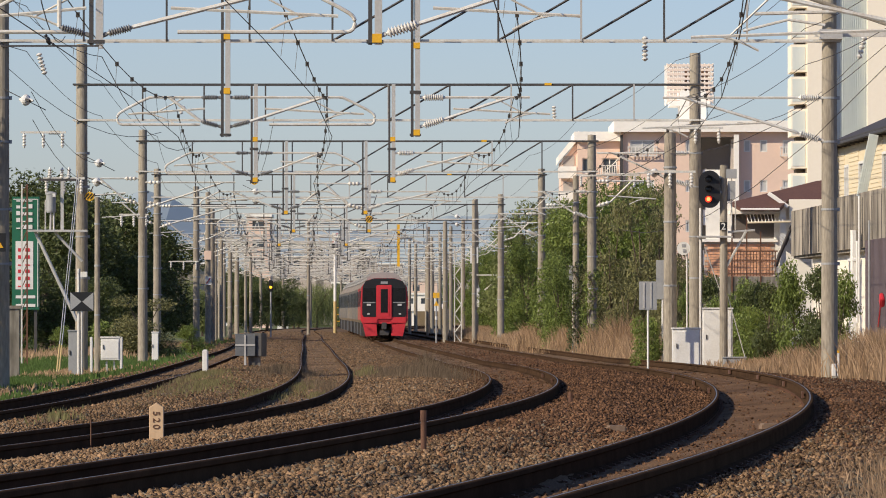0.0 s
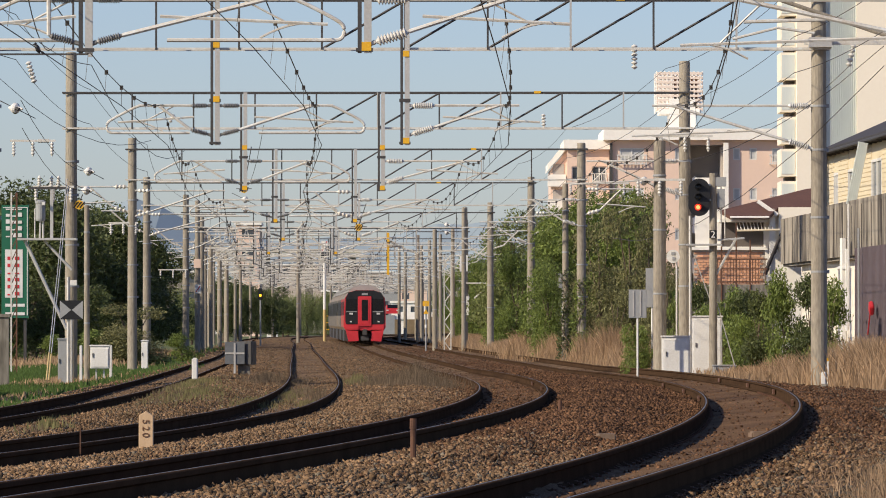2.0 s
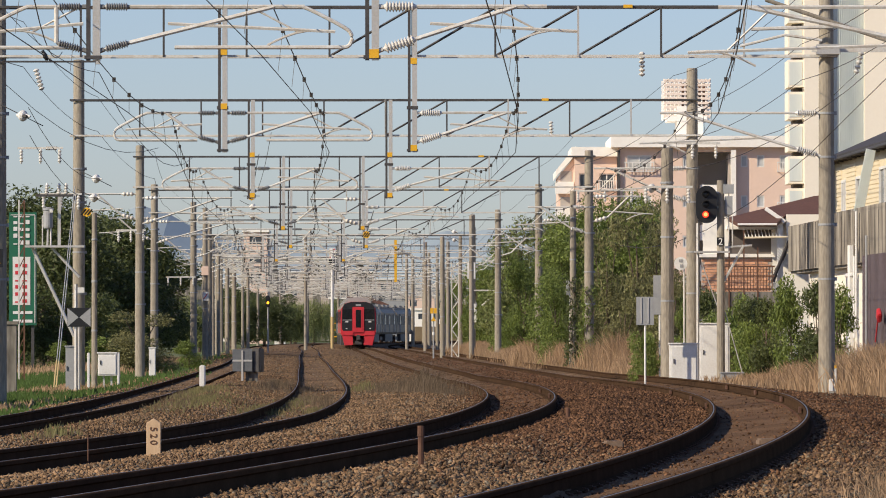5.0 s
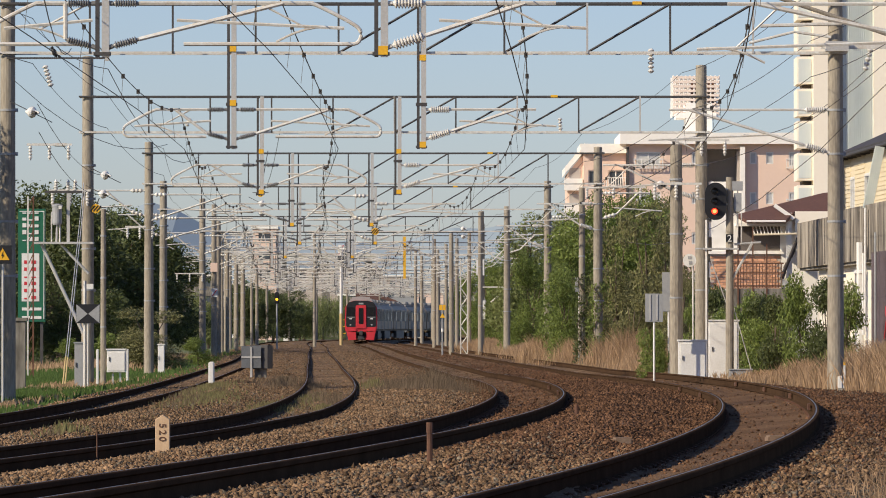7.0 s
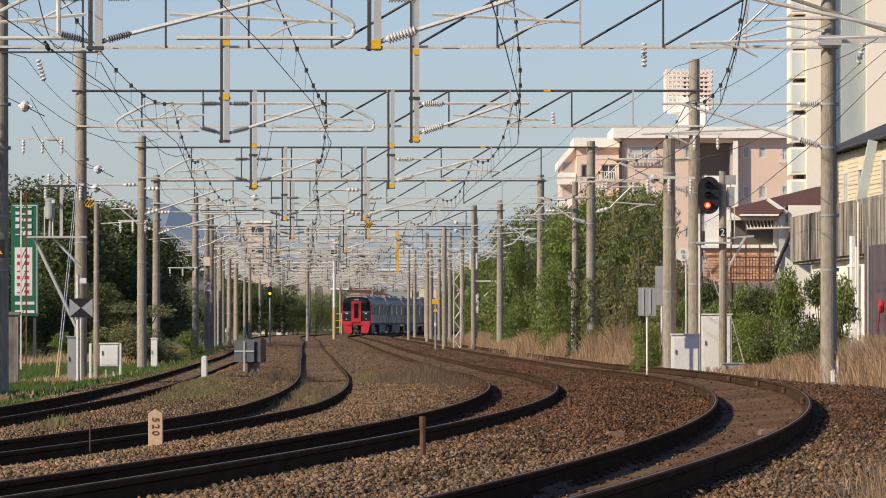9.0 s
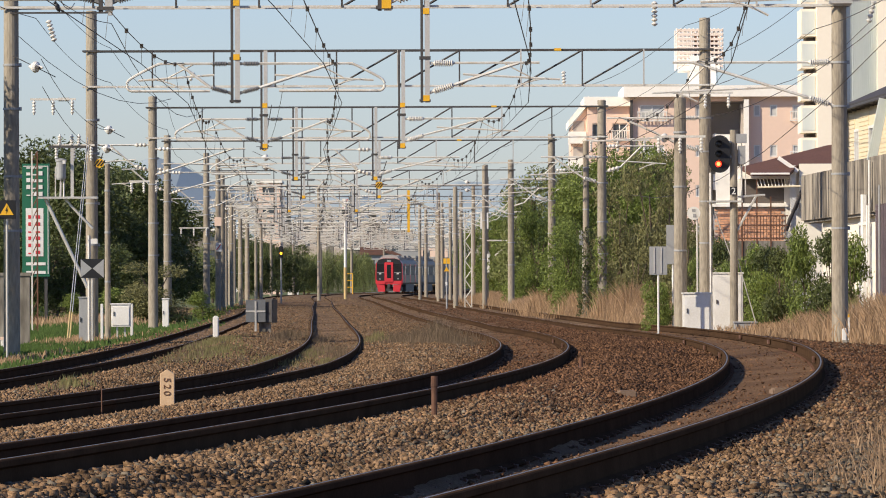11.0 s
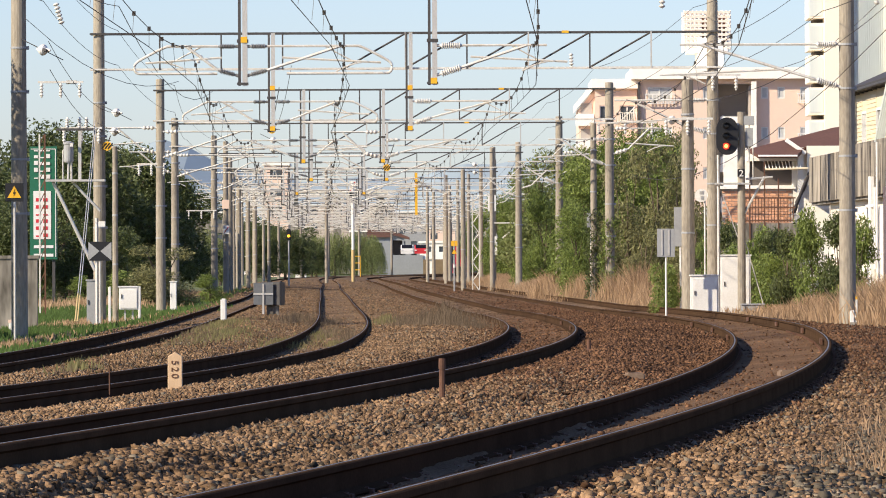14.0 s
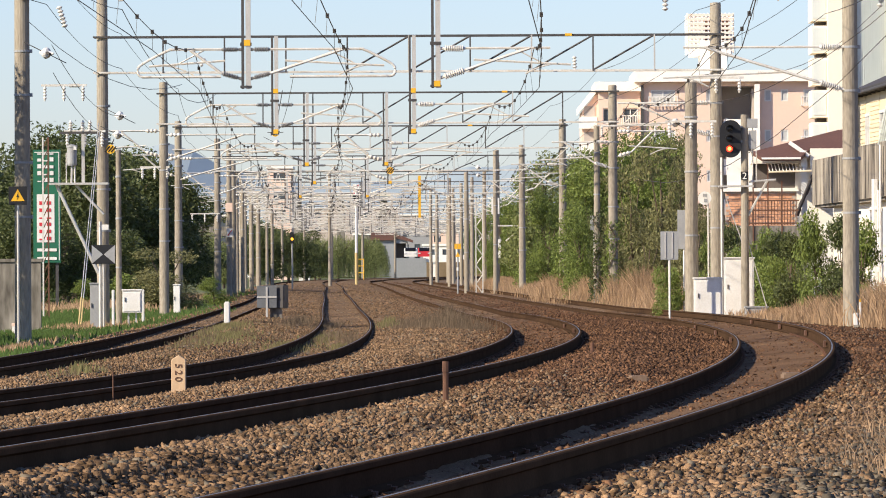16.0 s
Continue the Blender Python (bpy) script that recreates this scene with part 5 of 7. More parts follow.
def brown_house():
    D = 205
    ob = thing("house", 11.8, D, 0, "white house with low brown roof and orange brick ground floor", "house", "houses beside the railway")
    # low roof: front slope from the eave to the ridge, with its thickness and back slope
    edge = [(-0.95, 5.47), (-0.62, 5.24), (0.85, 5.24), (1.25, 5.58), (3.9, 5.6), (3.9, 6.5), (2.44, 6.33)]
    bm = bmesh.new()
    front = [bm.verts.new((x, -1.2 + (z - 5.24) * 2.6, z)) for x, z in edge]
    under = [bm.verts.new((x, -1.15 + (z - 5.24) * 2.6, z - 0.13)) for x, z in edge]
    bm.faces.new(front)
    bm.faces.new(under[::-1])
    for p in range(len(edge)):
        q = (p + 1) % len(edge)
        bm.faces.new((front[p], under[p], under[q], front[q]))
    part("roof", bm, BROWNROOF, ob, "brown tiled roof")
    bm = bmesh.new()
    bm.faces.new([bm.verts.new(v) for v in ((-0.95, -0.6, 5.46), (2.44, 1.63, 6.32), (3.9, 2.0, 6.49), (3.9, 6.2, 5.5), (-0.95, 6.2, 5.4))])
    part("back_slope", bm, BROWNROOF, ob)
    part("gutter", made((tube, (-0.62, -1.25, 5.19), (0.85, -1.25, 5.19), 0.04)), OFFWHITE, ob)
    part("gable_wall", made((box, 2.6, -0.5, 3.9, 2.7, 0.2, 1.68)), CREAM, ob, "cream upper wall")
    hs = [(-0.88, 0.74, 4.11, 5.03)]
    bm = bmesh.new()
    holed_wall(bm, -1.84, 2.54, 4.01, 5.52, 0.4, 0.2, hs)
    wall = part("upper_wall", bm, OFFWHITE, ob)
    part("shutter", made((box, -0.07, 0.52, 4.11, 0.74 - -0.88, 0.08, 5.03 - 4.11)), SHADE_IN, wall, "brown shutter")
    part("eave", made((box, -0.03, 0.1, 5.03, 0.95 - -0.92, 0.8, 0.12)), OFFWHITE, ob)
    part("back_wall", made((box, 0.61, 6, -0.3, 2.54 - -1.31, 0.2, 5.52)), OFFWHITE, ob)
    # awning frame of thin slats
    for i in range(11):
        part("awning_slat", made((tube, (-0.33 + i * 0.13, -1.35, 4.72), (-0.33 + i * 0.135, 0.3, 5.05), 0.02)), OFFWHITE, ob)
    part("awning_beam", made((tube, (-0.37, -1.35, 4.68), (1.25, -1.35, 4.72), 0.04)), YELLOWWALL, ob)
    part("porch_post", made((box, 1.02, -0.4, 3.05, 0.22, 0.2, 5.52 - 3.05), (box, 0.83, -0.6, 5.48, 0.9, 0.2, 0.14, 0, (35, "Y"))), OFFWHITE, ob)
    lean = part("lean_to", made((box, 1.00, -0.7, 3.77, 0.8, 0.9, 0.05, 0, (-64, "Y"))), DARKROOF, ob, "dark corrugated lean-to roof")
    for i in range(7):
        part("corrugation", made((tube, (0.66 + 0.02 * i, -1.15 + 0.14 * i, 3.05), (1.30 + 0.02 * i, -1.15 + 0.14 * i, 4.58), 0.045)), DARKROOF, lean)
    # brick ground floor
    bx0, bx1, bz0, bz1 = -1.91, 0.78, 2.62, 3.98
    base = part("brick_wall", made((box, (bx0 + bx1) / 2, 0.42, -0.3, bx1 - bx0, 0.2, bz1 + 0.3)), MORTAR, ob, "orange brick wall")
    bw, bh = 0.24, 0.1
    bm = bmesh.new()
    box(bm, 0, 0, 0, bw - 0.022, 0.03, bh - 0.02)
    br = finish(bm, "brick", BRICK)
    r = 0
    z = bz0
    while z < bz1 - bh * 0.7:
        x = bx0 + (bw / 2 if r % 2 else 0) + bw / 2
        while x < bx1 - bw / 2:
            b = new("brick", br)
            b.parent = base
            b.location = (x, 0.31, z)
            x += bw
        z += bh
        r += 1
    part("lintel_band", made((box, (bx0 + bx1) / 2, 0.3, bz1, bx1 - bx0 + 0.2, 0.3, 0.12)), OFFWHITE, ob)
    fence = thing("iron_fence", 11.20, 195, 0, "rusty iron bar fence before the brick wall", "fence")
    for i in range(18):
        part("bar", made((box, -1.18 + 0.114 * i, 0, 2.61, 0.03, 0.03, 0.89)), RUST, fence)
    for z in (3.47, 3.12, 2.65):
        part("rail", made((box, -0.20, 0, z, 2.07, 0.04, 0.05)), RUST, fence)
    for x, h in ((-0.81, 4.4), (-0.28, 5.0), (0.22, 4.4)):
        part("post", made((box, x, 0, -0.2, 0.05, 0.05, h)), RUST, fence)
    part("kerb_wall", made((box, -0.20, 0.1, -0.3, 2.64, 0.2, 2.59 + 0.3)), CONCRETE, fence, "low concrete kerb wall")


pink_flats()
cream_tower()
ochre_house()
leaning_panel()
brown_house()


# ---------- far distance ----------
def hills():
    rng = np.random.default_rng(8)
    bm = bmesh.new()
    xs = np.linspace(-900, 700, 70)
    h = 82 + 9 * np.sin(xs / 140 + 1) + 7 * np.sin(xs / 47) + 3 * np.sin(xs / 13 + 2) + np.where(xs < -180, 30, 0) * np.clip((-180 - xs) / 60, 0, 1)
    rows = [[bm.verts.new((x, 4300 + (0, 120, 260)[j], (0.0, 0.75, 1.0)[j] * max(z, 8))) for x, z in zip(xs, h)] for j in range(3)]
    for a, b in zip(rows, rows[1:]):
        for i in range(len(xs) - 1):
            bm.faces.new((a[i], a[i + 1], b[i + 1], b[i]))
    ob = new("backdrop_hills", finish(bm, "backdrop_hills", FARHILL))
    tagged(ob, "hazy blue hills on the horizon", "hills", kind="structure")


hills()


def far_block(x, y, w, h, mat, label, floors=3, depth=8.0, base=0.4):
    ob = thing("far_building", x, y, base, label, "building", "far buildings")
    hs = []
    n = max(1, int(w / 2.2))
    for f in range(floors):
        for i in range(n):
            xa = -w / 2 + w * (i + 0.25) / n
            hs.append((xa, xa + w / n * 0.5, h * (f + 0.35) / floors, h * (f + 0.75) / floors))
    bm = bmesh.new()
    holed_wall(bm, -w / 2, w / 2, 0, h, 0, 0.25, hs)
    wall = part("wall", bm, mat, ob)
    for a in hs:
        part("window", made((box, (a[0] + a[1]) / 2, 0.15, a[2], a[1] - a[0], 0.04, a[3] - a[2])), GLASS, wall)
    part("side_wall", made((box, -w / 2 + 0.12, depth / 2 + .13, 0, 0.25, depth - 0.3, h), (box, w / 2 - 0.12, depth / 2 + .13, 0, 0.25, depth - 0.3, h), (box, 0, depth, 0, w, 0.2, h)), mat, ob)
    part("roof", made((box, 0, depth / 2, h, w + 0.4, depth + 0.4, 0.3)), OFFWHITE, ob)
    return ob


far_block(-25, 1060, 24, 13.6, MORTAR, "long pale block far behind the tracks", 5)
far_block(-9, 1040, 11, 9.5, GREYPAINT, "grey block far behind the tracks", 4)
far_block(-24.5, 720, 3.2, 14.8, PINK, "narrow pinkish block far behind the trees", 6)
for x, w, h, mat, lab in ((-52, 9, 13.0, CREAM, "cream"), (-42, 8, 11.5, OFFWHITE, "off-white"), (-12, 7, 13.2, MORTAR, "beige"), (-3, 8, 11.8, HOUSEGREY, "blue-grey"), (7, 9, 12.6, HOUSEGREY, "blue-grey"), (18, 9, 10.8, PINK, "pinkish")):
    far_block(x, 1150, w, h, mat, lab + " flats in the far town", 4)
far_block(-16, 930, 6, 7.5, CONCRETE, "stained low house block far off", 3)
far_block(4.0, 900, 8, 7.0, GREYPAINT, "grey low block far off beyond the curve", 3)
far_block(-3.5, 960, 5, 8.2, PINK, "pinkish house block far off", 3)
far_block(-46, 900, 14, 10.5, CONCRETE, "grey block far behind the wood", 4)
low = far_block(-1.5, 790, 9.0, 2.0, OFFWHITE, "long low white building on a bank beyond the car park", 1, base=3.2)
part("bank", made((box, 0, 4.2, -3.2, 11, 9.5, 3.2)), SOIL, low, "earth bank")


def overbridge():
    ob = thing("overbridge", -27, 1010, 15.2, "long pale overbridge deck far behind the catenary", "bridge")
    part("deck", made((box, 0, 0, 0, 27, 6, 0.75)), OFFWHITE, ob)
    part("parapet", made((box, 0, -3.1, 0.6, 27, 0.2, 0.55)), CREAM, ob)
    for x in (-12, -4, 4, 12):
        part("pier", made((box, x, 0, -15.2, 1.4, 3, 15.2)), CONCRETE, ob)


overbridge()


def station_hut():
    ob = thing("white_house", -9.71, 705, 0.5, "white two-storey house with maroon roof beside the curve", "house")
    hs = [(-1.7, -0.5, 3.1, 4.3), (-1.2, -0.1, 0.2, 2.6), (0.6, 2.1, 2.7, 4.6)]
    bm = bmesh.new()
    holed_wall(bm, -2.2, 2.3, 0, 5.4, 0, 0.2, hs)
    # white walls painted grey: their shade and haze is in the colour
    wall = part("wall", bm, HOUSEGREY, ob)
    part("window", made((box, -1.1, 0.12, 3.1, 1.2, 0.05, 1.2)), GLASS, wall)
    part("door", made((box, -0.65, 0.12, 0.2, 1.1, 0.05, 2.4)), GREYPAINT, wall)
    part("porch", made((box, 1.35, 1.2, 2.7, 1.5, 0.1, 1.9)), DARKROOF, wall)
    part("side_wall", made((box, -2.1, 2.7, 0, 0.2, 5.0, 5.4), (box, 2.2, 2.7, 0, 0.2, 5.0, 5.4), (box, 0, 5.2, 0, 4.5, 0.2, 5.4)), HOUSEGREY, ob)
    bm = bmesh.new()
    prism(bm, [(-2.5, 5.0), (-2.4, 6.0), (0.6, 6.0), (3.0, 5.0), (3.0, 4.7), (0.8, 5.3), (0.6, 5.0)], 5.6, Matrix.Translation((0, -0.4, 0)))
    part("roof", bm, BROWNROOF, ob, "maroon roof")
    w = thing("retaining_wall", -7.91, 701, 0.4, "grey concrete retaining wall below the car park", "wall")
    part("face", made((box, 0.3, 0, 0, 5.4, 0.3, 2.75)), HOUSEGREY, w)
    part("deck", made((box, 2.6, 8, 2.4, 10.0, 15.7, 0.3)), CONCRETE, w)
    part("deck_front", made((box, 5.3, 0.2, 2.2, 4.6, 0.3, 0.5), (box, 4.0, 0.4, 0, 0.3, 0.3, 2.3), (box, 6.6, 0.4, 0, 0.3, 0.3, 2.3)), OFFWHITE, w)


station_hut()


def car(x, y, z, mat, label):
    ob = thing("parked_car", x, y, z, label, "car", "parked cars")
    def body(bm):
        prism(bm, [(-2.0, 0.25), (-2.05, 0.75), (-1.5, 0.9), (-0.9, 1.4), (0.9, 1.42), (1.6, 0.95), (2.05, 0.85), (2.05, 0.3)], 1.65, Matrix.Translation((-0.82, 0, 0)) @ Matrix.Rotation(radians(90), 4, "Z") @ Matrix.Translation((2.05, -1.65, 0)))
    part("body", made((body,)), mat, ob)
    part("windscreen", made((box, 0, 0.7, 0.93, 1.35, 0.1, 0.5, 0, (-40, "X"))), DARKGLASS, ob)
    for s in (-1, 1):
        part("lamp", made((box, s * 0.62, -0.02, 0.62, 0.3, 0.06, 0.14)), HEADLIGHT, ob)
        for yy in (0.8, 3.3):
            part("wheel", made((tube, (s * 0.72, yy, 0.31), (s * 0.84, yy, 0.31), 0.31, None, 12)), BLACK, ob)


car(-7.0, 703.5, 3.1, WHITE, "silver-white car parked above the wall")
car(-5.2, 703.5, 3.1, REDPAINT, "red car parked above the wall")


# ---------- lineside things ----------
def simple_pole(x, y, top, r, label="slim concrete pole beside the tracks", mat=None):
    z = gz(x, y) - 0.1
    ob = thing("slim_pole", x, y, z, label, "pole", "slim poles")
    bm = bmesh.new()
    lathe(bm, [(r * 1.08, 0), (r * 0.92, top - z - 0.02), (r * 0.5, top - z)], seg=14)
    part("shaft", bm, mat or POLE, ob)
    for f in (0.35, 0.62, 0.85):
        bm = bmesh.new()
        lathe(bm, [(r, f * (top - z) - 0.03), (r * 1.07, f * (top - z) - 0.02), (r * 1.07, f * (top - z) + 0.02), (r, f * (top - z) + 0.03)], seg=14)
        part("band", bm, GREYPAINT, ob)
    return ob


simple_pole(6.24, 149, 6.14, 0.175)
simple_pole(5.02, 205, 6.50, 0.12)
simple_pole(-9.88, 155, 4.51, 0.08)
for x, y, top, r in ((-13.22, 305, 8.31, .15), (-14.30, 350, 6.49, .12), (-14.58, 372, 6.27, .12),
                     (-12.47, 352, 4.98, .10), (-14.99, 395, 6.60, .14), (0.13, 320, 6.96, .14),
                     (1.74, 302, 7.80, .13), (-10.42, 420, 8.91, .13), (-2.65, 430, 7.72, .12), (-2.29, 455, 7.65, .14), (-1.09, 400, 8.07, .14)):
    simple_pole(x, y, top, r)


def signal():
    x, y = 7.22, 147.0
    z = gz(x, y)
    ob = thing("railway_signal", x, y, 0, "black three-lamp railway signal showing red on a mast", "signal")
    cz = 4.52
    def plate(bm, rx, hz, d, y0, grow=0.0):
        pts = []
        r = rx
        for i in range(13):
            a = math.pi * i / 12
            pts.append((r * math.cos(a), hz - r + r * math.sin(a)))
        for i in range(13):
            a = math.pi + math.pi * i / 12
            pts.append((r * math.cos(a), -(hz - r) + r * math.sin(a)))
        prism(bm, pts, d, Matrix.Translation((0, y0, cz)))
    part("backing_plate", made((plate, 0.29, 0.51, 0.04, -0.12)), BLACK, ob, "black oval backing plate")
    part("case", made((box, 0, -0.02, cz - 0.4, 0.3, 0.18, 0.8)), DARKSTEEL, ob)
    for i, m in enumerate((SIGNAL_RED, LENS_OFF, LENS_OFF)):
        lz = cz - 0.27 + 0.27 * i
        bm = bmesh.new()
        lathe(bm, [(0.088, 0), (0.08, 0.02), (0.03, 0.03)], at=(-0.03, -0.13, lz), axis=(0, -1, 0), seg=16)
        lens = part("lens", bm, m, ob, "glowing red lens" if i == 0 else "dark lens")
        if i == 0:
            bm = bmesh.new()
            lathe(bm, [(0.055, 0), (0.03, 0.012)], at=(-0.03, -0.162, lz), axis=(0, -1, 0), seg=14)
            part("lens_core", bm, SIGNAL_CORE, lens, "bright lamp core")
        bm = bmesh.new()
        ring = []
        for j in range(13):
            a = math.pi * (0.0 + j / 12)
            for yy in (-0.14, -0.36 + 0.12 * abs(j - 6) / 6):
                ring.append(bm.verts.new((-0.03 + 0.115 * math.cos(a), yy, lz + 0.115 * math.sin(a))))
        for j in range(12):
            bm.faces.new((ring[2 * j], ring[2 * j + 1], ring[2 * j + 3], ring[2 * j + 2]))
        part("hood", bm, BLACK, ob)
    mx = 7.61 - x
    part("mast", made((tube, (mx, 0.1, z - 0.1), (mx, 0.1, 5.18), 0.115, 0.1, 14)), POLE, ob, "concrete mast")
    part("cable_pipe", made((tube, (6.99 - x, 0.15, z), (6.99 - x, 0.15, cz - 0.5), 0.045)), GALV, ob, "pale cable pipe")
    part("bracket", made((box, mx / 2, 0.05, cz - 0.1, mx + 0.1, 0.06, 0.06), (box, mx / 2, 0.05, cz + 0.3, mx + 0.1, 0.06, 0.06)), GALV, ob)
    part("platform", made((box, 0.15, 0.1, 3.21, 0.95, 0.5, 0.05)), GALV, ob, "narrow steel platform")
    part("ladder", made((tube, (mx + 0.22, 0.1, 3.28), (mx + 0.22, 0.1, 5.06), 0.02), (tube, (mx + 0.12, 0.1, 3.36), (mx + 0.85, 0.1, 3.41), 0.03),
                        (tube, (mx + 0.32, 0.1, 3.41), (mx + 0.32, 0.1, 4.21), 0.02)), GALV, ob)
    part("brace", made((tube, (8.24 - x, 0.1, 3.42), (7.51 - x, 0.1, 2.10), 0.035)), GALV, ob)
    part("stay", made((tube, (7.57 - x, 0.1, 2.16), (8.27 - x, 0.1, z), 0.014), (tube, (7.11 - x, 0.1, 2.90), (7.61 - x, 0.1, 1.51), 0.014)), GALV, ob)
    part("relay_case", made((box, mx + 0.22, 0.15, 4.25, 0.2, 0.2, 0.5), (box, mx + 0.18, 0.15, 4.82, 0.35, 0.25, 0.25)), GREYPAINT, ob)
    np_ = part("number_plate", made((box, mx - 0.01, -0.03, 3.41, 0.2, 0.02, 0.22)), BLACK, ob, "black plate with a white figure")
    text("2", 0.26, WHITE, np_, (mx - 0.01, -0.045, 3.42 + 0.01), 0)


def text(body, size, mat, parent, loc, spin):
    cu = bpy.data.curves.new("figure", "FONT")
    cu.body, cu.size, cu.align_x, cu.extrude = body, size, "CENTER", 0.002
    cu.offset = size * 0.004
    cu.materials.append(mat)
    ob = new("figure", cu)
    ob.parent = parent
    ob.matrix_basis = pose(*loc, 90, 0, 0) @ pose(0, 0, 0, 0, 0, spin)
    return ob


signal()


def cabinet(name, x, y, w, h, d, mat, label, legs=0.0, vents=True):
    z = gz(x, y) - 0.03
    ob = thing(name, x, y, z, label, "cabinet", "lineside cabinets")
    part("body", made((box, 0, 0, legs, w, d, h, 0, None, 0.012)), mat, ob)
    part("lid", made((box, 0, 0, legs + h - 0.01, w + 0.05, d + 0.06, 0.045, 0, None, 0.01)), mat, ob)
    door = part("door", made((box, 0, -d / 2 - 0.008, legs + 0.05, w * 0.88, 0.02, h - 0.12)), mat, ob)
    part("door_handle", made((box, -w * 0.36, -d / 2 - 0.03, legs + h * 0.5, 0.025, 0.03, 0.12)), DARKSTEEL, door)
    if legs:
        for s in (-1, 1):
            part("leg", made((box, s * w * 0.2, 0, 0, 0.05, 0.05, legs)), GALV, ob)
    else:
        part("plinth", made((box, 0, 0, -0.15, w + 0.06, d + 0.06, 0.17)), CONCRETE, ob)
    return ob


cabinet("relay_cabinet", 6.32, 141, 0.72, 1.0, 0.5, WHITE, "squat white lineside cabinet at the foot of the signal", 0)
cabinet("relay_cabinet", 7.50, 148.6, 0.84, 1.66, 0.6, WHITE, "tall white lineside cabinet at the foot of the signal", 0)
cabinet("relay_cabinet", -10.12, 149, 0.32, 1.3, 0.3, GREYPAINT, "narrow grey cabinet at the foot of a pole", 0)
cabinet("meter_box", -9.50, 155, 0.54, 0.64, 0.35, WHITE, "white meter box on short legs in the grass", 0.4)
cabinet("relay_cabinet", -17.6, 596, 1.2, 1.35, 0.6, WHITE, "white cabinet far along the track below the trees", 0)
cabinet("relay_cabinet", -10.61, 200, 0.24, 1.1, 0.2, WHITE, "slim white case beside a pole", 0)
cabinet("battery_box", 7.85, 146, 0.6, 0.3, 0.3, GREYPAINT, "low grey trough at the foot of the signal", 0.05)


def plate_sign(name, x, y, zc, w, h, mat, label, z_low=None, post=WHITE, r=0.028):
    z = gz(x, y) - 0.05
    ob = thing(name, x, y, z, label, "sign", "lineside signs")
    pl = part("plate", made((box, 0, -0.04, zc - h / 2 - z, w, 0.015, h, 0, None, 0.004)), mat, ob)
    part("post", made((tube, (0, 0, 0), (0, 0, zc + h * 0.45 - z), r, None, 10)), post, ob)
    return ob, pl, z


def tri(bm, pts, y, z0):
    f = [bm.verts.new((x, y, z - z0)) for x, z in pts]
    b = [bm.verts.new((x, y + 0.006, z - z0)) for x, z in pts]
    bm.faces.new(f)
    bm.faces.new(b[::-1])
    for i in range(len(pts)):
        bm.faces.new((f[i], b[i], b[(i + 1) % len(pts)], f[(i + 1) % len(pts)]))


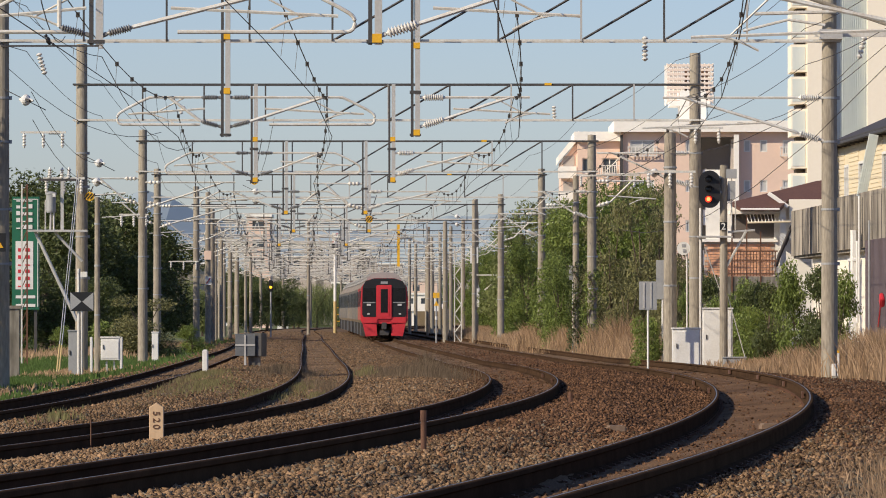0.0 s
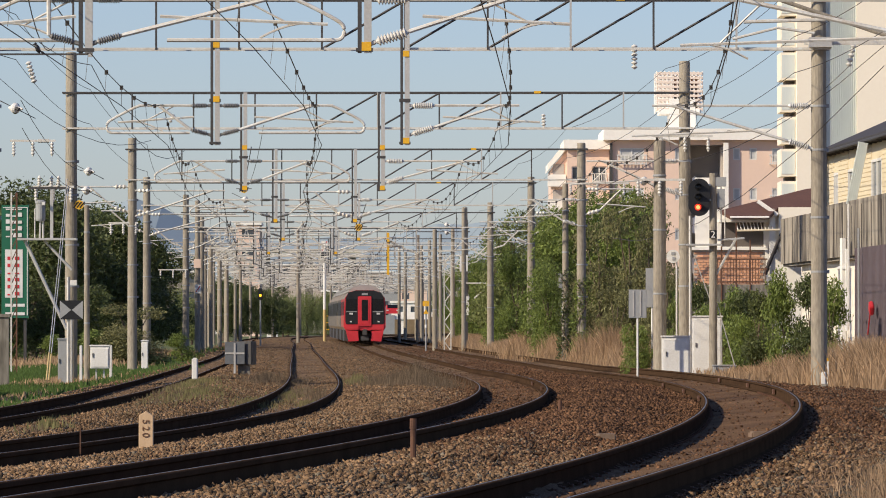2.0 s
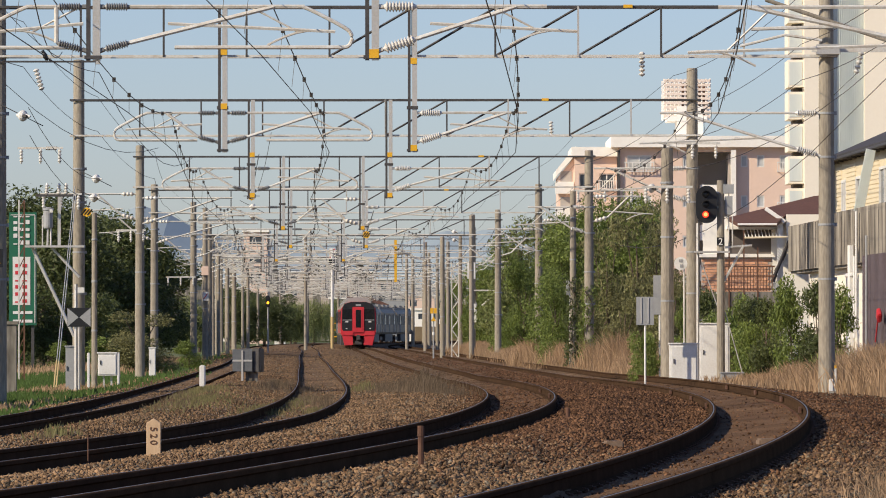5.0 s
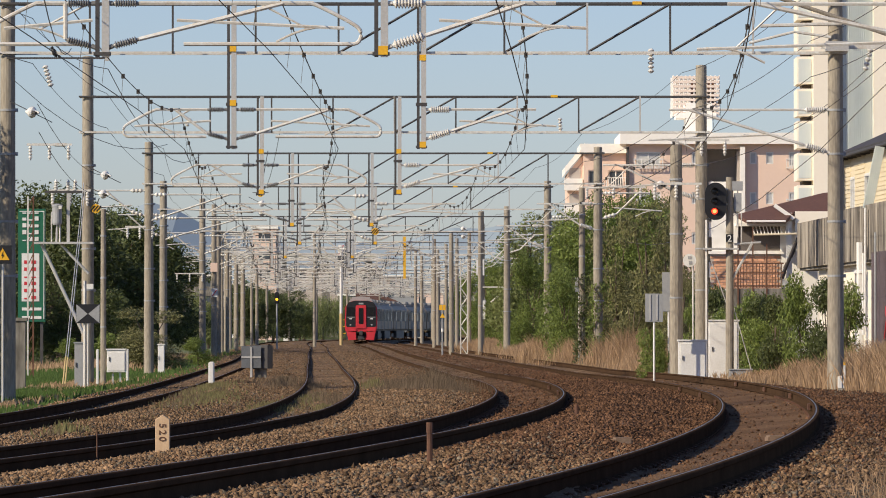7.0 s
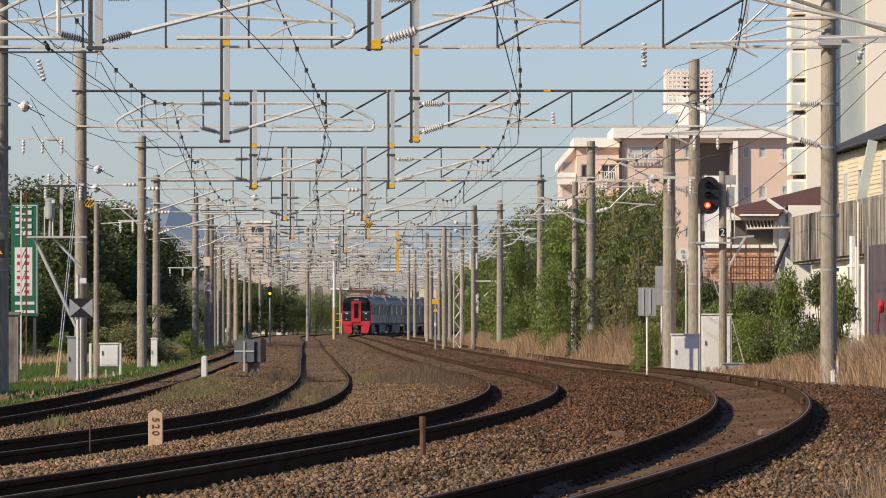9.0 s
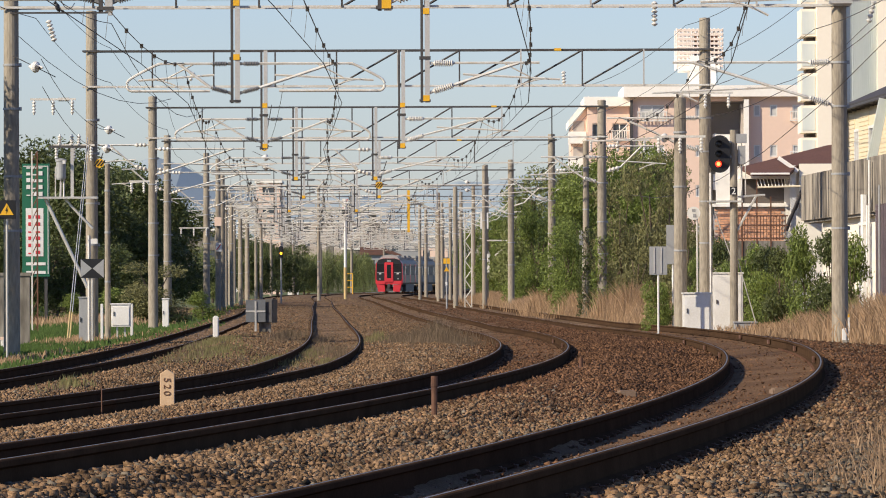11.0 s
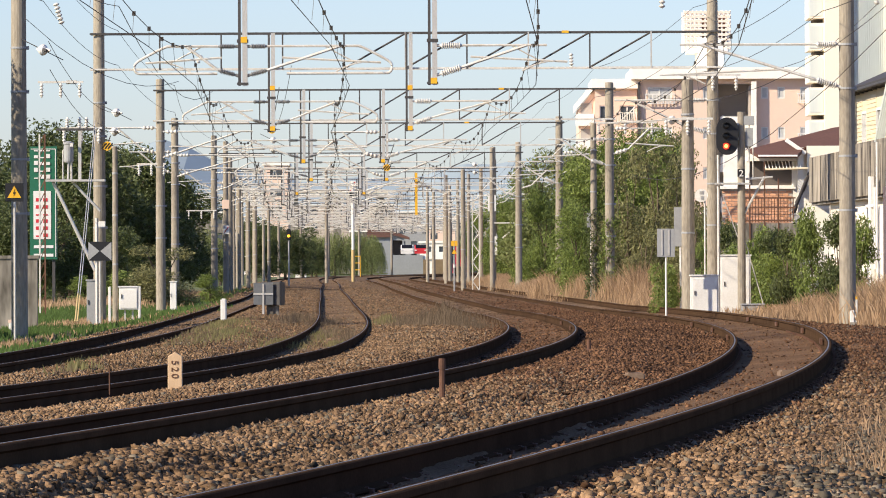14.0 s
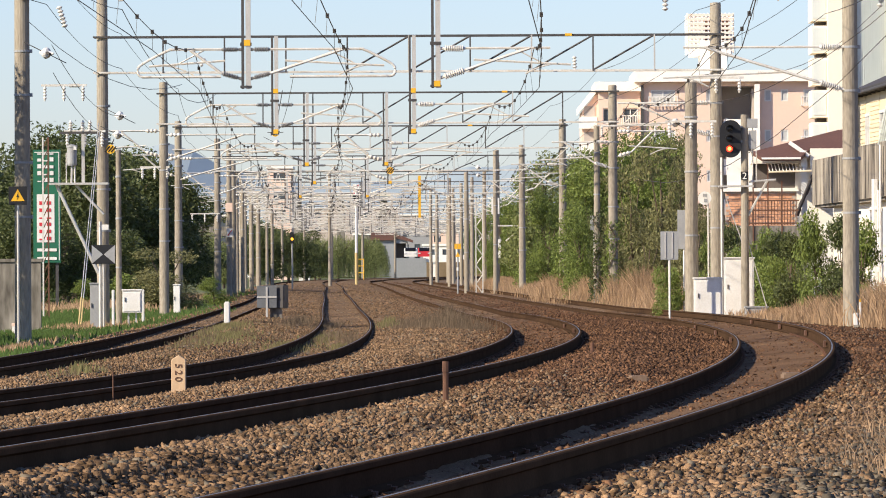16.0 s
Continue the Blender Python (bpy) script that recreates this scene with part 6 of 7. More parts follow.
def signs():
    # black and grey bow-tie board
    x, y, _ = -9.85, 148.00, 1.48
    zc = 1.48
    ob, pl, z = plate_sign("bow_tie_sign", x, y, zc, 0.64, 0.52, BLACK, "black board with grey bow-tie triangles before a pole", post=GALV)
    for s in (-1, 1):
        part("triangle", made((tri, [(s * 0.315, zc - 0.255), (s * 0.315, zc + 0.255), (s * 0.01, zc)], -0.058, z)), GREYPAINT, pl, "grey triangle")
    part("side_pipe", made((tube, (-0.09, 0.05, 0), (-0.09, 0.05, zc + 0.9 - z), 0.05)), GALV, ob)
    # yellow warning triangle on a black board
    x, y, _ = -9.71, 118.00, 2.64
    zc = 2.64
    ob, pl, z = plate_sign("warning_sign", x, y, zc, 0.40, 0.40, BLACK, "black board with yellow warning triangle before a pole", post=GALV)
    t = part("triangle", made((tri, [(-0.15, zc - 0.12), (0.15, zc - 0.12), (0, zc + 0.14)], -0.058, z)), YELLOW, pl, "yellow triangle")
    part("bolt_mark", made((tri, [(-0.02, zc - 0.09), (0.035, zc - 0.0), (0.0, zc + 0.0), (0.015, zc + 0.08), (-0.03, zc - 0.03), (0.0, zc - 0.03)], -0.066, z)), BLACK, t)
    # backs of plates on the right
    x, y, _ = 5.29, 140.00, 1.60
    ob, pl, z = plate_sign("plate_sign", x, y, 1.60, 0.46, 0.73, GREYPAINT, "grey back of a sign plate on a white post")
    part("stiffener", made((box, -0.1, -0.055, 1.28 - z, 0.03, 0.02, 0.66), (box, 0.08, -0.055, 1.28 - z, 0.03, 0.02, 0.66)), GALV, pl)
    x, y, _ = 6.15, 152.00, 2.11
    plate_sign("plate_sign", x, y, 2.11, 0.36, 1.1, GREYPAINT, "tall grey board fixed at a pole")
    x, y, _ = 4.91, 205.00, 2.82
    plate_sign("plate_sign", x, y, 2.82, 0.3, 0.55, GREYPAINT, "small grey board in the thicket")
    # red-slashed white board with a small signal on a white post
    x, y, zc = -8.56, 430.0, 7.74
    ob, pl, z = plate_sign("signal_post", x, y, zc, 0.52, 0.81, WHITE, "white post with red-slashed board and black signal head", r=0.12)
    part("slash", made((tri, [(-0.23, zc - 0.36), (-0.13, zc - 0.36), (0.23, zc + 0.36), (0.13, zc + 0.36)], -0.058, z)), REDPAINT, pl, "red slash")
    part("signal_head", made((box, -0.07, -0.2, 6.57 - z, 0.4, 0.26, 0.68, 0, None, 0.04)), BLACK, ob)
    part("yellow_sleeve", made((tube, (0, 0, 0), (0, 0, 2.7 - z), 0.13, None, 12)), FADED, ob, "faded yellow lower sleeve")
    # yellow guard cage farther along between the tracks
    x, y = -10.7, 560.0
    z = gz(x, y) - 0.05
    ob = thing("guard_cage", x, y, z, "yellow tubular guard cage standing between the tracks", "guard rail")
    for dx in (-0.31, 0.31):
        part("cage_post", made((tube, (dx, 0, 0), (dx, 0, 2.65 - z), 0.055)), YELLOW, ob)
    for hz in (2.6, 1.9, 1.2):
        part("cage_rail", made((tube, (-0.31, 0, hz - z), (0.31, 0, hz - z), 0.05)), YELLOW, ob)
    # yellow box and triangle on a dark post
    x, y, _ = -0.37, 300.00, 2.19
    ob, pl, z = plate_sign("warning_post", x, y, 2.47, 0.36, 0.3, YELLOW, "yellow case and warning triangle on a post", post=GREYPAINT, r=0.05)
    zc = 2.00
    part("triangle", made((tri, [(-0.15, zc - 0.1), (0.15, zc - 0.1), (0, zc + 0.16)], -0.07, z)), YELLOW, ob)
    part("white_band", made((tube, (0, 0, 1.12 - z), (0, 0, 1.31 - z), 0.07, None, 10)), WHITE, ob)
    # amber signal beside the wood
    x, y, _ = -11.11, 350.00, 3.25
    z = gz(x, y)
    ob = thing("small_signal", x, y, z, "small black signal lit amber beside the wood", "signal")
    zc = 3.29 - z
    part("head", made((box, 0, 0, zc - 0.3, 0.28, 0.2, 0.75, 0, None, 0.05)), BLACK, ob)
    bm = bmesh.new()
    lathe(bm, [(0.09, 0), (0.06, 0.03)], at=(0, -0.11, zc - 0.02), axis=(0, -1, 0), seg=12)
    part("lens", bm, SIGNAL_AMBER, ob, "glowing amber lens")
    part("post", made((tube, (0, 0.1, 0), (0, 0.1, zc), 0.06)), GREYPAINT, ob)
    # round white plate
    x, y, _ = 6.65, 150.00, 2.96
    z = gz(x, y)
    ob = thing("round_plate", x, y, z, "round white plate with dark marks on a post", "sign", "lineside signs")
    zc = 2.96 - z
    bm = bmesh.new()
    lathe(bm, [(0.185, 0), (0.185, 0.03)], at=(0, -0.03, zc), axis=(0, -1, 0), seg=20)
    pl = part("disc", bm, WHITE, ob)
    part("mark", made((box, 0.0, -0.07, zc + 0.04, 0.1, 0.01, 0.08)), GREYPAINT, pl)
    part("mark", made((box, 0.02, -0.07, zc - 0.11, 0.08, 0.01, 0.09)), GREYPAINT, pl)
    part("post", made((tube, (0.1, 0.0, 0), (0.1, 0, zc), 0.03)), GALV, ob)


signs()


def ground_marks():
    # curve post with its radius
    x, y = -2.56, 48.5
    z = gz(x, y) - 0.02
    ob = thing("curve_marker", x, y, z, "pale wooden marker post with pointed top and carved figures", "marker post")
    bm = bmesh.new()
    prism(bm, [(-0.064, -0.05), (0.064, -0.05), (0.064, 0.33), (0.0, 0.37), (-0.064, 0.33)], 0.09, Matrix.Translation((0, -0.045, 0)))
    bmesh.ops.bevel(bm, geom=bm.edges[:], offset=0.004, segments=1, affect="EDGES")
    p = part("post", bm, PALEWOOD, ob)
    text("520", 0.088, RUST, p, (-0.030, -0.048, 0.215), -90).data.space_character = 1.35
    # iron post, rod and stub
    for nm, px, py, d, r, h in (("iron_post", -0.13, 36.4, 0, 0.021, 0.30), ("iron_rod", -3.05, 47.0, 0, 0.006, 0.28), ("iron_stub", -0.77, 37.5, 0, 0.026, 0.14), ("iron_stub", 1.41, 60.0, 0, 0.024, 0.16)):
        z = gz(px, py) - 0.03
        ob = thing(nm, px, py, z, "rusty iron post standing in the ballast", "post", "iron posts")
        part("shaft", made((tube, (0, 0, -0.05), (0.0, 0, h), r, None, 10)), RUST, ob)
        if nm == "iron_post":
            part("cap", made((tube, (0, 0, h - 0.07), (0, 0, h), r * 1.22, r * 1.12, 10)), RUST, ob)
    # white short posts
    for px, py, w, h, lab in ((-5.17, 118.0, 0.13, 0.52, "short white post with grey foot beside the track"), (-10.6, 128.0, 0.16, 0.36, "short white post with pink top in the grass"),
                              (8.43, 117.0, 0.10, 0.32, "short white stake at the foot of a pole"), (8.60, 118.0, 0.045, 0.62, "thin stake with yellow top at the foot of a pole"), (-9.85, 152.0, 0.08, 1.1, "slim pale stake in the grass"),
                              (-9.37, 158.0, 0.08, 1.0, "slim grey stake in the grass"), (10.43, 137.0, 0.1, 0.7, "pale stake by the house")):
        z = gz(px, py) - 0.05
        ob = thing("white_post", px, py, z, lab, "post", "short posts")
        bm = bmesh.new()
        box(bm, 0, 0, 0.0, w, w, h + 0.05, bevel=w * 0.18)
        part("shaft", bm, WHITE, ob)
        part("foot", made((box, 0, 0, -0.05, w * 1.12, w * 1.12, 0.16)), CONCRETE, ob)
        if "yellow" in lab or "pink" in lab:
            part("tip", made((box, 0, 0, h - 0.02, w * 1.1, w * 1.1, 0.07)), YELLOW if "yellow" in lab else PINK, ob)
    # dwarf signal seen from behind
    x, y = -4.95, 138.0
    z = gz(x, y) - 0.03
    ob = thing("dwarf_signal", x, y, z, "dark grey dwarf signal case with pale cross bar on a post", "signal")
    zc = 0.34 - z
    part("case", made((box, 0.16, 0.2, zc - 0.3, 0.5, 0.45, 0.6, -14, None, 0.015)), DARKSTEEL, ob)
    part("plate", made((box, -0.08, -0.1, zc - 0.28, 0.5, 0.02, 0.56)), SLATE, ob, "slate grey plate")
    part("cross_bar", made((box, -0.08, -0.12, zc - 0.03, 0.5, 0.015, 0.045)), GALV, ob)
    part("upright_bar", made((box, -0.08, -0.125, zc - 0.55, 0.045, 0.015, 0.8)), GALV, ob)
    part("post", made((tube, (-0.08, -0.02, -0.05), (-0.08, -0.02, zc), 0.035)), GREYPAINT, ob)
    part("foot", made((box, 0.15, 0.2, -0.05, 0.3, 0.3, max(zc - 0.25, 0.1))), CONCRETE, ob)
    # pale stones lying on the shoulder
    for px, py, w in ((1.56, 49.0, 0.17), (3.15, 51.5, 0.28), (0.82, 30.5, 0.3)):
        z = gz(px, py)
        bm = bmesh.new()
        box(bm, 0, 0, -0.02, w, 0.2, 0.07, turn=8, bevel=0.015)
        solid("concrete_slab", bm, SLEEPER, "pale broken concrete slab lying in the ballast", "slab", "concrete slabs", at=(px, py, z))


ground_marks()


def left_side():
    # wall in the corner
    ob = thing("block_wall", -11.42, 136, -0.5, "grey weathered concrete block wall in the grass", "wall")
    part("face", made((box, 0, 0, 0, 1.6, 0.2, 1.25 + 0.5)), CONCRETE, ob)
    part("coping", made((box, 0, 0, 1.25 + 0.5, 1.7, 0.28, 0.08)), CONCRETE, ob)
    # green shop board, writing as bars
    x, y = -17.08, 222.0
    z = gz(x, y)
    ob = thing("billboard", x, y, z, "tall green billboard with white panels and unreadable marks", "billboard")
    z0, z1 = 1.47 - z, 6.09 - z
    pl = part("board", made((box, 0, 0, z0, 1.12, 0.12, z1 - z0)), GREENSIGN, ob)
    part("white_panel", made((box, -0.05, -0.07, 2.30 - z, 0.72, 0.02, 4.27 - 2.30)), WHITE, pl)
    part("rim", made((box, 0.5, -0.075, z0 + 0.1, 0.03, 0.02, z1 - z0 - 0.2), (box, 0, -0.075, z1 - 0.12, 1.0, 0.02, 0.03)), WHITE, pl)
    rng = random.Random(2)
    for i in range(5):
        for j in range(3):
            part("mark", made((box, -0.3 + 0.25 * j, -0.09, 5.89 - z - 0.28 * i, 0.16, 0.012, rng.choice((0.05, 0.12, 0.17)))), WHITE, pl)
    for i in range(6):
        for j in range(2):
            part("mark", made((box, -0.22 + 0.3 * j, -0.09, 2.39 - z + 0.29 * i, 0.18, 0.012, rng.choice((0.06, 0.14)))), REDPAINT, pl)
    for i in range(2):
        part("mark", made((box, 0.0, -0.08, 1.93 - z - 0.35 * i, 0.8, 0.012, 0.12)), WHITE, pl)
    for s in (-1, 1):
        part("leg", made((box, s * 0.4, 0.1, -0.2, 0.12, 0.12, z0 + 0.4)), DARKSTEEL, ob)
    # lattice post in front of it
    x, y = -13.89, 180.0
    z = gz(x, y) - 0.05
    ob = thing("lattice_post", x, y, z, "pale rusty lattice post beside the billboard", "post")
    h = 5.51 - z
    for s in (-1, 1):
        part("leg", made((box, s * 0.09, 0, 0, 0.05, 0.05, h)), TUBE if s < 0 else RUST, ob)
    for i in range(16):
        part("lacing", made((tube, (-0.09, 0, h * i / 16), (0.09, 0, h * (i + 1) / 16), 0.015)), RUST, ob)
    # transformer platform on the left pole
    ob = thing("transformer_platform", -11.04, 155.5, 3.51, "grey transformer on a braced steel platform fixed to a pole", "transformer")
    part("deck", made((box, 0, 0, 0, 1.7, 0.5, 0.06)), GALV, ob)
    part("strut", made((tube, (-0.65, 0, 0), (0.55, 0, -2.55), 0.05)), GALV, ob)
    part("strut", made((tube, (-0.1, 0, 0), (0.7, 0, -0.85), 0.04)), GALV, ob)
    bm = bmesh.new()
    lathe(bm, [(0.12, 0.55), (0.14, 0.6), (0.14, 1.05), (0.16, 1.07), (0.16, 1.12), (0.05, 1.16)], at=(-0.2, 0, 0), seg=16)
    part("tank", bm, GREYPAINT, ob, "grey cylindrical tank")
    part("bushing", made((box, -0.1, -0.16, 1.0, 0.08, 0.08, 0.1)), WHITE, ob)
    part("hanger_pipe", made((tube, (-0.12, 0, 0.02), (-0.12, 0, 0.6), 0.03), (tube, (-0.22, 0, 0.02), (-0.2, 0, 0.6), 0.03), (tube, (-0.36, 0, 0.02), (-0.36, 0, 0.9), 0.02), (tube, (-0.36, 0, 0.9), (-0.2, 0, 0.95), 0.02)), GALV, ob)
    part("upright", made((box, 0.12, 0, 0.02, 0.09, 0.06, 1.5)), GALV, ob)
    part("cross_arm", made((box, 0.0, 0, 1.46, 1.1, 0.07, 0.07)), DARKSTEEL, ob)
    for xx in (-0.25, 0.1, 0.3):
        bm = bmesh.new()
        insulator(bm, (xx, 0, 1.5), (xx + 0.02, 0, 1.85), 0.06, 4)
        part("insulator", bm, PORCELAIN, ob)
    # guy wires
    for a, b in (((-10.24, 152, 5.17), (-10.18, 143, -0.4)), ((-10.21, 152, 4.93), (-10.14, 143.3, -0.4))):
        ob = thing("guy_wire", *b, "thin steel guy wire from a pole to the ground", "wire", "guy wires")
        part("strand", made((tube, (0, 0, 0), Vector(a) - Vector(b), 0.012, None, 4)), GALV, ob)
        part("guard", made((tube, (0, 0, 0), (Vector(a) - Vector(b)) * 0.13, 0.022, None, 8)), FADED, ob, "weathered yellow guard")


left_side()


def string_insulator(p, q, n, r, label, mat=None):
    ob = thing("insulator_string", *p, label, "insulator", "insulator strings")
    d = Vector(q) - Vector(p)
    part("rod", made((tube, (0, 0, 0), d, 0.02)), GALV, ob)
    for i in range(n):
        bm = bmesh.new()
        s = d.length / n
        lathe(bm, [(0.03, 0), (r, s * 0.35), (r, s * 0.5), (0.035, s * 0.85)], at=d * (i / n), axis=d, seg=10)
        part("insulator_disc", bm, mat or PORCELAIN, ob)


def fittings():
    """Round white insulators, striped plates, cross arms and strung cables along the poles."""
    for x, y, z in ((-9.08, 118.00, 5.74), (-9.64, 152.00, 5.38), (-9.70, 152.00, 4.85), (-7.01, 203.00, 5.84), (-7.01, 203.00, 5.48), (0.76, 290.00, 6.64), (0.76, 290.00, 6.22), (5.81, 149.00, 5.02)):
        ob = thing("strain_insulator", x, y, z, "round glossy white strain insulator on a cable", "insulator", "white strain insulators")
        bm = bmesh.new()
        r = 0.13
        lathe(bm, [(0.02, -0.17), (0.05, -0.12), (r * 0.8, -0.05), (r, 0.0), (r * 0.85, 0.05), (0.05, 0.1), (0.02, 0.2)], axis=(0.85, -0.5, -0.1), seg=16)
        part("shell", bm, WHITE, ob)
        bm = bmesh.new()
        tube(bm, (0.02, -0.13, 0), (0.1, -0.2, -0.03), 0.035)
        tube(bm, (-0.5, 0.25, 0.25), (0, 0, 0), 0.01, None, 4)
        tube(bm, (0, 0, 0), (0.4, 0.5, -0.2), 0.01, None, 4)
        part("clamp", bm, DARKSTEEL, ob)
    for x, y, z, top in ((-10.22, 156.85, 4.56, 0.3), (-7.06, 203.00, 6.22, 1.6), (-2.76, 202.70, 4.79, 0.9)):
        ob = thing("striped_plate", x, y, z, "small plate with yellow and black stripes", "marker plate", "striped plates")
        bm = bmesh.new()
        lathe(bm, [(0.14, 0), (0.14, 0.015)], axis=(0, -1, 0), seg=8)
        pl = part("plate", bm, YELLOW, ob)
        for s in (-0.09, 0.0, 0.09):
            part("stripe", made((box, s, -0.02, -0.11, 0.035, 0.008, 0.22, 0, (40, "Y"))), BLACK, pl)
        part("hanger", made((tube, (0, 0.02, 0.05), (0.28 if top > 0.8 else 0.1, 0.02, top), 0.015), (tube, (-0.3, 0.02, 0.03), (0.3, 0.02, 0.03), 0.012)), DARKSTEEL, ob)
    # cross arms with cables on the left poles
    arms = [(-11.41, 155.00, 6.34, 1.3), (-10.96, 156.97, 5.08, 1.2), (-11.57, 203.10, 4.97, 1.1), (-13.86, 290.00, 4.23, 1.6), (7.30, 157.00, 6.54, 1.6), (6.23, 149.00, 5.05, 1.4), (6.22, 205.00, 6.50, 2.4)]
    for x, y, z, w in arms:
        ob = thing("cross_arm", x, y - 0.2, z, "steel cross arm with small insulators on a pole", "cross arm", "cross arms")
        part("bar", made((box, 0, 0, -0.03, w, 0.06, 0.06)), TUBE, ob)
        part("clamp", made((box, 0.3 if x < -11 else 0.0, 0.135, -0.05, 0.3, 0.28, 0.1)), GALV, ob)
        for s in (-0.42, 0.0, 0.42):
            bm = bmesh.new()
            insulator(bm, (s * w, 0, -0.02), (s * w, 0, -0.45), 0.055, 4)
            part("insulator", bm, PORCELAIN, ob)
    # insulator strings on the line
    for p, q, n, r in (((-8.80, 118.00, 6.76), (-8.66, 118.00, 6.29), 6, 0.07), ((4.47, 120.00, 7.23), (4.47, 120.00, 6.68), 6, 0.07), ((9.41, 121.00, 7.29), (9.28, 121.00, 6.78), 5, 0.07), ((3.27, 160.00, 7.31), (3.29, 160.00, 6.85), 5, 0.07), ((-7.64, 160.00, 7.31), (-7.75, 160.00, 7.06), 3, 0.06)):
        string_insulator(p, q, n, r, "string of white insulator discs hanging on the line")
    # large pale struts at the right pole
    ob = thing("side_strut", 8.55, 119.6, 7.6, "pale tubular strut and bar fixed to a tall pole", "strut")
    o = Vector((8.55, 119.6, 7.6))
    def to(*p):
        return Vector(p) - o
    part("strut", made((tube, to(7.18, 119.60, 8.36), to(10.36, 119.60, 7.29), 0.045, None, 8)), POLE, ob)
    part("bar", made((box, 0.75, 0, to(9.11, 119.60, 7.20).z, 2.2, 0.1, 0.1)), TUBE, ob)
    part("bracket", made((box, 0.0, -0.1, to(9.11, 119.60, 7.14).z, 0.5, 0.3, 0.22)), GALV, ob)
    part("arm", made((tube, to(6.62, 119.60, 7.33), to(7.62, 119.60, 7.58), 0.03), (tube, to(7.62, 119.60, 7.58), to(8.43, 119.60, 7.46), 0.03), (tube, to(6.87, 119.60, 7.71), to(8.67, 119.60, 7.76), 0.04)), TUBE, ob)
    # slanting feeders between the gantries
    pairs = [((-8.81, 110.00, 6.04), (-8.31, 160.00, 6.53)), ((-8.01, 100.00, 6.92), (-7.55, 120.00, 6.78)), ((-7.55, 120.00, 6.78), (-9.28, 203.00, 7.68)), ((-5.24, 70.00, 5.25), (-6.97, 100.00, 6.17)),
             ((-8.96, 118.00, 5.92), (-9.64, 152.00, 5.38)), ((-8.93, 118.00, 5.31), (-9.70, 152.00, 4.85)), ((8.33, 100.00, 6.14), (6.23, 149.00, 5.55)), ((8.33, 100.00, 5.77), (6.74, 230.00, 5.23)), ((9.28, 121.00, 6.78), (8.53, 157.00, 6.70)), ((-4.98, 160.00, 6.98), (-7.06, 203.00, 6.30))]
    for a, b in pairs:
        ob = thing("strung_cable", *a, "thin dark cable strung between the poles", "cable", "strung cables")
        d = Vector(b) - Vector(a)
        pts = [d * t + Vector((0, 0, -d.length * 0.012 * 4 * t * (1 - t))) for t in np.linspace(0, 1, 8)]
        bm = bmesh.new()
        polytube(bm, pts, 0.008 if d.length < 60 else 0.010, 4)
        part("strand", bm, WIRE, ob)
    # lattice mast and yellow drop
    x, y = 0.88, 320.0
    z = gz(x, y) - 0.05
    ob = thing("lattice_mast", x, y, z, "slim pale lattice steel mast beside the tracks", "mast")
    h = 5.44 - z
    for s in (-1, 1):
        for t in (-1, 1):
            part("leg", made((box, s * 0.2, t * 0.2, 0, 0.06, 0.06, h)), TUBE, ob)
    for i in range(10):
        s = 1 if i % 2 else -1
        part("lacing", made((tube, (-0.2 * s, -0.2, h * i / 10), (0.2 * s, -0.2, h * (i + 1) / 10), 0.03, None, 4)), TUBE, ob)
    ob = thing("yellow_drop", -2.75, 335.00, 4.44, "yellow hanging rod under a far gantry", "rod")
    part("rod", made((box, 0, 0, 0, 0.16, 0.5, 2.6)), YELLOW, ob)


fittings()


def web_girder():
    x0, x1, y, z0, z1 = -14.79, -9.38, 335.0, 6.11, 7.33
    ob = thing("web_girder", (x0 + x1) / 2, y, z0, "pale lattice girder with zigzag webs over the side tracks", "girder")
    h, half = z1 - z0, (x1 - x0) / 2
    for z in (0, h):
        part("chord", made((box, 0, 0, z - 0.05, 2 * half, 0.12, 0.1)), TUBE, ob)
    n = 9
    for i in range(n):
        a = -half + 2 * half * i / n
        m = half / n
        part("web", made((tube, (a, 0, 0), (a + m, 0, h), 0.035, None, 5)), TUBE, ob)
        part("web", made((tube, (a + m, 0, h), (a + 2 * m, 0, 0), 0.035, None, 5)), TUBE, ob)


web_girder()


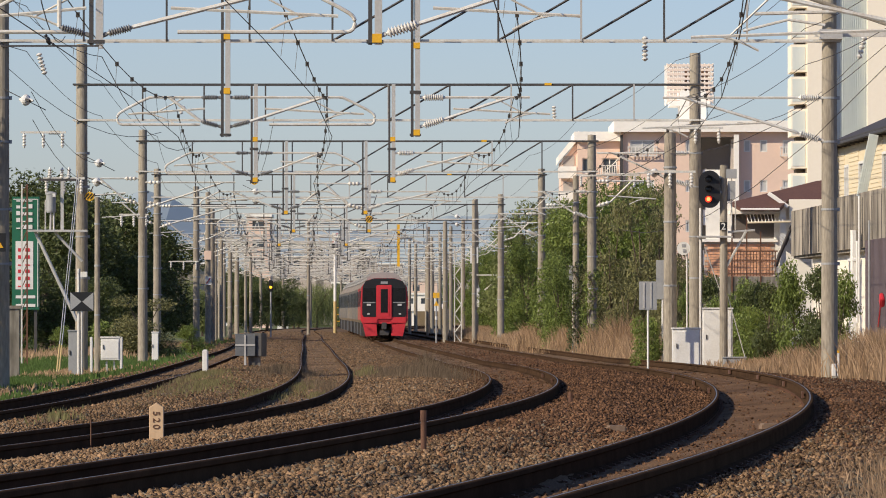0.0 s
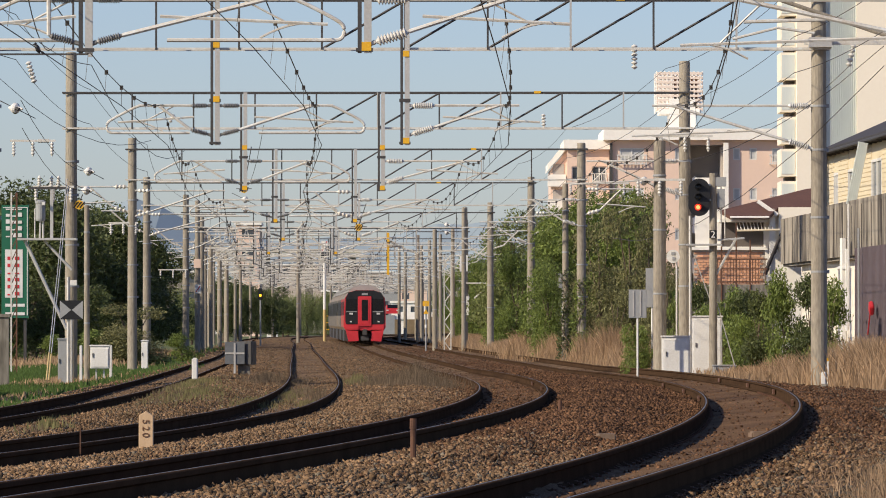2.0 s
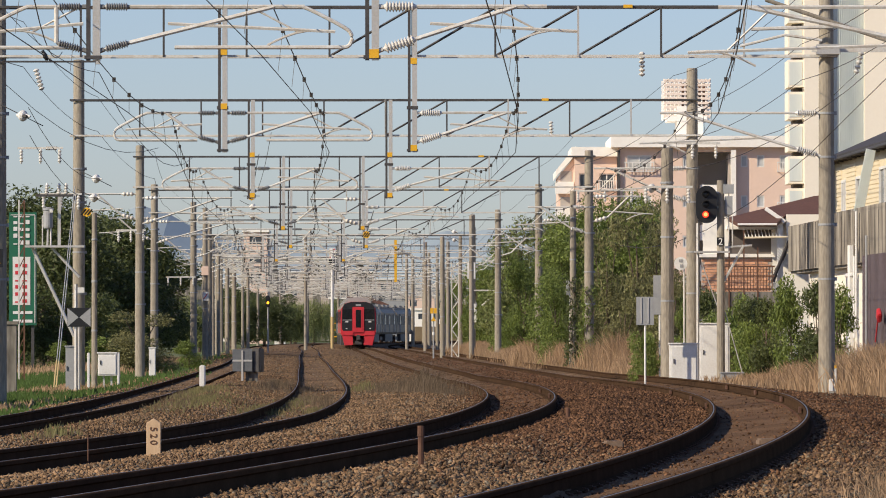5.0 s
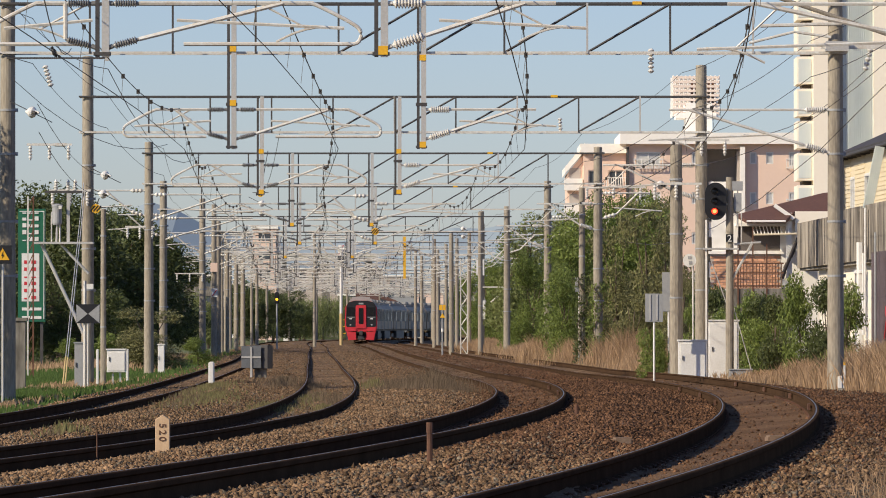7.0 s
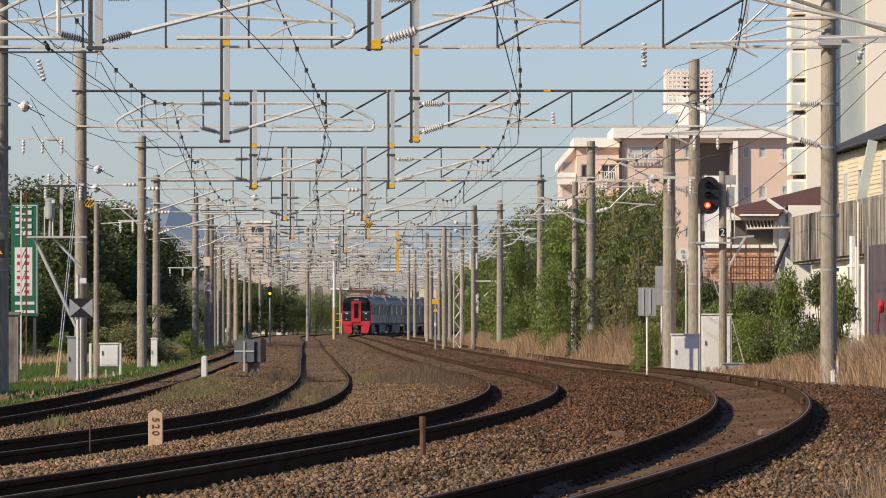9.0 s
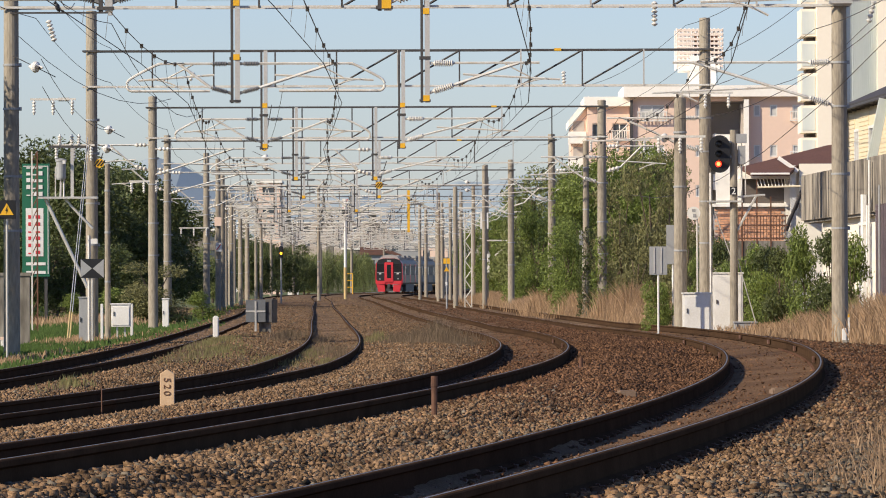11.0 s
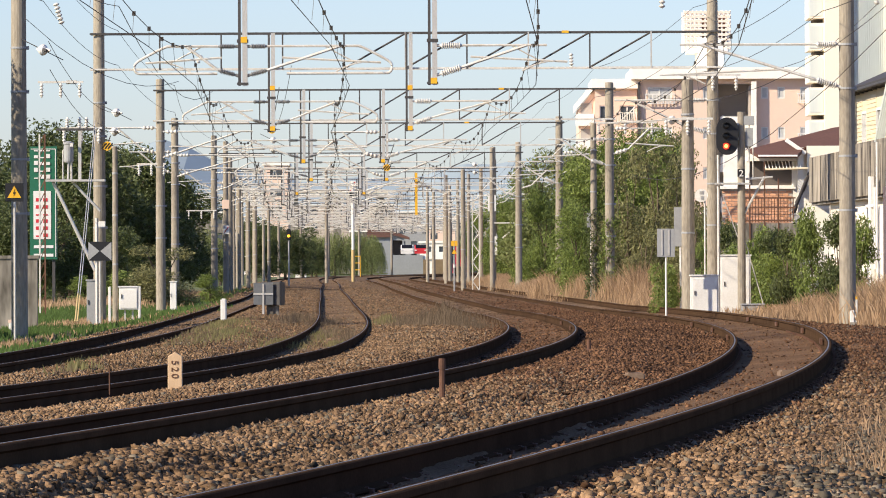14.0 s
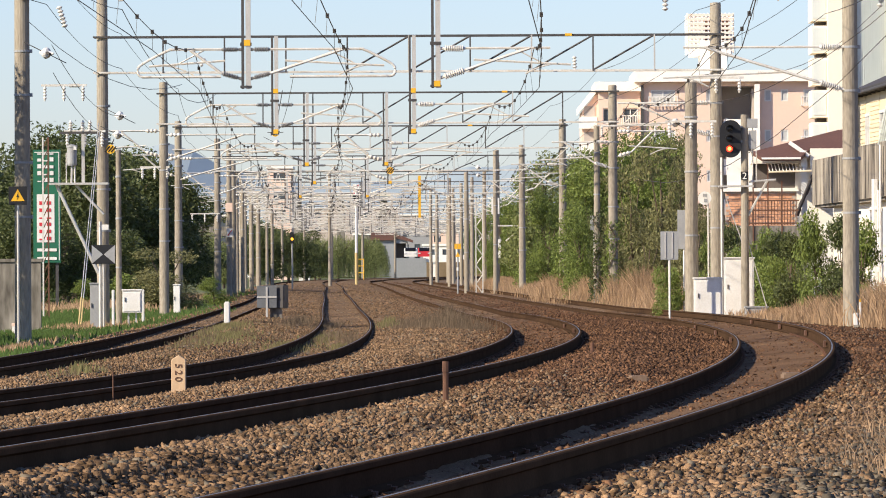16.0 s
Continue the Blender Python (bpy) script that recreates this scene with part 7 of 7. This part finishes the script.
def side_boards():
    # small boards, cases and lamps fixed along the far poles
    for x, y, z, w, h, mat, lab in ((-13.18, 305.00, 3.32, 0.34, 0.5, WHITE, "white board with red stroke on a far pole"), (-13.21, 305.00, 4.75, 0.4, 0.5, PINK, "faded pinkish board on a far pole"),
                                    (-4.02, 300.00, 2.19, 0.1, 0.1, GREYPAINT, ""), (2.03, 335.00, 2.52, 0.42, 1.15, WHITE, "white case on a pole beside the tracks"), (1.93, 335.00, 5.14, 0.5, 1.0, WHITE, "white case high on a pole"), (-10.31, 156.00, 2.29, 0.2, 0.16, WHITE, "small white number board on a pole")):
        if not lab:
            continue
        ob = thing("pole_board", x, y - 0.22, z - h / 2, lab, "board", "boards on poles")
        pl = part("board", made((box, 0, 0, 0, w, 0.12, h, 0, None, 0.01)), mat, ob)
        if "stroke" in lab:
            part("stroke", made((box, 0, -0.065, h * 0.1, 0.05, 0.01, h * 0.8, 0, (35, "Y"))), REDPAINT, pl)
        part("strap", made((box, 0, 0.15, h * 0.4, 0.08, 0.3, 0.06)), GALV, ob)
    # equipment shelf on the right
    ob = thing("equipment_shelf", 2.77, 335.00, 3.88, "steel shelf with struts fixed to a pole beside the tracks", "shelf")
    part("deck", made((box, 0, 0, 0, 2.0, 0.5, 0.08)), TUBE, ob)
    part("strut", made((tube, (0.9, 0, 0), (-0.2, 0, -0.9), 0.05)), TUBE, ob)
    part("strut", made((tube, (-0.9, 0, 0), (-0.5, 0, -0.9), 0.05)), TUBE, ob)


side_boards()


def perch():
    """A thin bar from the near left pole with a dark bird sitting on it."""
    x0, x1 = -9.77, -7.56
    z = 7.01
    ob = thing("perch_bar", (x0 + x1) / 2, 119.8, z, "thin dark steel bar fixed to a pole", "bar")
    part("bar", made((box, 0, 0, -0.02, x1 - x0, 0.04, 0.04)), DARKSTEEL, ob)
    part("end_clamp", made((box, (x1 - x0) / 2, 0, -0.06, 0.1, 0.1, 0.12)), GALV, ob)
    bird = thing("bird", -8.72, 119.8, z + 0.02, "small black bird perched on a steel bar", "bird")
    bm = bmesh.new()
    lathe(bm, [(0.01, -0.10), (0.045, -0.05), (0.058, 0.0), (0.05, 0.06), (0.02, 0.11)], at=(0, 0, 0.09), axis=(-0.45, 0, 0.9), seg=10)
    part("body", bm, BLACK, bird)
    bm = bmesh.new()
    bmesh.ops.create_icosphere(bm, subdivisions=2, radius=0.036, matrix=Matrix.Translation((-0.06, 0, 0.2)))
    part("head", bm, BLACK, bird)
    part("beak", made((tube, (-0.085, 0, 0.2), (-0.14, 0, 0.195), 0.01, 0.002)), DARKSTEEL, bird)
    part("tail", made((box, 0.075, 0, -0.03, 0.03, 0.05, 0.13, 0, (-40, "Y"))), BLACK, bird)
    for s in (-1, 1):
        part("leg", made((tube, (0, s * 0.02, 0.0), (0, s * 0.02, 0.06), 0.005)), DARKSTEEL, bird)


perch()

motions()
